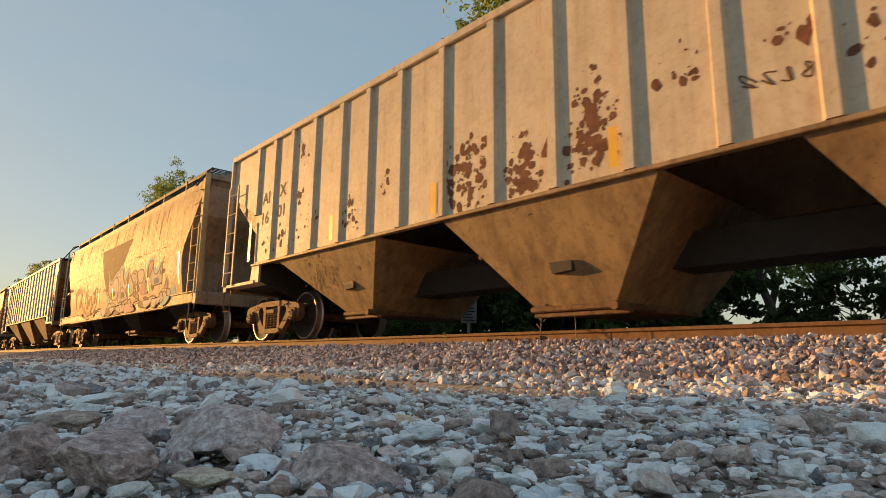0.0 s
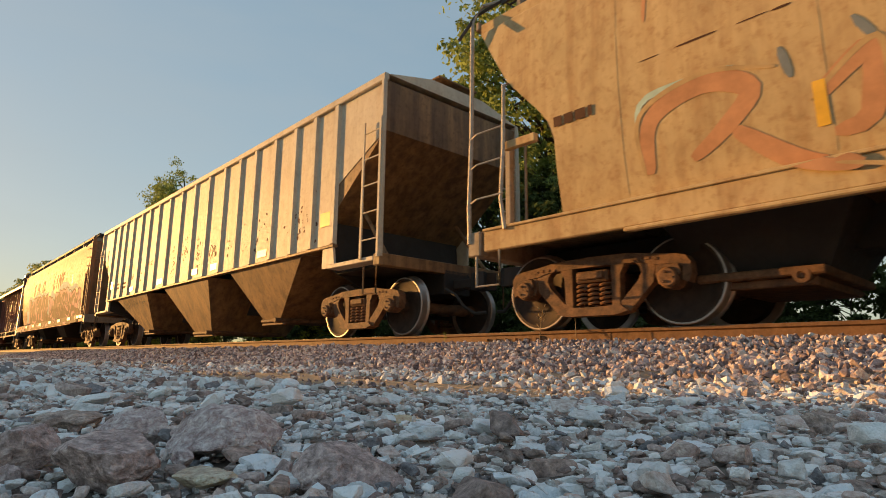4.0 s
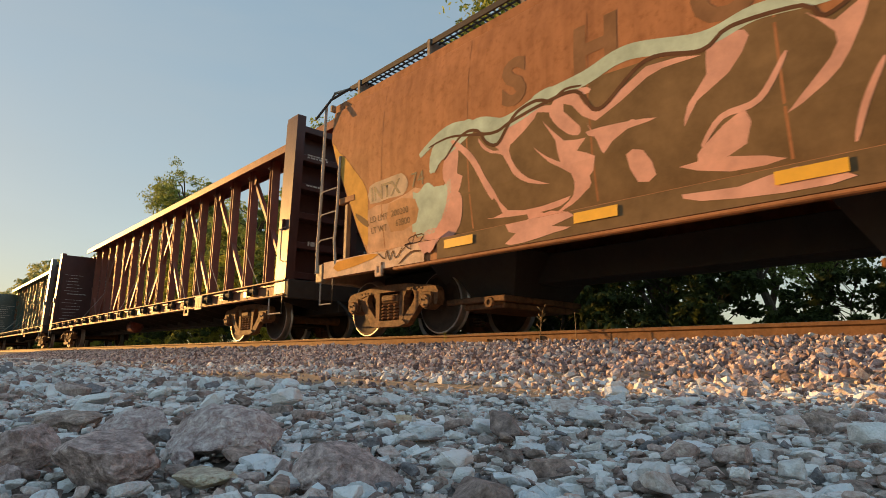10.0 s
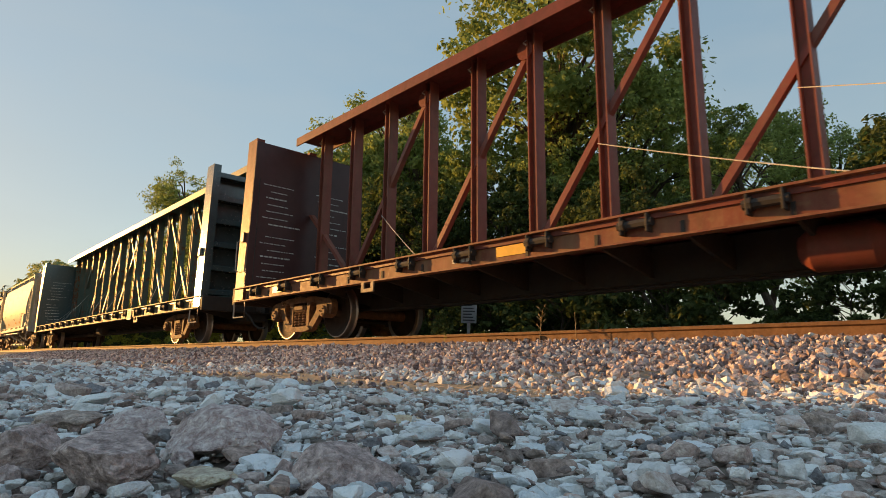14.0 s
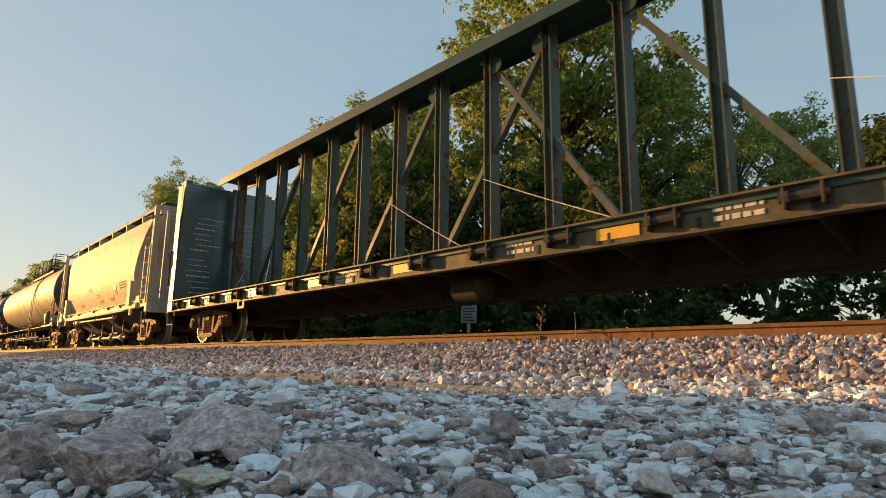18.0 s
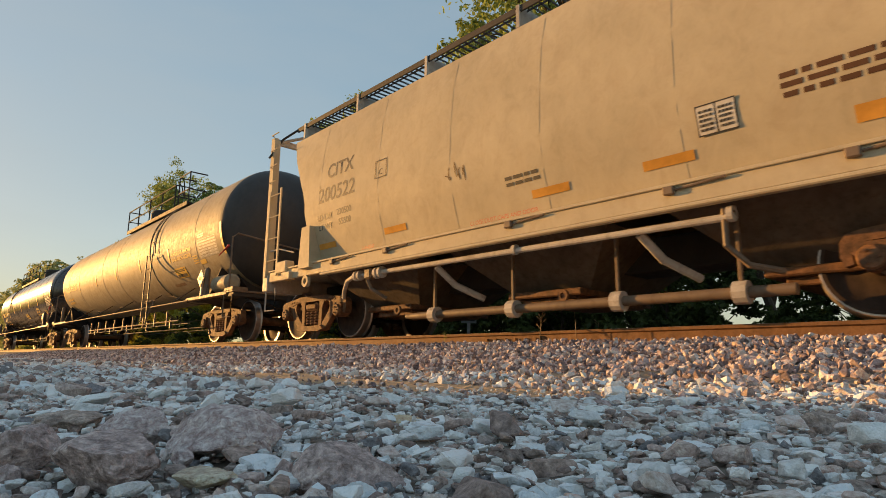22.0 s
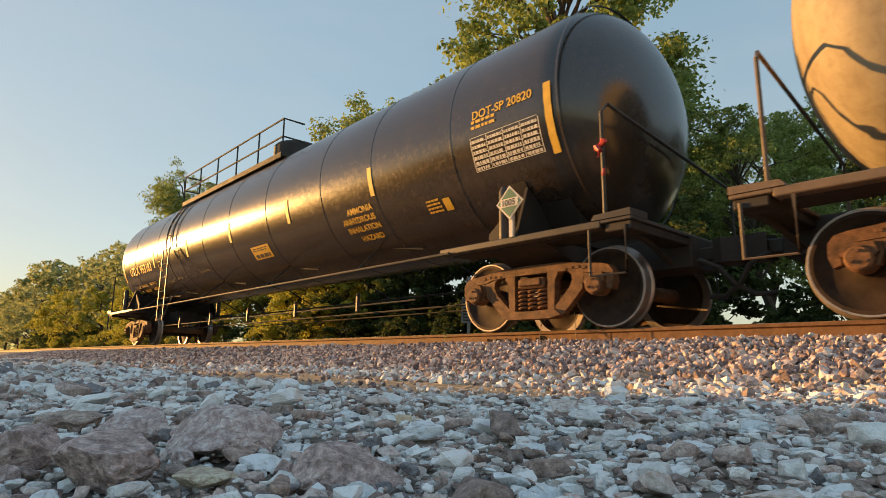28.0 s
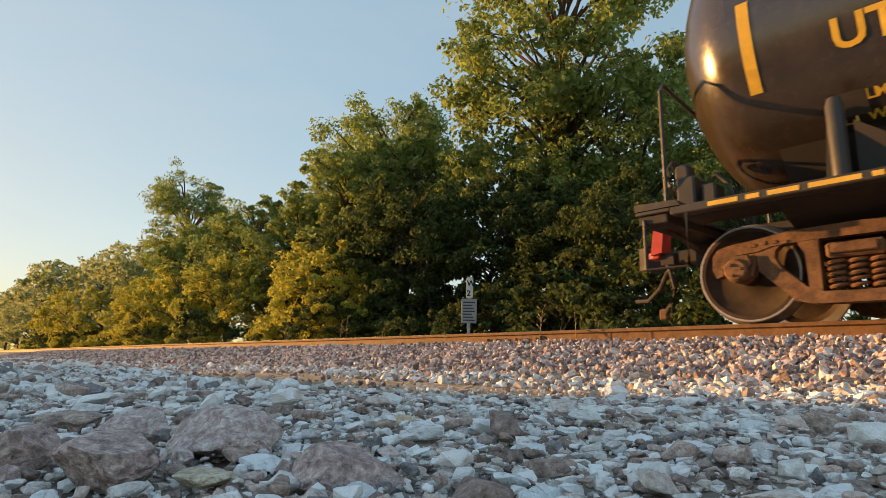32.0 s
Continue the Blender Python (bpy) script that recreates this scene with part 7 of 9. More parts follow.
# the washed-out rear corner
M_WASH = plain("graffiti_wash", (0.56, 0.36, 0.23), 0.75, 0, 0.3, 4, 0.06)
M_SILLW = plain("graffiti_sill_cream", (0.66, 0.48, 0.34), 0.75, 0, 0.3, 5, 0.06)
M_YELLOWG = plain("graffiti_yellow", (0.62, 0.36, 0.09), 0.75, 0, 0.2, 4, 0.06)
area(car4, [(-6.66, 1.85), (-6.14, 1.87), (-5.72, 1.93), (-5.40, 1.93), (-5.40, 1.22), (-6.72, 1.22)], g4, M_WASH, 0.002, label="pale washed-out paint field")
patch(car4, -7.72, -5.25, lambda x: 0.905, lambda x: 1.165, lambda z: -1.576, M_SILLW, 0.003, label="cream paint on the sill")
area(car4, [(-7.70, 3.20), (-7.47, 2.98), (-7.25, 2.82), (-6.99, 2.56), (-6.77, 2.34), (-6.66, 2.15), (-6.64, 1.96), (-6.69, 1.40), (-6.80, 1.38), (-7.03, 1.89), (-7.37, 2.56)], g4, M_YELLOWG, 0.005, label="amber overspray on the rear corner")
area(car4, [(-6.97, 1.87), (-6.66, 1.70), (-6.67, 1.60), (-6.90, 1.75)], g4, M_FADED, 0.007)
patch(car4, -5.58, -4.82, lambda x: 1.30 + 0.25 * max(0, x + 5.15), lambda x: 1.95 - 0.10 * (x + 5.5) + 0.06 * math.sin(14 * x), s2, M_TEAL, 0.006, label="pale green paint field")
stroke(car4, [(-5.16, 2.10), (-5.06, 2.36), (-4.8, 2.46), (-4.4, 2.58)], 0.24, g4, M_TEAL, 0.006)
stroke(car4, [(-5.18, 1.02), (-5.08, 1.25), (-4.84, 1.42), (-4.72, 1.75)], 0.30, g4, M_PINK, 0.013)
stroke(car4, [(-6.27, 1.15), (-6.10, 1.04), (-6.05, 1.15), (-5.98, 1.01), (-5.91, 1.13), (-5.84, 1.02), (-5.72, 1.14)], 0.022, g4, M_BROWNL, 0.010)
stroke(car4, [(-5.78, 1.01), (-5.60, 1.34), (-5.52, 1.10), (-5.76, 1.29), (-5.42, 1.31), (-5.74, 1.09)], 0.018, g4, M_BROWNL, 0.010)
stroke(car4, [(-5.77, 0.93), (-5.52, 1.06), (-5.30, 1.05)], 0.030, g4, M_BROWNL, 0.010)
area(car4, [(-6.58, 2.21), (-6.24, 2.24), (-5.89, 2.25), (-5.79, 2.23), (-5.70, 2.14), (-5.69, 2.03), (-5.80, 1.93), (-6.13, 1.94), (-6.58, 1.94)], g4, M_PANEL, 0.008, label="pale stencil panel")
area(car4, [(-6.12, 1.86), (-5.54, 1.82), (-5.55, 1.50), (-6.13, 1.45)], g4, M_NUMP, 0.008, label="tan number panel")
text_on(car4, "INTX", -6.56, lambda z: s2(z) - 0.002, 1.97, 0.30, M_LBLACK, 0.006)
text_on(car4, "74", -5.62, s2, 1.99, 0.29, M_LBLACK, 0.0)
for txt, x, z in (("LD LMT", -6.60, 1.65), ("200200", -6.08, 1.66), ("LT WT", -6.60, 1.49), ("62800", -6.00, 1.51)):
    text_on(car4, txt, x, lambda z2: s2(z2) - 0.002, z, 0.13, M_FADED, 0.0)
area(car4, [(-7.34, 1.135), (-6.40, 1.150), (-6.35, 1.08), (-7.30, 0.98)], g4, M_AMBER, 0.004, label="orange painted strip on the sill")
part("pulling_shackle", Shape().box(-6.31, -6.25, -1.60, -1.55, 0.82, 1.0, 0.01).box(-6.21, -6.15, -1.60, -1.55, 0.82, 1.0, 0.01).box(-6.31, -6.15, -1.60, -1.55, 0.80, 0.855, 0.01).box(-6.31, -6.15, -1.60, -1.55, 0.94, 1.0, 0.01), M_SILLW, car4, "cream-painted pulling shackle on the sill")
scribble(car4, 6.5, 1.0, 0.75, 0.18, lambda z: -1.585, M_LWHITE, 13, 0.02)
for x in (7.05, 7.55):
    mark(car4, x - 0.22, 1.03, 0.42, 0.10, lambda z: -1.582, M_ORANGE, 0.012)

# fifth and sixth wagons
car5 = centre_beam(-77.15, 10.93, 8.84, M_B5, M_BLACK, "empty oxide-red centre-beam flat wagon with end bulkheads", M_B5D, M_B5P, M_B5SHADE, front=11.2)
car6 = centre_beam(-101.2, 10.93, 8.84, M_B6, M_BLACK, "empty dark green centre-beam flat wagon with end bulkheads", M_B6D, M_B6P, M_B6S, rear=10.62, front=11.2)


def sill_side(z):
    return -1.373


M_HOLDER = plain("holder_tan", (0.42, 0.33, 0.22), 0.6, 0, 0.3, 12)
M_DARKCARD = plain("card_dark", (0.10, 0.07, 0.05), 0.6, 0, 0.5, 14)
M_ROPE = plain("tie_cable", (0.50, 0.46, 0.40), 0.6, 0, 0.2)
for car, seed in ((car5, 1), (car6, 2)):
    r = random.Random(seed)
    spots = (-9.1, -3.4, 0.6, 2.4, 6.23, 9.6) if seed == 1 else (-9.1, -5.86, -3.4, -1.0, 2.36, 7.38, 9.6)
    for x in spots:
        mark(car, x - 0.24, 0.85, 0.48, 0.12, sill_side, M_ORANGE, 0.006)
    for x in ((-4.4, 3.3, 8.1) if seed == 1 else (-4.4, 0.9, 3.3, 8.1)):
        bars(car, x, 0.84, 0.42, 0.17, 2, sill_side, M_LWHITE, seed * 20 + int(x), 0.006)
    # plates with a slot, hanging from the sill
    for x in (-6.15, 6.37):
        part("tie_plate", Shape().box(x - 0.16, x - 0.08, -1.46, -1.43, 0.64, 0.78, 0.006).box(x + 0.08, x + 0.16, -1.46, -1.43, 0.64, 0.78, 0.006).box(x - 0.16, x + 0.16, -1.46, -1.43, 0.62, 0.68, 0.006), M_FR8, car, "slotted steel plate under the sill")
    # card holder on the sill
    cx = 7.0 if seed == 1 else 5.60
    part("card_holder", Shape().box(cx, cx + 0.4, -1.49, -1.47, 0.72, 1.03, 0.006), M_HOLDER if seed == 1 else M_LWHITE, car, "pale framed route card holder")
    for k in range(3):
        part("card", Shape().box(cx + 0.03 + 0.12 * k, cx + 0.13 + 0.12 * k, -1.494, -1.490, 0.76, 0.99, 0.002), M_DARKCARD, car)
    # slack tie-down cables from the posts to the sill
    ties = ((10, 4.38, 2.43), (11, 4.2, 2.47), (12, 4.2, 2.43), (14, 3.75, 2.50), (6, 3.1, 2.44), (8, 3.4, 2.40), (2, 2.6, 2.3)) if seed == 1 else ((8, 3.1, 2.42), (6, 3.25, 2.46), (1, 2.1, 2.03), (2, 2.4, 2.2), (3, 2.0, 2.45), (12, 3.2, 2.4), (14, 3.0, 2.4))
    for i, reach, z0 in ties:
        x0 = (i - 8.5) * 1.167 - 0.08
        pts = [(x0 + reach * u, -0.12 - 1.28 * u, z0 - (z0 - 1.02) * u - 0.07 * u * (1 - u)) for u in np.linspace(0, 1, 7)]
        part("tie_cable", Shape().tube(pts, 0.0055, 5), M_ROPE, car, "pale tie-down cable")
    # slack dark cables with a few links of chain, hung from post to post
    for i, z0 in ((16, 2.62), (12, 2.60), (12, 2.22), (9, 2.5)) if seed == 1 else ((3, 2.60), (5, 2.5), (15, 2.6)):
        x0, x1 = (i - 8.5) * 1.167, (i - 7.5) * 1.167
        tie = part("slack_cable", Shape().tube([(x0 + (x1 - x0) * u, 0.12, z0 - 0.16 * u * (1 - u)) for u in np.linspace(0, 0.72, 6)], 0.009, 5), M_BLACK, car, "dark slack tie-down cable")
        for k in range(5):
            u = 0.72 + 0.056 * k
            x, z = x0 + (x1 - x0) * u, z0 - 0.16 * u * (1 - u)
            c, d = (0.0, 0.016) if k % 2 else (0.016, 0.0)
            part("chain_link", Shape().tube([(x - 0.005, 0.12 - c, z - d), (x + 0.03, 0.12 - c, z - d), (x + 0.07, 0.12, z), (x + 0.03, 0.12 + c, z + d), (x - 0.005, 0.12 + c, z + d), (x - 0.035, 0.12, z), (x - 0.005, 0.12 - c, z - d)], 0.006, 5), M_BLACK, tie)
    part("air_reservoir", Shape().disc([(0.001, -0.62), (0.12, -0.60), (0.20, -0.50), (0.20, -0.05), (0.12, 0.06), (0.001, 0.08)], 18, 0, -0.75, 0.62, 0), M_B5 if seed == 1 else M_BLACK, car, "round air reservoir under the deck", True)
    part("brake_pipe", Shape().tube([(-9, -0.5, 0.50), (-5, -0.45, 0.46), (5, -0.45, 0.46), (9, -0.5, 0.50)], 0.014, 6), M_BLACK, car)
    for m in (-1, 1):
        face = m * (10.78 if m > 0 else 10.33 if seed == 2 else 10.51)
        for row in range(15):
            z = 3.30 - 0.145 * row - (0.12 if row > 6 else 0)
            for side in (-1, 1):
                y = (-1.18 if side < 0 else 0.12) + r.uniform(0.0, 0.22)
                end = y + r.uniform(0.35, 0.75)
                big = 0.030 if row % 4 == 2 else 0.018
                while y < end:
                    w = r.uniform(0.03, 0.13)
                    part("stencil_bar", Shape().box(*sorted((face - 0.004 * m, face - 0.001 * m)), y, y + w, z, z + big, 0.0004), M_STENCIL, car)
                    y += w + 0.025
# stencils on the outer face of the red wagon's leading bulkhead
me = lettering("CAUTION", 0.11, 0.003)
for v in me.vertices:
    v.co = (11.104, -0.42 + v.co.x, 4.03 + v.co.y)
me.materials.append(M_STENCIL)
part("lettering", me, None, car5, "white stencilled warning word")
r = random.Random(8)
for y0, z0, w, n, big in ((-1.05, 3.50, 0.45, 2, 0.030), (-1.05, 2.93, 0.30, 1, 0.030), (0.30, 3.50, 0.75, 1, 0.085), (0.32, 2.92, 0.60, 3, 0.026), (0.30, 2.33, 0.45, 2, 0.026), (-0.95, 1.76, 0.16, 1, 0.085), (0.35, 1.75, 0.40, 2, 0.026)):
    for k in range(n):
        y = y0
        while y < y0 + w:
            d = r.uniform(0.03, 0.10)
            part("stencil_bar", Shape().box(11.101, 11.104, y, y + d, z0 + 0.045 * k, z0 + 0.045 * k + big, 0.0004), M_STENCIL, car5)
            y += d + 0.022
mark(car6, -10.60, 1.46, 0.20, 0.46, lambda z: -1.442, M_ORANGE, 0.006)
mark(car6, -10.05, 0.86, 0.42, 0.13, sill_side, M_ORANGE, 0.006)
text_on(car6, "NOKL", -8.62, sill_side, 0.85, 0.22, M_LWHITE, 0.006)
text_on(car6, "733899", -7.48, sill_side, 0.85, 0.22, M_LWHITE, 0.006)
text_on(car6, "LD LMT 224000", -2.76, sill_side, 0.925, 0.088, M_LWHITE, 0.003)
text_on(car6, "LT WT 62000", -2.76, sill_side, 0.83, 0.088, M_LWHITE, 0.003)
text_on(car5, "IH 11-5", 4.66, sill_side, 0.925, 0.09, M_LWHITE, 0.003)
text_on(car5, "75-0", 5.60, sill_side, 0.86, 0.10, M_LWHITE, 0.002)
text_on(car5, "IL 73-0", 4.66, sill_side, 0.825, 0.09, M_LWHITE, 0.003)

# seventh wagon
SEC7 = [(-1.36, 1.22), (-1.52, 1.75), (-1.57, 2.10), (-1.55, 2.7), (-1.50, 3.2), (-1.42, 3.55), (-1.40, 3.66), (-1.25, 3.74), (-0.8, 3.95), (0, 4.05)]
END7 = [(1.05, 1.55), (1.85, 1.52), (2.4, 1.42), (3.6, 0.73), (4.3, 0.70)]
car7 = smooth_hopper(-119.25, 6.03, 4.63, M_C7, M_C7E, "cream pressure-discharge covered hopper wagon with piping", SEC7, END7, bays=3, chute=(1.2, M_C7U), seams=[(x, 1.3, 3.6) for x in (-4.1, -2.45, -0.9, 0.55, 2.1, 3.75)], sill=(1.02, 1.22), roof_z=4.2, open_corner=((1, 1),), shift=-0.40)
roof_walk(car7, 5.65, 4.02, M_WALKD, 1.20, M_C7E)
s7 = side_of(SEC7)
text_on(car7, "CITX", -3.90, s7, 2.60, 0.34, M_LBLACK, 0.004)
text_on(car7, "200522", -4.12, s7, 2.20, 0.36, M_LBLACK, 0.004)
for txt, x, z in (("LD LMT", -4.14, 1.90), ("230500", -3.56, 1.92), ("LT WT", -4.12, 1.74), ("55500", -3.52, 1.76)):
    text_on(car7, txt, x, s7, z, 0.14, M_LBLACK, 0.001)
frame_box(car7, -2.52, 2.28, 0.28, 0.28, 0.015, s7, M_LBLACK)
text_on(car7, "C", -2.43, s7, 2.33, 0.13, M_LBLACK)
for x in (-3.95, -2.15, 0.6, 1.95):
    mark(car7, x - 0.25, 1.44, 0.50, 0.09, s7, M_AMBER, 0.008)
mark(car7, 3.42, 1.42, 0.76, 0.13, s7, M_AMBER, 0.008)
wheel = part("brake_housing", Shape().box(6.0, 6.14, -0.42, -0.06, 1.98, 2.38, 0.03), M_BLACK, car7, "dark hand brake housing")
part("brake_wheel", Shape().tube([(6.20, -0.24 + 0.28 * math.cos(0.3927 * k), 2.18 + 0.28 * math.sin(0.3927 * k)) for k in range(17)], 0.018, 6), M_BLACK, wheel, "", True)
text_on(car7, "CLOSE DUST CAPS AND DOOR", -0.6, lambda z: -1.48, 1.27, 0.075, M_LRED, 0.0)
text_on(car7, "DANGER", -2.9, lambda z: -1.48, 1.27, 0.075, M_LRED, 0.0)
for k in range(2):
    mark(car7, 2.28 + 0.17 * k, 1.62, 0.155, 0.25, s7, M_LWHITE, 0.010, "stencil_panel", "small white stencil panel")
    frame_box(car7, 2.27 + 0.17 * k, 1.61, 0.175, 0.27, 0.012, s7, M_LBLACK, 0.012)
    bars(car7, 2.295 + 0.17 * k, 1.64, 0.12, 0.2, 5, s7, M_LBLACK, 71 + k, 0.014)
bars(car7, 2.95, 1.72, 0.75, 0.24, 3, s7, M_BROWNL, 75)
bars(car7, 0.0, 1.62, 0.5, 0.14, 2, s7, M_LBLACK, 72)
scribble(car7, -1.0, 1.85, 0.5, 0.3, s7, M_FADED, 14, 0.012)
part("air_pipe", Shape().tube([(-3.75, -1.22, 0.62), (-3.62, -1.30, 0.72), (-3.40, -1.40, 0.84), (-3.15, -1.45, 0.89), (-2.6, -1.46, 0.89), (2.5, -1.46, 0.86)], 0.034, 10), M_C7E, car7, "cream-painted air pipe", True)
for x, rr in ((-3.05, 0.075), (-2.95, 0.075), (-2.52, 0.085), (-2.42, 0.085), (0.10, 0.06), (2.48, 0.07)):
    part("pipe_flange", Shape().disc([(0.03, x - 0.025), (rr, x - 0.025), (rr, x + 0.025), (0.03, x + 0.025)], 14, 0, -1.46, 0.885, 0), M_C7E, car7)
part("valve", Shape().box(-2.80, -2.62, -1.52, -1.40, 0.80, 0.98, 0.03).tube([(-2.71, -1.46, 0.98), (-2.71, -1.46, 1.10)], 0.02, 6).tube([(-2.71, -1.50, 0.80), (-2.66, -1.46, 0.66), (-2.5, -1.3, 0.52)], 0.03, 7), M_FR8, car7, "dark pipe valve")
part("pipe_drop", Shape().tube([(2.42, -1.46, 0.95), (2.42, -1.46, 0.62), (2.55, -1.35, 0.45), (2.75, -1.15, 0.40)], 0.03, 8), M_FR8, car7, "", True)
part("product_pipe", Shape().tube([(-2.20, -1.15, 0.25), (-2.05, -1.15, 0.25), (-1.7, -1.15, 0.25), (2.83, -1.15, 0.25)], [0.035, 0.046, 0.052, 0.052], 12), M_FR8, car7, "stained lower discharge pipe", True)
for x in (-1.6, -0.2, 1.2, 2.4):
    part("pipe_clamp", Shape().disc([(0.05, x - 0.06), (0.105, x - 0.06), (0.105, x + 0.06), (0.05, x + 0.06)], 12, 0, -1.15, 0.25, 0), M_C7E, car7)
    part("pipe_hanger", Shape().box(x - 0.018, x + 0.018, -1.17, -1.13, 0.28, 0.95, 0.005), M_FR8, car7)
for x in (-1.3, 1.6):
    part("transfer_pipe", Shape().tube([(x, -1.40, 0.85), (x + 0.1, -1.15, 0.62), (x + 0.3, -0.8, 0.45)], 0.045, 8), M_C7E, car7, "", True)
for x in (-3.6, -2.2, 0.1, 2.0, 3.4):
    part("lever", Shape().tube([(x, -1.56, 1.16), (x + 0.5, -1.58, 1.19)], 0.012, 6).box(x - 0.05, x + 0.05, -1.60, -1.55, 1.12, 1.20, 0.01), M_FR8, car7)
for m in (-1, 1):
    part("corner_plate", Shape().prism([(m * 4.22, 1.14), (m * 4.58, 1.14), (m * 4.52, 1.85), (m * 4.26, 1.85)], 1, -1.63, -1.36), M_C7, car7, "upright corner gusset plate")
    part("end_frame_post", Shape().box(*sorted((m * 6.02, m * 5.91)), -1.56, -1.46, 1.10, 3.9, 0.012), M_C7, car7)
    part("end_grab_iron", Shape().tube([(m * 5.0, -1.50, 1.5), (m * 5.5, -1.52, 1.62), (m * 5.9, -1.52, 1.62)], 0.014, 6), M_C7E, car7, "", True)
    part("tool_box", Shape().box(*sorted((m * 5.08, m * 5.45)), -1.60, -1.42, 1.14, 1.36, 0.02), M_C7, car7, "small cream box on the end sill")
    part("jacking_pad", Shape().box(*sorted((m * 4.9, m * 5.2)), -1.62, -1.48, 1.0, 1.14, 0.01), M_C7, car7)
    part("tow_ring", Shape().disc([(0.05, -1.56), (0.10, -1.56), (0.10, -1.50), (0.05, -1.50), (0.05, -1.56)], 14, m * 4.45, 0, 0.93), M_C7, car7)

# eighth and ninth wagons
R_T, Z_T = 1.48, 2.68
sT = tank_side(R_T, Z_T)
BEND = (R_T, Z_T)
car8 = tank_wagon(-136.2, 9.5, 7.84, M_T8, M_FR8, "dusty tan ammonia tank wagon with yellow lettering", seams=(-7.1, -5.4, -1.8, 0.04, 3.45, 6.9), tank_half=9.22, head=M_T8SHADE)
car9 = tank_wagon(-156.0, 9.4, 7.8, M_T9, M_FR9, "glossy black ammonia tank wagon with yellow lettering", seams=(-7.1, -5.05, -3.44, -1.8, -0.25, 1.5, 3.55, 5.04, 6.82, 8.55), braces=(-6.2, -4.9, -1.9, 1.33, 4.44), tail=0.15)
tank_fittings(car8, M_FR8, M_WALKD, (3.62, 4.08), (-1.3, 4.6), R_T, Z_T, -0.1, True)
tank_fittings(car9, M_FR9, M_WALKD, (-4.14, -3.68), (-4.9, 1.0), R_T, Z_T, -0.1)
text_on(car8, "ANHYDROUS AMMONIA", 5.14, 0, 2.25, 0.128, M_YELLOW, 0.003, BEND)
text_on(car8, "INHALATION HAZARD", 5.12, 0, 2.11, 0.132, M_YELLOW, 0.003, BEND)
for car, x, z in ((car8, 5.05, 1.70), (car9, 0.50, 1.67)):
    mark(car, x, z, 0.77, 0.24, sT, M_YELLOW, 0.008, "warning_sign", "yellow rectangular warning sign")
    bars(car, x + 0.05, z + 0.02, 0.64, 0.07, 1, sT, M_LBLACK, 5, 0.013, 0.9)
    bars(car, x + 0.05, z + 0.14, 0.64, 0.07, 2, sT, M_LBLACK, 6, 0.013)
for car, x in ((car8, 7.04), (car9, 7.18)):
    for k in range(7):
        mark(car, x, 2.00 + 0.068 * k, 1.07, 0.008, sT, M_LWHITE, 0.008, "table_rule", "white painted table line")
    for k in range(5):
        mark(car, x + 0.27 * k, 2.00, 0.012, 0.40, sT, M_LWHITE, 0.008, "table_rule", "white painted table line")
    for k in range(4):
        bars(car, x + 0.02 + 0.27 * k, 2.0, 0.23, 0.39, 6, sT, M_LWHITE, 40 + k, 0.008)
text_on(car9, "DOT-SP 20820", 7.24, 0, 2.64, 0.155, M_YELLOW, 0.003, BEND)
bars(car9, 7.22, 2.50, 0.4, 0.14, 2, sT, M_YELLOW, 50, 0.008)
bars(car8, 7.05, 2.46, 0.4, 0.10, 2, sT, M_YELLOW, 51, 0.008)
for txt, x, z in (("AMMONIA", 4.20, 1.955), ("ANHYDROUS", 3.99, 1.825), ("INHALATION", 4.03, 1.70), ("HAZARD", 4.25, 1.57)):
    text_on(car9, txt, x, 0, z, 0.145, M_YELLOW, 0.003, BEND)
bars(car9, 6.06, 1.68, 0.28, 0.18, 4, sT, M_YELLOW, 52, 0.008)
mark(car9, 6.40, 1.68, 0.14, 0.15, sT, M_YELLOW, 0.008, "hazard_square", "small yellow hazard square")
for x, z, h in ((8.42, 1.95, 0.80), (5.0, 2.12, 0.43), (2.36, 2.12, 0.43), (-0.25, 2.12, 0.42), (-2.85, 2.12, 0.42), (-5.42, 2.12, 0.42), (-8.32, 1.94, 0.78)):
    mark(car9, x - 0.05, z, 0.10, h, sT, M_YELLOW, 0.009)
for x in (8.45, 4.96, 2.40, -0.18, -2.78, -5.4, -8.25):
    mark(car8, x - 0.05, 2.12 if abs(x) < 8 else 1.95, 0.10, 0.36 if abs(x) < 8 else 0.7, sT, M_YELLOW, 0.009)
text_on(car9, "UTLX", -7.72, 0, 2.08, 0.345, M_YELLOW, 0.008, BEND)
text_on(car9, "953183", -6.73, 0, 2.08, 0.345, M_YELLOW, 0.008, BEND)
for txt, x, z in (("LD LMT", -7.78, 1.71), ("164400 LB", -7.24, 1.72), ("74 600 KG", -6.46, 1.73), ("LT WT", -7.78, 1.58), ("98600 LB", -7.18, 1.59), ("44 700 KG", -6.42, 1.60)):
    text_on(car9, txt, x, 0, z, 0.125, M_YELLOW, 0.003, BEND)
frame_box(car9, -5.12, 1.98, 0.22, 0.27, 0.018, sT, M_YELLOW)
text_on(car9, "C", -5.06, 0, 2.0, 0.14, M_YELLOW, 0.002, BEND)
text_on(car8, "UTLX 951030", -7.80, 0, 2.24, 0.34, M_YELLOW, 0.005, BEND)
bars(car8, -7.8, 1.75, 0.9, 0.26, 2, sT, M_YELLOW, 53, 0.008)
bars(car8, 6.55, 1.9, 0.30, 0.22, 4, sT, M_YELLOW, 54, 0.008)
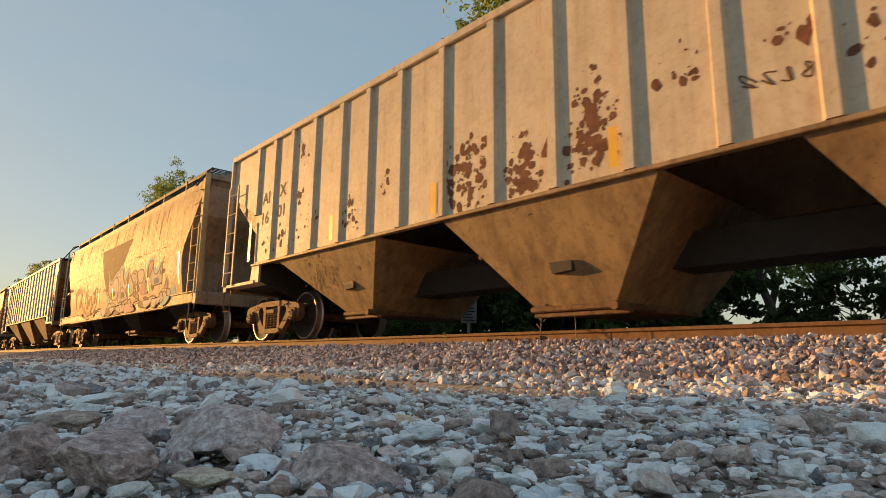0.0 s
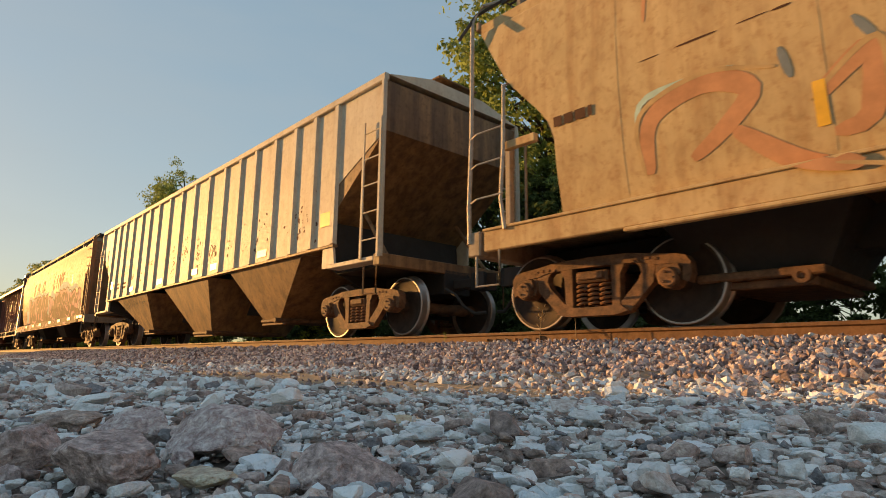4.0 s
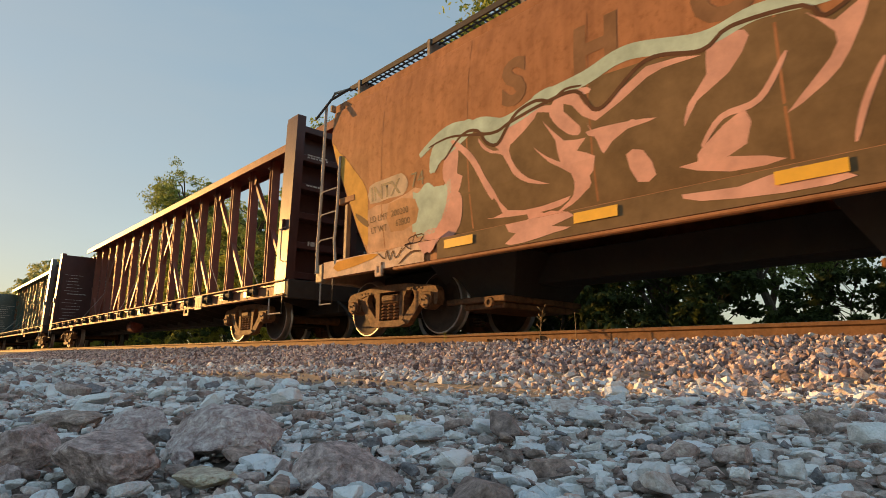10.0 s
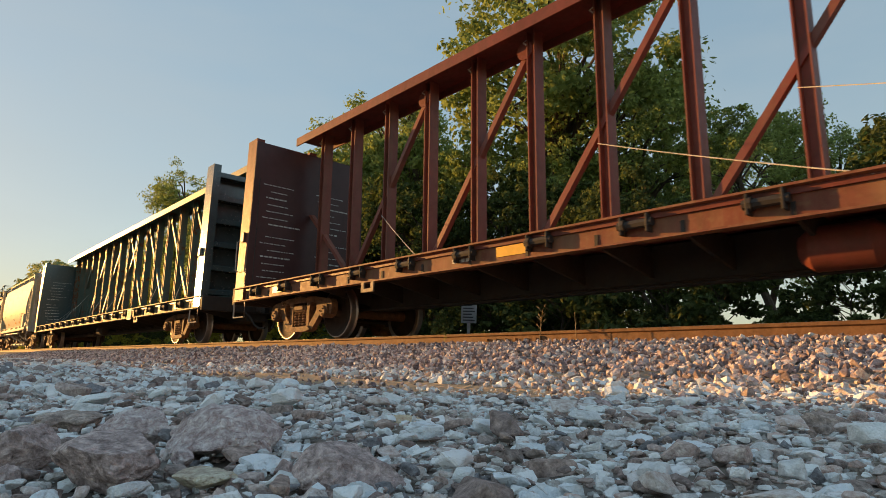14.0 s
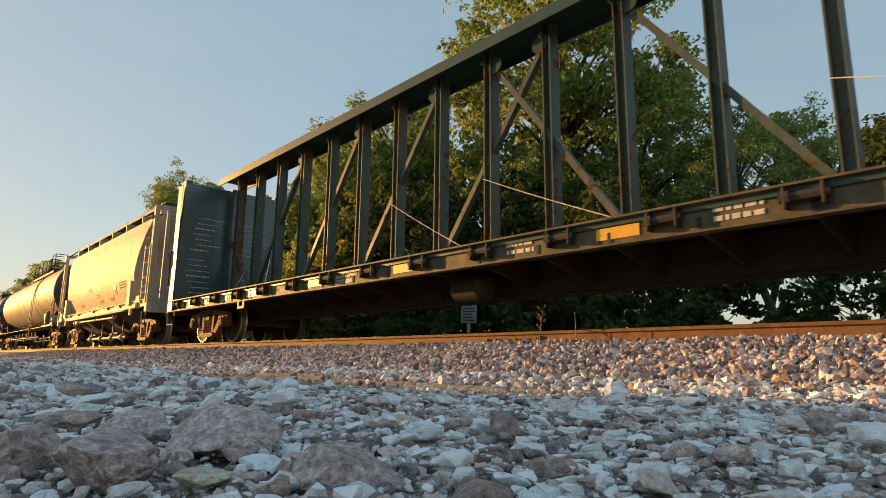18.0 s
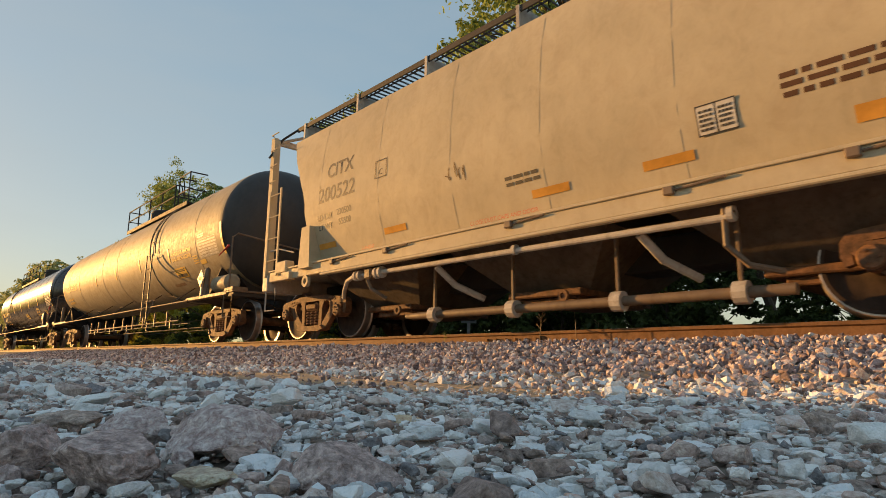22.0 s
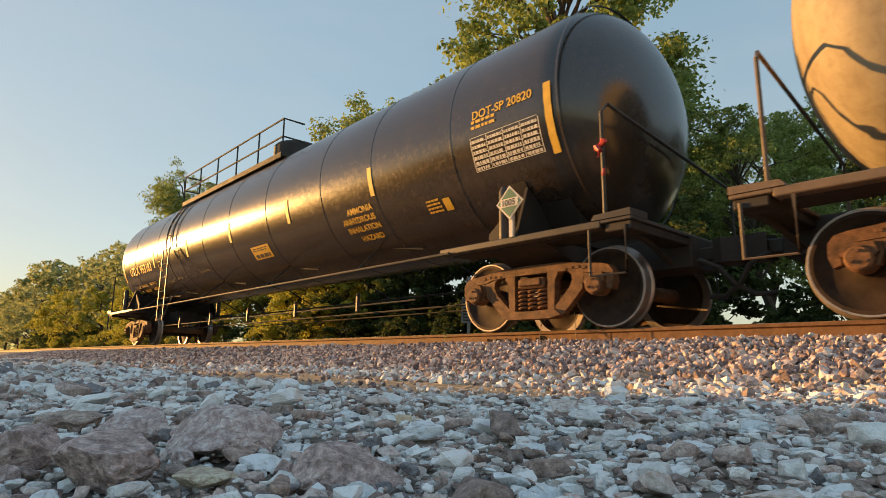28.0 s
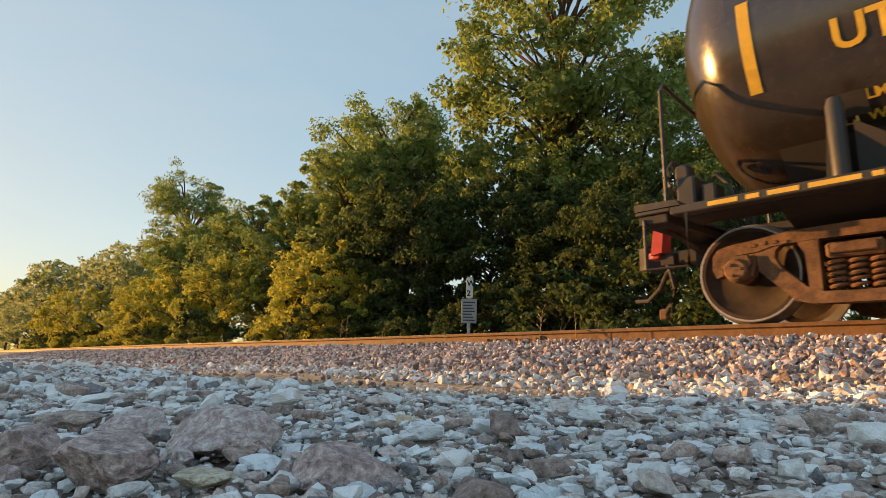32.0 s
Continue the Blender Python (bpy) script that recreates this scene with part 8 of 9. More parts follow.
for car, seed in ((car8, 3), (car9, 4)):
    placard(car, 7.76 if car is car8 else 7.92, 1.42, M_LWHITE, M_GREENP, M_LBLACK, "1005")
    if car is car8:
        part("strap", Shape().tube([(9.10, -1.51, 2.02), (9.02, -1.53, 1.96), (8.90, -1.55, 1.90), (8.80, -1.54, 1.885), (8.70, -1.55, 1.84)], [0.030, 0.022, 0.016, 0.020, 0.012], 6), M_REDTAG, car, "red plastic ribbon tied to the handrail")
    else:
        part("strap", Shape().tube([(9.12, -1.50, 1.86), (9.05, -1.51, 1.80), (9.10, -1.53, 1.74), (9.07, -1.52, 1.68)], [0.03, 0.035, 0.03, 0.015], 6).tube([(9.02, -1.48, 1.78), (9.16, -1.52, 1.84)], 0.026, 6).tube([(9.13, -1.51, 1.55), (9.12, -1.52, 1.48)], 0.016, 6), M_REDTAG, car, "red plastic strap knotted on the handrail")
    for k in (-1, 1):
        z = 0.52
        part("brake_line", Shape().tube([(-5.5, k * 0.9, z), (5.5, k * 0.9, z)], 0.012, 6), M_FR9, car)
    part("brake_rod", Shape().tube([(-6.0, -0.3, 0.46), (6.0, -0.3, 0.46)], 0.016, 6), M_BLACK, car)
    for i in range(5):
        x = -4.4 + 2.1 * i
        part("hanger", Shape().box(x - 0.025, x + 0.025, -0.93, -0.87, 0.42, 0.72, 0.006), M_FR9, car)
part("conduit", Shape().tube([(-2.6, -1.50, 0.52), (6.4, -1.50, 0.52)], 0.018, 6), M_FR8, car8, "thin steel conduit")
for i in range(9):
    x = -2.3 + 0.98 * i
    part("conduit_post", Shape().box(x - 0.025, x + 0.025, -1.52, -1.48, 0.42, 0.78, 0.005), M_FR8, car8)
part("air_cylinder", Shape().disc([(0.001, 7.9), (0.13, 7.91), (0.19, 7.98), (0.19, 8.72), (0.13, 8.79), (0.001, 8.8)], 20, 0, -1.22, 1.28, 0), M_T8, car8, "small horizontal air cylinder on the walkway", True)
part("cylinder_stand", Shape().prism([(7.85, 1.03), (8.0, 1.03), (7.9, 1.50), (7.85, 1.50)], 1, -1.45, -1.42), M_FR8, car8)
# bare strips and a small panel low on the tan tank
M_BARE = plain("primer_strip", (0.27, 0.175, 0.105), 0.7, 0, 0.3, 6, 0.1)
mark(car8, 5.80, 1.43, 1.05, 0.075, sT, M_BARE, 0.008, "primer_strip", "bare brown strip on the tank")
mark(car8, 4.42, 1.54, 0.76, 0.065, sT, M_BARE, 0.008, "primer_strip", "bare brown strip on the tank")
mark(car8, 6.92, 1.87, 0.34, 0.10, sT, M_YELLOW, 0.008, "notice_panel", "small faded yellow notice")
# brake gear and end-of-train device on the last platform
gear = part("brake_stand", Shape().box(-9.16, -8.98, -1.15, -0.85, 1.05, 1.40, 0.02).box(-9.20, -9.06, -1.08, -0.92, 1.40, 1.55, 0.02).box(-8.94, -8.80, -1.12, -0.90, 1.05, 1.30, 0.02), M_FR9, car9, "black hand brake gear box")
part("brake_wheel", Shape().tube([(-9.22 + 0.001 * k, -1.0 + 0.19 * math.cos(0.5236 * k), 1.42 + 0.19 * math.sin(0.5236 * k)) for k in range(13)], 0.016, 6), M_FR9, gear, "", True)
for k in range(3):
    part("wheel_spoke", Shape().tube([(-9.21, -1.0, 1.42), (-9.21, -1.0 + 0.18 * math.cos(2.094 * k), 1.42 + 0.18 * math.sin(2.094 * k))], 0.010, 5), M_FR9, gear)
part("brake_chain", Shape().tube([(-8.87, -1.05, 1.30), (-8.80, -1.08, 1.38), (-8.72, -1.06, 1.28), (-8.66, -1.04, 1.10)], 0.022, 6), M_FR9, gear, "", True)
eot = part("end_device", Shape().prism([(-9.80, 0.80), (-9.67, 0.82), (-9.63, 1.16), (-9.74, 1.17)], 1, -0.50, -0.30).box(-9.84, -9.72, -0.47, -0.33, 0.76, 0.84, 0.01), M_REDTAG, car9, "red end-of-train device on the coupler")
part("device_panel", Shape().box(-9.83, -9.78, -0.47, -0.36, 0.77, 0.83, 0.004), M_LWHITE, eot, "pale reflector on the device")
part("device_clamp", Shape().box(-9.72, -9.56, -0.44, -0.34, 0.68, 0.82, 0.012), M_BLACK, eot)
part("device_hose", Shape().tube([(-9.70, -0.40, 0.80), (-9.62, -0.42, 0.62), (-9.58, -0.42, 0.42), (-9.66, -0.40, 0.24), (-9.74, -0.36, 0.14)], 0.026, 8), M_BLACK, eot, "black rubber air hose", True)
part("hose_coupling", Shape().box(-9.79, -9.70, -0.40, -0.32, 0.10, 0.22, 0.015), M_TRUCK, eot)

# worn yellow notice along the last walkway's edge, and pads above the stanchions
bars(car9, -8.72, 0.965, 1.25, 0.05, 1, lambda z: -1.52, M_YELLOW, 57, 0.004, 0.8)
for car, mat in ((car8, M_T8), (car9, M_FR9)):
    for x in (-7.86, 7.56):
        mark(car, x, 1.62, 0.28, 0.16, sT, mat, 0.012, "tank_pad", "small reinforcing pad on the tank")

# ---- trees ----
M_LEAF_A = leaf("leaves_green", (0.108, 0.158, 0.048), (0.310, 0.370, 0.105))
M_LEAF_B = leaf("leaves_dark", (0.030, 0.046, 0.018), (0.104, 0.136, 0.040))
# distance haze is put into the far wood's lighter leaf colour
M_LEAF_F = leaf("leaves_hazed", (0.20, 0.23, 0.10), (0.42, 0.44, 0.19))
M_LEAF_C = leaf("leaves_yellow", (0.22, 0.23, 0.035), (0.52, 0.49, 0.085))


def leaf_mesh(name, centres, per, size, mat, seed):
    """Leaves on the skin of many clumps, each leaf turned outwards and upwards: centres as (x, y, z, radius)."""
    rng = np.random.default_rng(seed)
    c = np.array(centres)
    # every clump breaks up into smaller tufts of uneven size
    tufts = 7
    d = rng.normal(size=(len(c) * tufts, 3))
    d /= np.linalg.norm(d, axis=1, keepdims=True)
    big = np.repeat(c, tufts, 0)
    r2 = big[:, 3] * rng.uniform(0.28, 0.58, len(big))
    q = big[:, :3] + d * (big[:, 3] * rng.uniform(0.35, 0.95, len(big)))[:, None] * np.array([1, 1, 0.72])
    idx = np.repeat(np.arange(len(q)), max(4, per // tufts))
    d = rng.normal(size=(len(idx), 3)) + np.array([0, 0, 0.35])
    d /= np.linalg.norm(d, axis=1, keepdims=True)
    p = q[idx] + d * (r2[idx] * rng.uniform(0.35, 1.1, len(idx)) ** 0.5)[:, None] * np.array([1, 1, 0.7])
    nrm = d + 0.55 * rng.normal(size=d.shape) + np.array([0, 0, 0.35])
    nrm /= np.linalg.norm(nrm, axis=1, keepdims=True)
    u = np.cross(nrm, rng.normal(size=d.shape))
    u /= np.linalg.norm(u, axis=1, keepdims=True)
    w = np.cross(nrm, u)
    s = (size * rng.uniform(0.7, 1.5, len(idx)))[:, None]
    v = np.stack([p - u * s, p + w * s * 0.55 - nrm * s * 0.12, p + u * s, p - w * s * 0.55 - nrm * s * 0.12], 1).astype(np.float32)
    n = len(idx)
    me = bpy.data.meshes.new(name)
    me.vertices.add(n * 4)
    me.vertices.foreach_set("co", v.reshape(-1))
    me.loops.add(n * 4)
    me.loops.foreach_set("vertex_index", np.arange(n * 4, dtype=np.int32))
    me.polygons.add(n)
    me.polygons.foreach_set("loop_start", np.arange(0, n * 4, 4, dtype=np.int32))
    me.update(calc_edges=True)
    me.materials.append(mat)
    return me


def tree(name, height, spread, seed, mat, clumps=70, per=190, size=0.10, base=0.25, label="", category="tree", bare=0.0):
    """A tapered, bent trunk with limbs and a crown of leaf clumps at their ends."""
    rng = np.random.default_rng(seed)
    ob = tagged(new(name), label, category, "trees along the track")
    pts, p = [], Vector((0, 0, -0.3))
    for i in range(7):
        pts.append(p.copy())
        p += Vector((rng.normal(0, 0.035), rng.normal(0, 0.035), 0.14)) * height * 0.9
    r0 = 0.016 * height
    part("trunk", Shape().tube(pts, [r0 * (1 - 0.13 * i) for i in range(7)], 9), M_BARK, ob, "", True)
    limbs, centres = Shape(), []
    for i in range(clumps):
        f = base + (1 - base) * rng.uniform(0, 1) ** 0.85
        k = min(5.99, f * 6)
        a = pts[int(k)].lerp(pts[int(k) + 1], k - int(k))
        ang = rng.uniform(0, 6.283)
        prof = math.sin(math.pi * min(1, max(0.06, (f - base * 0.6) / (1.06 - base * 0.6)))) ** 0.6
        reach = spread * prof * rng.uniform(0.25, 1.0) ** 0.5
        e = a + Vector((math.cos(ang) * reach, math.sin(ang) * reach, height * rng.uniform(0.02, 0.14)))
        if i % 2 == 0:
            limbs.tube([a - Vector((0, 0, 0.04 * height)), a.lerp(e, 0.5) + Vector((0, 0, 0.02 * height)), e], [r0 * 0.38 * (1.1 - f * 0.6), r0 * 0.2, 0.012], 5, False)
        if rng.uniform() > bare:
            centres.append((*e, spread * rng.uniform(0.12, 0.28)))
    tagged(part("branching", limbs, M_BARK, ob), kind="stuff")
    part("crown", leaf_mesh("crown", centres, per, size, mat, seed + 50), None, ob, "crown of many small leaves")
    return ob


def plant(proto, spots):
    """Copies of a tree: x, y, scale, turn."""
    for x, y, s, turn in spots:
        c = copy_thing(proto, pose(x, y, ground_z(x, y), 0, 0, turn))
        c.scale = (s, s, s)


def first(proto, x, y, turn=0):
    proto.matrix_basis = pose(x, y, ground_z(x, y), 0, 0, turn)


tall = tree("tree", 17.0, 4.4, 11, M_LEAF_A, 150, 215, 0.088, 0.30, "tall broad-leaved tree with a full green crown beside the track")
first(tall, -14.4, 13.2)
tall.scale = (1.24, 1.24, 1.24)
lush = tree("tree", 12.0, 3.3, 16, M_LEAF_A, 95, 215, 0.088, 0.16, "green broad-leaved tree beside the track")
first(lush, -24.5, 10.0)
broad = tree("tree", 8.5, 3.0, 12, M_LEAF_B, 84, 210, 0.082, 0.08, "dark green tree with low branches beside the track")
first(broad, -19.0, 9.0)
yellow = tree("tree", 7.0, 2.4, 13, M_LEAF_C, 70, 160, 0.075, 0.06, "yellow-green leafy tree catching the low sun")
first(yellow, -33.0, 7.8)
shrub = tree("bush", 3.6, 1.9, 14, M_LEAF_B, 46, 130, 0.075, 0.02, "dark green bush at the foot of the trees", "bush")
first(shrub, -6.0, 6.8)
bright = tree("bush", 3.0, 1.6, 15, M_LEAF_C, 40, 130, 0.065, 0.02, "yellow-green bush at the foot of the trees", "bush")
first(bright, -24.0, 6.8)
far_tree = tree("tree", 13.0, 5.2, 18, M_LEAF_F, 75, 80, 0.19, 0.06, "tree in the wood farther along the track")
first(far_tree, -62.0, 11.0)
rng = random.Random(5)
plant(tall, [(-27.8, 13.2, 1.06, 100), (-11.2, 15.0, 0.82, 260), (-36.0, 15.0, 0.72, 20), (-50.5, 13.0, 1.02, 300), (-6.4, 14.0, 0.56, 200), (-9.4, 22.0, 0.70, 10), (-7.0, 21.5, 0.62, 75)])
plant(lush, [(-50.5, 12.8, 1.05, 90), (-24.5, 12.0, 1.08, 45), (-21.8, 12.2, 1.05, 200), (-20.8, 10.8, 1.0, 80), (-28.5, 9.6, 0.84, 150), (-34.0, 10.2, 0.95, 220), (-30.5, 11.5, 0.92, 30), (-38.5, 10.5, 0.92, 110), (-43.0, 10.5, 0.95, 250), (-12.5, 20.0, 0.9, 70), (-1.5, 21.0, 0.75, 190), (3.0, 20.0, 0.8, 300), (-16.5, 11.0, 0.80, 20), (-46.5, 10.0, 0.95, 160), (-13.0, 11.5, 0.72, 330)])
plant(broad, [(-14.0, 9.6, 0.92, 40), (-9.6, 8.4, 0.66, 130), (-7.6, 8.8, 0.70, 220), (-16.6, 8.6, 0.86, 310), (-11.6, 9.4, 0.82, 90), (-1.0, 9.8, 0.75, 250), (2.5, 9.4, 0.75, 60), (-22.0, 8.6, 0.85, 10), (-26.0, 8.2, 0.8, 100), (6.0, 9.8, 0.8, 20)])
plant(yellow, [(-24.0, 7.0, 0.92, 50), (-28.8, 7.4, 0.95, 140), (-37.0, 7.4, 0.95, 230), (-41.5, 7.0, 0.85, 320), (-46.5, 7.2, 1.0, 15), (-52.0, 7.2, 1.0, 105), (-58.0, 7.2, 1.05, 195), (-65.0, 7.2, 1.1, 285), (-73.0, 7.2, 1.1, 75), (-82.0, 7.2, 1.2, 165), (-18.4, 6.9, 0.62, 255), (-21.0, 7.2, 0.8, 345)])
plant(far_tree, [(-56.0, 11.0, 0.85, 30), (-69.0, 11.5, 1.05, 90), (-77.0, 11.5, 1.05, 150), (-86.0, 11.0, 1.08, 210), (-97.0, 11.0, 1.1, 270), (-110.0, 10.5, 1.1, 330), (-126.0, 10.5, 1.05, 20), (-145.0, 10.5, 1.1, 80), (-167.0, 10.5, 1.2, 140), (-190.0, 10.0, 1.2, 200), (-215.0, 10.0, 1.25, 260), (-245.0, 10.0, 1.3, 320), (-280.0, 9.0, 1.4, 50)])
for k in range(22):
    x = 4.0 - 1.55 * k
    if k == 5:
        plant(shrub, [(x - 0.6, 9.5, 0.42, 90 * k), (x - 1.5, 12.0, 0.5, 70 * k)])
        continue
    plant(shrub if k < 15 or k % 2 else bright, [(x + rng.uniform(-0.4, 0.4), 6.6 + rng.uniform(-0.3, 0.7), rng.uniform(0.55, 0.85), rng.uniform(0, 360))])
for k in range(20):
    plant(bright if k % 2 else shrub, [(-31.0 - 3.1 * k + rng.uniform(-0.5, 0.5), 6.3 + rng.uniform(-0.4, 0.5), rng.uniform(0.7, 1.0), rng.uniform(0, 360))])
# an unseen hedge added behind the camera to shade the gravel
hedge = tree("bush", 5.6, 3.0, 19, M_LEAF_B, 64, 49, 0.42, 0.02, "unseen dark hedge added to shade the gravel", "bush")
first(hedge, -110.0, -12.5)
for k in range(37):
    # lower for a stretch, so that sunlight reaches the bare soil strip
    s = 0.63 if k < 28 else 0.48 if k < 31 else 0.60 if k < 32 else 0.76
    plant(hedge, [(-107.0 + 2.6 * k, -12.5 + rng.uniform(-0.4, 0.4), s * rng.uniform(0.95, 1.05), rng.uniform(0, 360))])
    if k > 20:
        plant(hedge, [(-107.4 + 2.6 * k, -13.9, s + 0.02, 97.0 * k), (-106.2 + 2.6 * k, -13.2, s - 0.04, 61.0 * k)])

# ---- track-side sign and weeds ----
M_SIGNPOST = plain("grey_post", (0.42, 0.42, 0.40), 0.6, 0.0, 0.2)
M_PLATE = plain("sign_grey", (0.30, 0.31, 0.31), 0.55, 0.0, 0.15)
M_WHITE = plain("sign_white", (0.62, 0.62, 0.58), 0.6, 0.0, 0.12)
M_INK = plain("sign_ink", (0.03, 0.03, 0.03), 0.6)
sign = tagged(new("track_sign"), "grey steel track-side sign on a thin post", "sign")
sign.matrix_basis = pose(-9.17, 3.4, ground_z(0, 3.4), 0, 1.5, 38)
part("post", Shape().box(-0.035, 0.035, -0.02, 0.02, -0.3, 1.92, 0.004), M_SIGNPOST, sign)
part("plate", Shape().box(-0.17, 0.17, -0.035, -0.024, 0.90, 1.43, 0.004), M_PLATE, sign, "grey lower plate with worn print")
for k in range(7):
    part("print_bar", Shape().box(-0.13, 0.13 - 0.03 * (k % 3), -0.038, -0.036, 0.95 + 0.065 * k, 0.975 + 0.065 * k, 0.0005), M_INK, sign)
part("marker", Shape().box(-0.075, 0.075, -0.035, -0.024, 1.45, 1.90, 0.004), M_WHITE, sign, "narrow white marker plate")
for ch, z in (("W", 1.72), ("2", 1.50)):
    me = lettering(ch, 0.17, 0.006)
    for v in me.vertices:
        v.co = (v.co.x - 0.06, -0.038, z + v.co.y)
    me.materials.append(M_INK)
    part("character", me, None, sign, "black character")

M_WEED = plain("weed_green", (0.24, 0.26, 0.03), 0.6, 0, 0.3, 30)
M_STRAW = plain("dry_stalk", (0.34, 0.24, 0.12), 0.8, 0, 0.3, 30)


def weed(x, y, h, leaves, mat, label, seed, heads=0):
    r = random.Random(seed)
    ob = tagged(new("weed"), label, "weed", "weeds in the ballast")
    ob.matrix_basis = pose(x, y, ground_z(x, y) - 0.01)
    lean = r.uniform(-0.1, 0.1)
    pts = [(lean * h * u * u, 0.05 * h * u, h * u) for u in (0, 0.3, 0.6, 1.0)]
    part("stalk", Shape().tube(pts, [0.005, 0.0045, 0.004, 0.002], 5), mat, ob)
    for k in range(leaves):
        u = r.uniform(0.15, 0.95)
        a, l = r.uniform(0, 6.28), r.uniform(0.035, 0.07)
        p = Vector((lean * h * u * u, 0.05 * h * u, h * u))
        d = Vector((math.cos(a), math.sin(a), r.uniform(0.2, 0.9))).normalized()
        w = d.cross(Vector((0, 0, 1))).normalized() * l * 0.22
        q = [p, p + d * l * 0.5 + w, p + d * l, p + d * l * 0.5 - w]
        part("leaf", Shape().add(q + [v - Vector((0, 0, 0.002)) for v in q], [(0, 1, 2, 3), (7, 6, 5, 4), (0, 4, 5, 1), (1, 5, 6, 2), (2, 6, 7, 3), (3, 7, 4, 0)]), mat, ob)
    for k in range(heads):
        u = r.uniform(0.45, 1.0)
        a = r.uniform(0, 6.28)
        p = Vector((lean * h * u * u, 0.05 * h * u, h * u))
        e = p + Vector((math.cos(a) * 0.05, math.sin(a) * 0.05, 0.05))
        part("seed_head", Shape().tube([p, p.lerp(e, 0.6), e, e + (e - p) * 0.35], [0.0015, 0.002, 0.009, 0.003], 5), mat, ob)


weed(-5.86, -0.35, 0.22, 14, M_WEED, "small bright green weed beside the rail", 1)
weed(-4.30, -0.30, 0.42, 3, M_STRAW, "dry brown weed with seed heads beside the rail", 2, 9)
weed(-3.80, -0.30, 0.37, 0, M_STRAW, "thin dry stalk beside the rail", 3)
weed(-4.94, 1.95, 0.42, 6, M_STRAW, "dry brown weed between the rails", 4, 5)
weed(-12.0, 2.1, 0.85, 4, M_STRAW, "tall dry weed beyond the far rail", 5, 8)
weed(-12.4, 2.2, 0.80, 4, M_STRAW, "tall dry weed beyond the far rail", 6, 8)
weed(-15.2, 2.2, 0.70, 6, M_STRAW, "tall dry weed beyond the far rail", 7, 4)
weed(-36.0, -0.5, 0.70, 20, M_WEED, "green weed beside the rail", 8)
weed(-0.72, -0.32, 0.16, 2, M_STRAW, "thin dry stalk beside the rail", 9)

# ---- rocks in the foreground ----
ACROSS = 47.4      # the rocks are described along this heading


def boulder(x, y, half, h, seed, mat, label, taper=0.22, lean=0.0, boxy=0.80, deep=0.8):
    """A weathered rock: a lump cut by planes, narrower at the top, its crest pushed aside by lean, with a rough skin."""
    rng = np.random.default_rng(seed)
    bm = bmesh.new()
    bmesh.ops.create_icosphere(bm, subdivisions=6 if half > 0.04 else 5, radius=1.0)
    v = np.array([p.co[:] for p in bm.verts])
    faces = [[p.index for p in f.verts] for f in bm.faces]
    bm.free()
    v = np.sign(v) * np.abs(v) ** boxy
    for _ in range(13):
        n = rng.normal(size=3) * np.array([1, 1, 0.9])
        n /= np.linalg.norm(n)
        over = v @ n - rng.uniform(0.58, 0.92)
        v -= np.outer(np.maximum(over, 0), n) * 0.95
    rough = np.array([0.075 * noise.noise((p[0] * 2.2 + seed, p[1] * 2.2, p[2] * 2.2)) + 0.045 * noise.noise((p[0] * 5.5, p[1] * 5.5 + seed, p[2] * 5.5)) + 0.022 * noise.noise((p[0] * 14, p[1] * 14, p[2] * 14 + seed)) + 0.010 * noise.noise((p[0] * 33, p[1] * 33 + seed, p[2] * 33)) for p in v])
    v *= (1 + rough)[:, None]
    v *= np.array([half / np.abs(v[:, 0]).max(), deep * half / np.abs(v[:, 1]).max(), h * 1.12 / np.ptp(v[:, 2])])
    v[:, 2] -= v[:, 2].min()
    t = v[:, 2] / v[:, 2].max()
    v[:, :2] *= (1 + 0.35 * taper - taper * 1.6 * t)[:, None]
    v[:, 0] += lean * half * t
    v[:, 2] -= 0.10 * h
    me = bpy.data.meshes.new("rock")
    me.from_pydata(v.tolist(), [], faces)
    me.polygons.foreach_set("use_smooth", [True] * len(me.polygons))
    me.set_sharp_from_angle(angle=radians(28))
    me.materials.append(mat)
    ob = tagged(new("rock", me), label, "rock", "rocks in the gravel")
    ob.matrix_basis = pose(x, y, -0.484, 0, 0, ACROSS)


pink, pale, brown, ochre = "pinkish granite rock lying in the gravel", "pale grey limestone lying in the gravel", "dark brown rock lying in the gravel", "flat ochre stone lying in the gravel"
grey = "flat grey-brown rock lying in the gravel"
ROCKS = [(-0.712, -5.605, 0.068, 0.052, M_ROCK, pink), (-0.83, -5.445, 0.108, 0.068, M_ROCK, pink), (-0.985, -5.50, 0.070, 0.056, M_ROCK, pink), (-0.522, -5.420, 0.066, 0.047, M_ROCK, pink)]
ROCKS += [(-0.84, -5.665, 0.050, 0.052, M_ROCK, pink), (-1.22, -5.55, 0.068, 0.036, M_BROWN, grey), (-1.57, -5.03, 0.028, 0.040, M_PALE, pale), (-1.62, -4.95, 0.030, 0.059, M_PALE, pale)]
ROCKS += [(-0.63, -5.53, 0.032, 0.017, M_OCHRE, ochre), (-0.68, -5.45, 0.032, 0.019, M_STONE, pale), (-0.76, -5.51, 0.018, 0.020, M_ROCK, pink), (-0.62, -5.45, 0.012, 0.021, M_ROCK, pink), (-0.77, -5.68, 0.015, 0.020, M_ROCK, pink)]
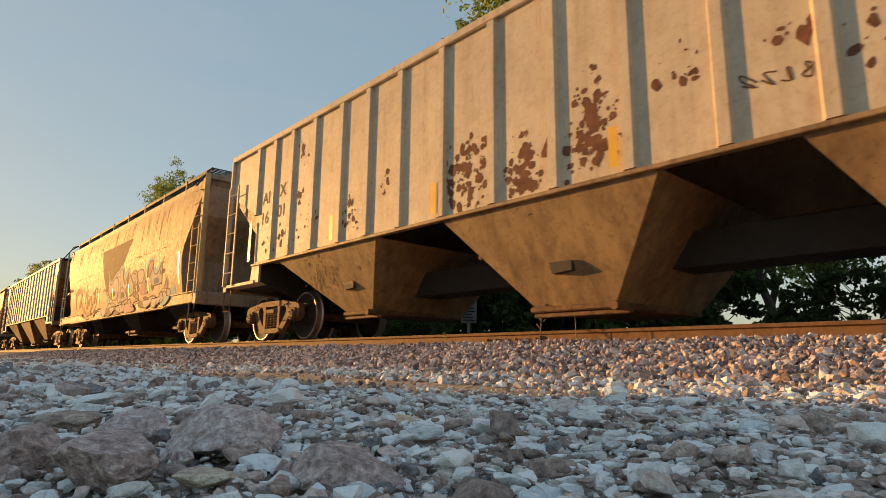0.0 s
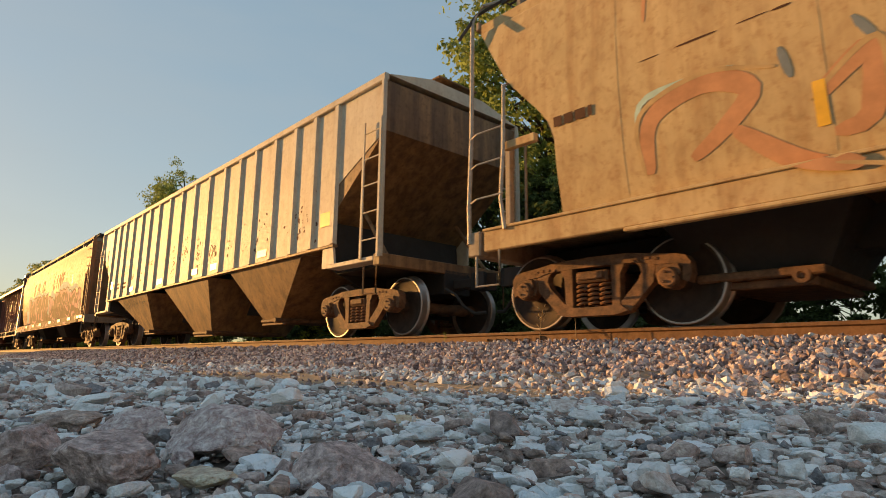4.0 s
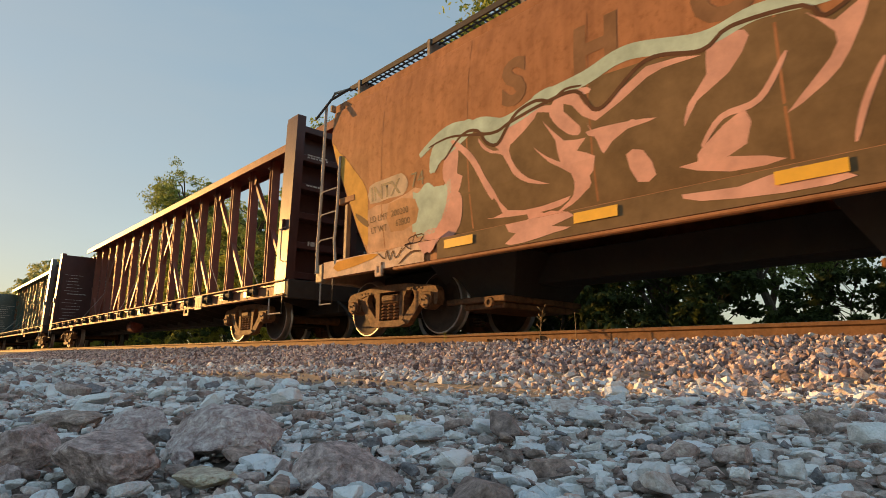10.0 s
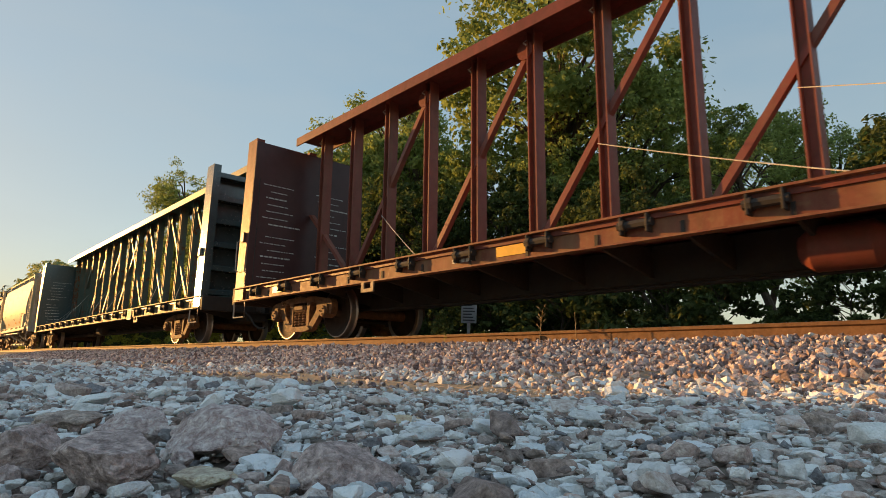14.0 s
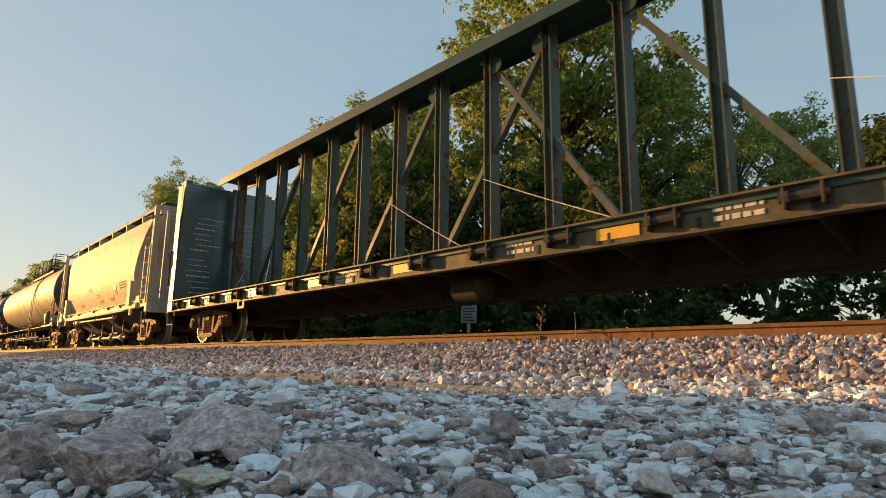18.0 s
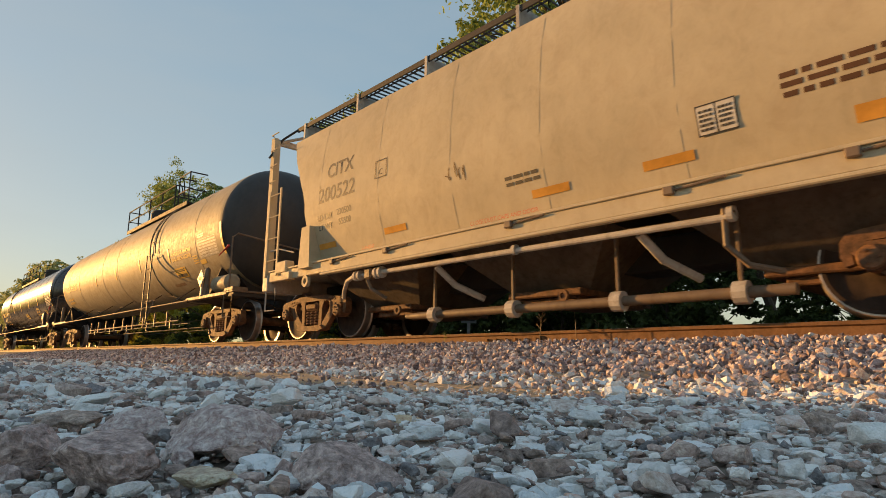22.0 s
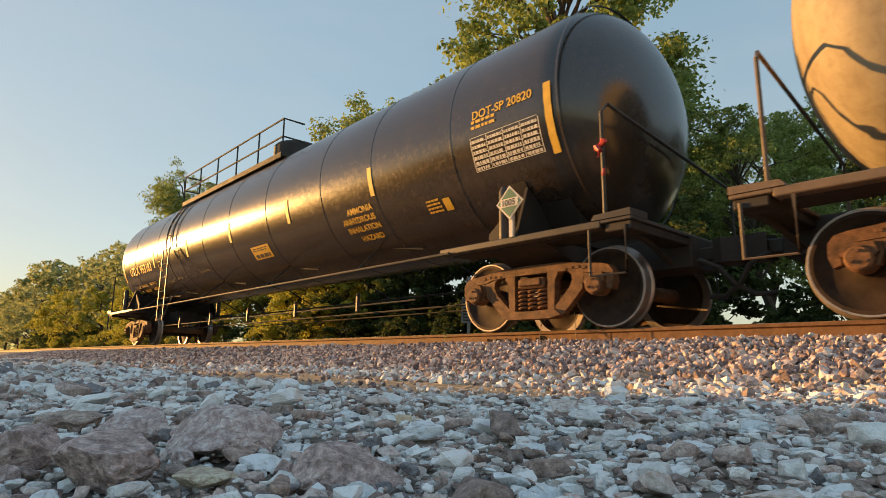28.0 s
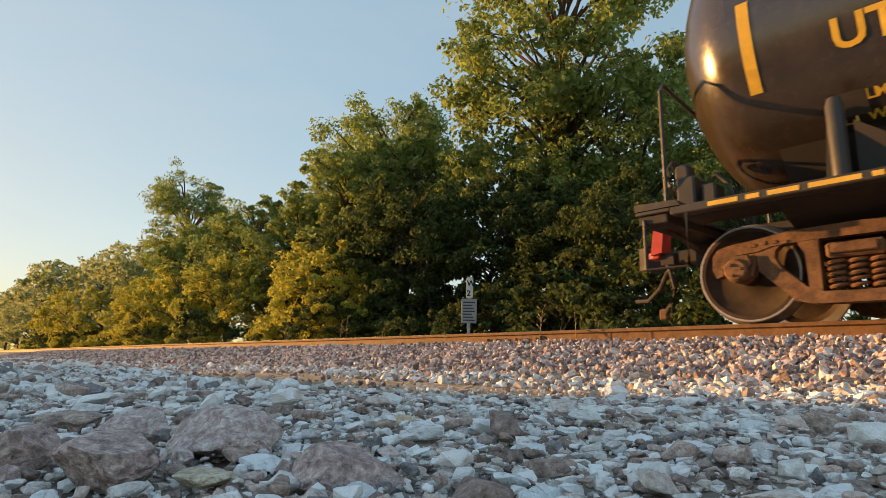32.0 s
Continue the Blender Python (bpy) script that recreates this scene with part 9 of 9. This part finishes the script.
ROCKS += [(-1.01, -5.10, 0.044, 0.033, M_PALE, pale), (-0.91, -5.04, 0.050, 0.025, M_OCHRE, ochre), (-0.47, -5.45, 0.022, 0.020, M_PALE, pale), (-0.31, -4.65, 0.054, 0.056, M_BROWN, brown), (-0.38, -4.74, 0.045, 0.040, M_PALE, pale)]
ROCKS += [(-0.60, -4.55, 0.045, 0.041, M_PALE, pale), (-0.53, -5.14, 0.044, 0.021, M_PALE, pale), (-0.61, -4.99, 0.037, 0.021, M_PALE, pale), (-0.34, -5.19, 0.022, 0.020, M_PALE, pale), (-0.36, -5.32, 0.023, 0.016, M_PALE, pale)]
ROCKS += [(-0.37, -4.87, 0.042, 0.018, M_PALE, pale), (-0.90, -4.85, 0.030, 0.024, M_PALE, pale), (-0.17, -5.09, 0.031, 0.022, M_BROWN, brown), (-0.30, -5.02, 0.025, 0.023, M_BROWN, brown), (-0.39, -5.04, 0.021, 0.021, M_BROWN, brown), (-1.20, -3.83, 0.063, 0.045, M_PALE, pale)]
SHAPES = {0: (0.06, -0.05, 0.66, 0.9), 1: (0.42, 0.22, 0.95, 0.8), 2: (0.36, 0.1, 0.9, 0.8), 3: (0.40, -0.35, 0.9, 0.9), 5: (0.12, 0.1, 0.7, 0.9), 8: (0.0, 0.0, 0.6, 1.0), 16: (0.12, 0.0, 0.85, 0.8)}
for i, (x, y, a, h, mat, label) in enumerate(ROCKS):
    boulder(x, y, a, h, i, mat, label, *SHAPES.get(i, ()))


# ---- gravel ----
def away(x, y):
    return math.hypot(x - EYE[0], y - EYE[1])


def free(x, y):
    """Not inside one of the larger rocks."""
    return all(math.hypot(x - a, y - b) > 0.72 * c for a, b, c, *_ in ROCKS)


def worn_forms(count, points, seed, flat):
    """Broken stones with chipped edges and an uneven skin, for those close by."""
    rng = np.random.default_rng(seed)
    forms = []
    for v, f in rock_forms(count, points, seed, flat, 0.06):
        bm = bmesh.new()
        vs = [bm.verts.new(p) for p in v]
        for q in f:
            bm.faces.new([vs[k] for k in q])
        bmesh.ops.subdivide_edges(bm, edges=[e for e in bm.edges if e.calc_length() > 0.35], cuts=2, use_grid_fill=True)
        bmesh.ops.triangulate(bm, faces=bm.faces)
        bm.normal_update()
        o = rng.uniform(0, 50)
        for q in bm.verts:
            p = q.co
            q.co = p * (1 + 0.10 * noise.noise((p.x * 2.4 + o, p.y * 2.4, p.z * 3)) + 0.045 * noise.noise((p.x * 7, p.y * 7 + o, p.z * 7)))
        bm.verts.index_update()
        forms.append((np.array([q.co[:] for q in bm.verts]), np.array([[q.index for q in t.verts] for t in bm.faces])))
        bm.free()
    return forms


def packed(classes, xr, yr, seed, keep):
    """Spots of stones, the largest first, that leave each other room: classes as (count, least, most)."""
    rng = np.random.default_rng(seed)
    cells, out = {}, []
    for a, b, c, *_ in ROCKS:
        cells.setdefault((int(a // 0.12), int(b // 0.12)), []).append((a, b, c * 0.9))
    for count, r0, r1 in classes:
        made = tries = 0
        while made < count and tries < 12 * count:
            tries += 1
            x, y = rng.uniform(*xr), rng.uniform(*yr)
            if not keep(x, y):
                continue
            r = r0 + (r1 - r0) * rng.uniform() ** 1.5
            i, j = int(x // 0.12), int(y // 0.12)
            if any(math.hypot(x - a, y - b) < 0.72 * (r + c) for u in (-1, 0, 1) for w in (-1, 0, 1) for a, b, c in cells.get((i + u, j + w), ())):
                continue
            cells.setdefault((i, j), []).append((x, y, r))
            out.append((x, y, rough_z(x, y) + rng.uniform(-0.006, 0.010), r))
            made += 1
    return out


def on_soil(x, y):
    """The strip of bare soil at the ballast's foot."""
    return abs(y + 4.12 + 0.08 * math.sin(1.7 * x)) < (0.42 if x > -3.8 else 0.22) and x < -1.05


slabs = worn_forms(20, 14, 3, (0.24, 0.52))
chips = rock_forms(16, 12, 4, (0.35, 0.8))
lumps = rock_forms(16, 14, 5, (0.5, 0.85))
close = packed(((26, 0.030, 0.046), (150, 0.020, 0.032), (1300, 0.012, 0.021), (3600, 0.0065, 0.013)), (-2.7, 1.5), (-5.8, -3.2), 21, lambda x, y: in_wedge(x, y) and 0.40 < away(x, y) < 2.3 and not on_soil(x, y) and not (away(x, y) > 1.6 and y > -4.0 and random.random() < 0.5))
bits = rock_forms(20, 14, 3, (0.24, 0.52), 0.06)
stones("gravel", [p for p in close if p[3] > 0.0125], slabs, M_STONE, "loose grey and brown crushed stones", 31, sink=0.08, tilt=0.16)
stones("gravel", [p for p in close if p[3] <= 0.0125], bits, M_STONE, "small grey and brown crushed stones between the larger", 38, sink=0.08, tilt=0.16)
stones("gravel", scatter(9000, (-2.6, 1.6), (-5.8, -2.6), (0.005, 0.013), 23, lambda x, y: in_wedge(x, y) and 0.30 < away(x, y) < 2.6 and (not on_soil(x, y) or random.random() < 0.25)), chips, M_STONE, "small grey chippings between larger stones", 33, sink=0.08)
stones("gravel", scatter(6000, (-1.6, 1.2), (-5.8, -4.0), (0.0025, 0.007), 29, lambda x, y: in_wedge(x, y) and 0.28 < away(x, y) < 1.5), chips, M_STONE, "fine grit between the stones", 39, sink=0.1)
stones("gravel", scatter(12000, (-9, 2.5), (-5.8, -2.9), (0.007, 0.030), 24, lambda x, y: in_wedge(x, y) and 2.1 < away(x, y) < 7 and not on_soil(x, y) and (y < -4.5 or random.random() < 0.22)), chips, M_STONE, "loose grey crushed stones beside the ballast", 34, sink=0.15)
stones("gravel", [p for p in packed(((70, 0.035, 0.062),), (-7, -1.2), (-5.8, -4.3), 44, lambda x, y: in_wedge(x, y) and 2.0 < away(x, y) and not on_soil(x, y))], slabs, M_STONE, "larger broken stones scattered over the gravel", 54, sink=0.12, tilt=0.2)
stones("gravel", scatter(4500, (-34, -5), (-5.8, -3.2), (0.018, 0.050), 25, lambda x, y: in_wedge(x, y) and away(x, y) > 6.5 and (y < -4.2 or random.random() < 0.4)), chips, M_STONE, "grey crushed stones along the track", 35, sink=0.2)
stones("ballast", scatter(13500, (-8.5, 3.5), (-2.9, -0.2), (0.011, 0.034), 22, lambda x, y: in_wedge(x, y) and (y > -2.3 or random.random() < 0.35)), lumps, M_BALLAST, "pinkish grey railway ballast", 32, sink=0.06, tilt=0.6)
stones("ballast", scatter(5500, (-8.5, 3.0), (-4.5, -2.7), (0.005, 0.020), 30, lambda x, y: in_wedge(x, y) and away(x, y) > 1.3 and (not on_soil(x, y) or random.random() < 0.25)), lumps, M_BALLAST, "small ballast spilled at the foot of the shoulder", 40, sink=0.12, tilt=0.5)
stones("ballast", scatter(11000, (-34, -8), (-2.9, -0.2), (0.018, 0.044), 26, lambda x, y: in_wedge(x, y)), lumps, M_BALLAST, "pinkish grey railway ballast farther along", 36, sink=0.12, tilt=0.5)
stones("ballast", scatter(1800, (-12, 3), (0.1, 2.6), (0.02, 0.042), 27), lumps, M_BALLAST, "railway ballast between the rails", 37, sink=0.2, tilt=0.5)
# the same gravel and ballast go on beside and behind the camera
stones("gravel", scatter(9000, (-14, 9), (-11, -2.9), (0.014, 0.040), 41, lambda x, y: not in_wedge(x, y) and away(x, y) > 0.45), chips, M_STONE, "loose crushed stones around", 51, sink=0.15)
stones("ballast", scatter(6500, (-0.5, 10), (-2.9, -0.2), (0.018, 0.040), 42, lambda x, y: not in_wedge(x, y)), lumps, M_BALLAST, "railway ballast beside the rail", 52, sink=0.12, tilt=0.5)

# ---- movement ----
SPEED_T = (0.0, 3.5, 7.0, 10.5, 14.0, 17.5, 21.0, 24.5, 28.0, 32.0)
SPEED_V = (6.163, 5.88, 5.32, 4.963, 5.025, 4.833, 4.723, 4.912, 4.703, 4.718)


def travelled(t):
    """Metres that the train has gone since the start."""
    s = 0.0
    for (t0, v0), (t1, v1) in zip(zip(SPEED_T, SPEED_V), zip(SPEED_T[1:], SPEED_V[1:])):
        if t <= t0:
            break
        u = min(t, t1) - t0
        s += v0 * u + 0.5 * (v1 - v0) / (t1 - t0) * u * u
    return s


def motions():
    for car in TRAIN:
        walk(car, [(0.5 * k, pose(car["middle"] + travelled(0.5 * k), TRACK_Y, 0)) for k in range(65)])
    for axle, x, r in AXLES:
        walk(axle, [(0.1 * k, pose(x, 0, r, 0, math.degrees(travelled(0.1 * k) / r) % 360.0, 0)) for k in range(321)])


motions()
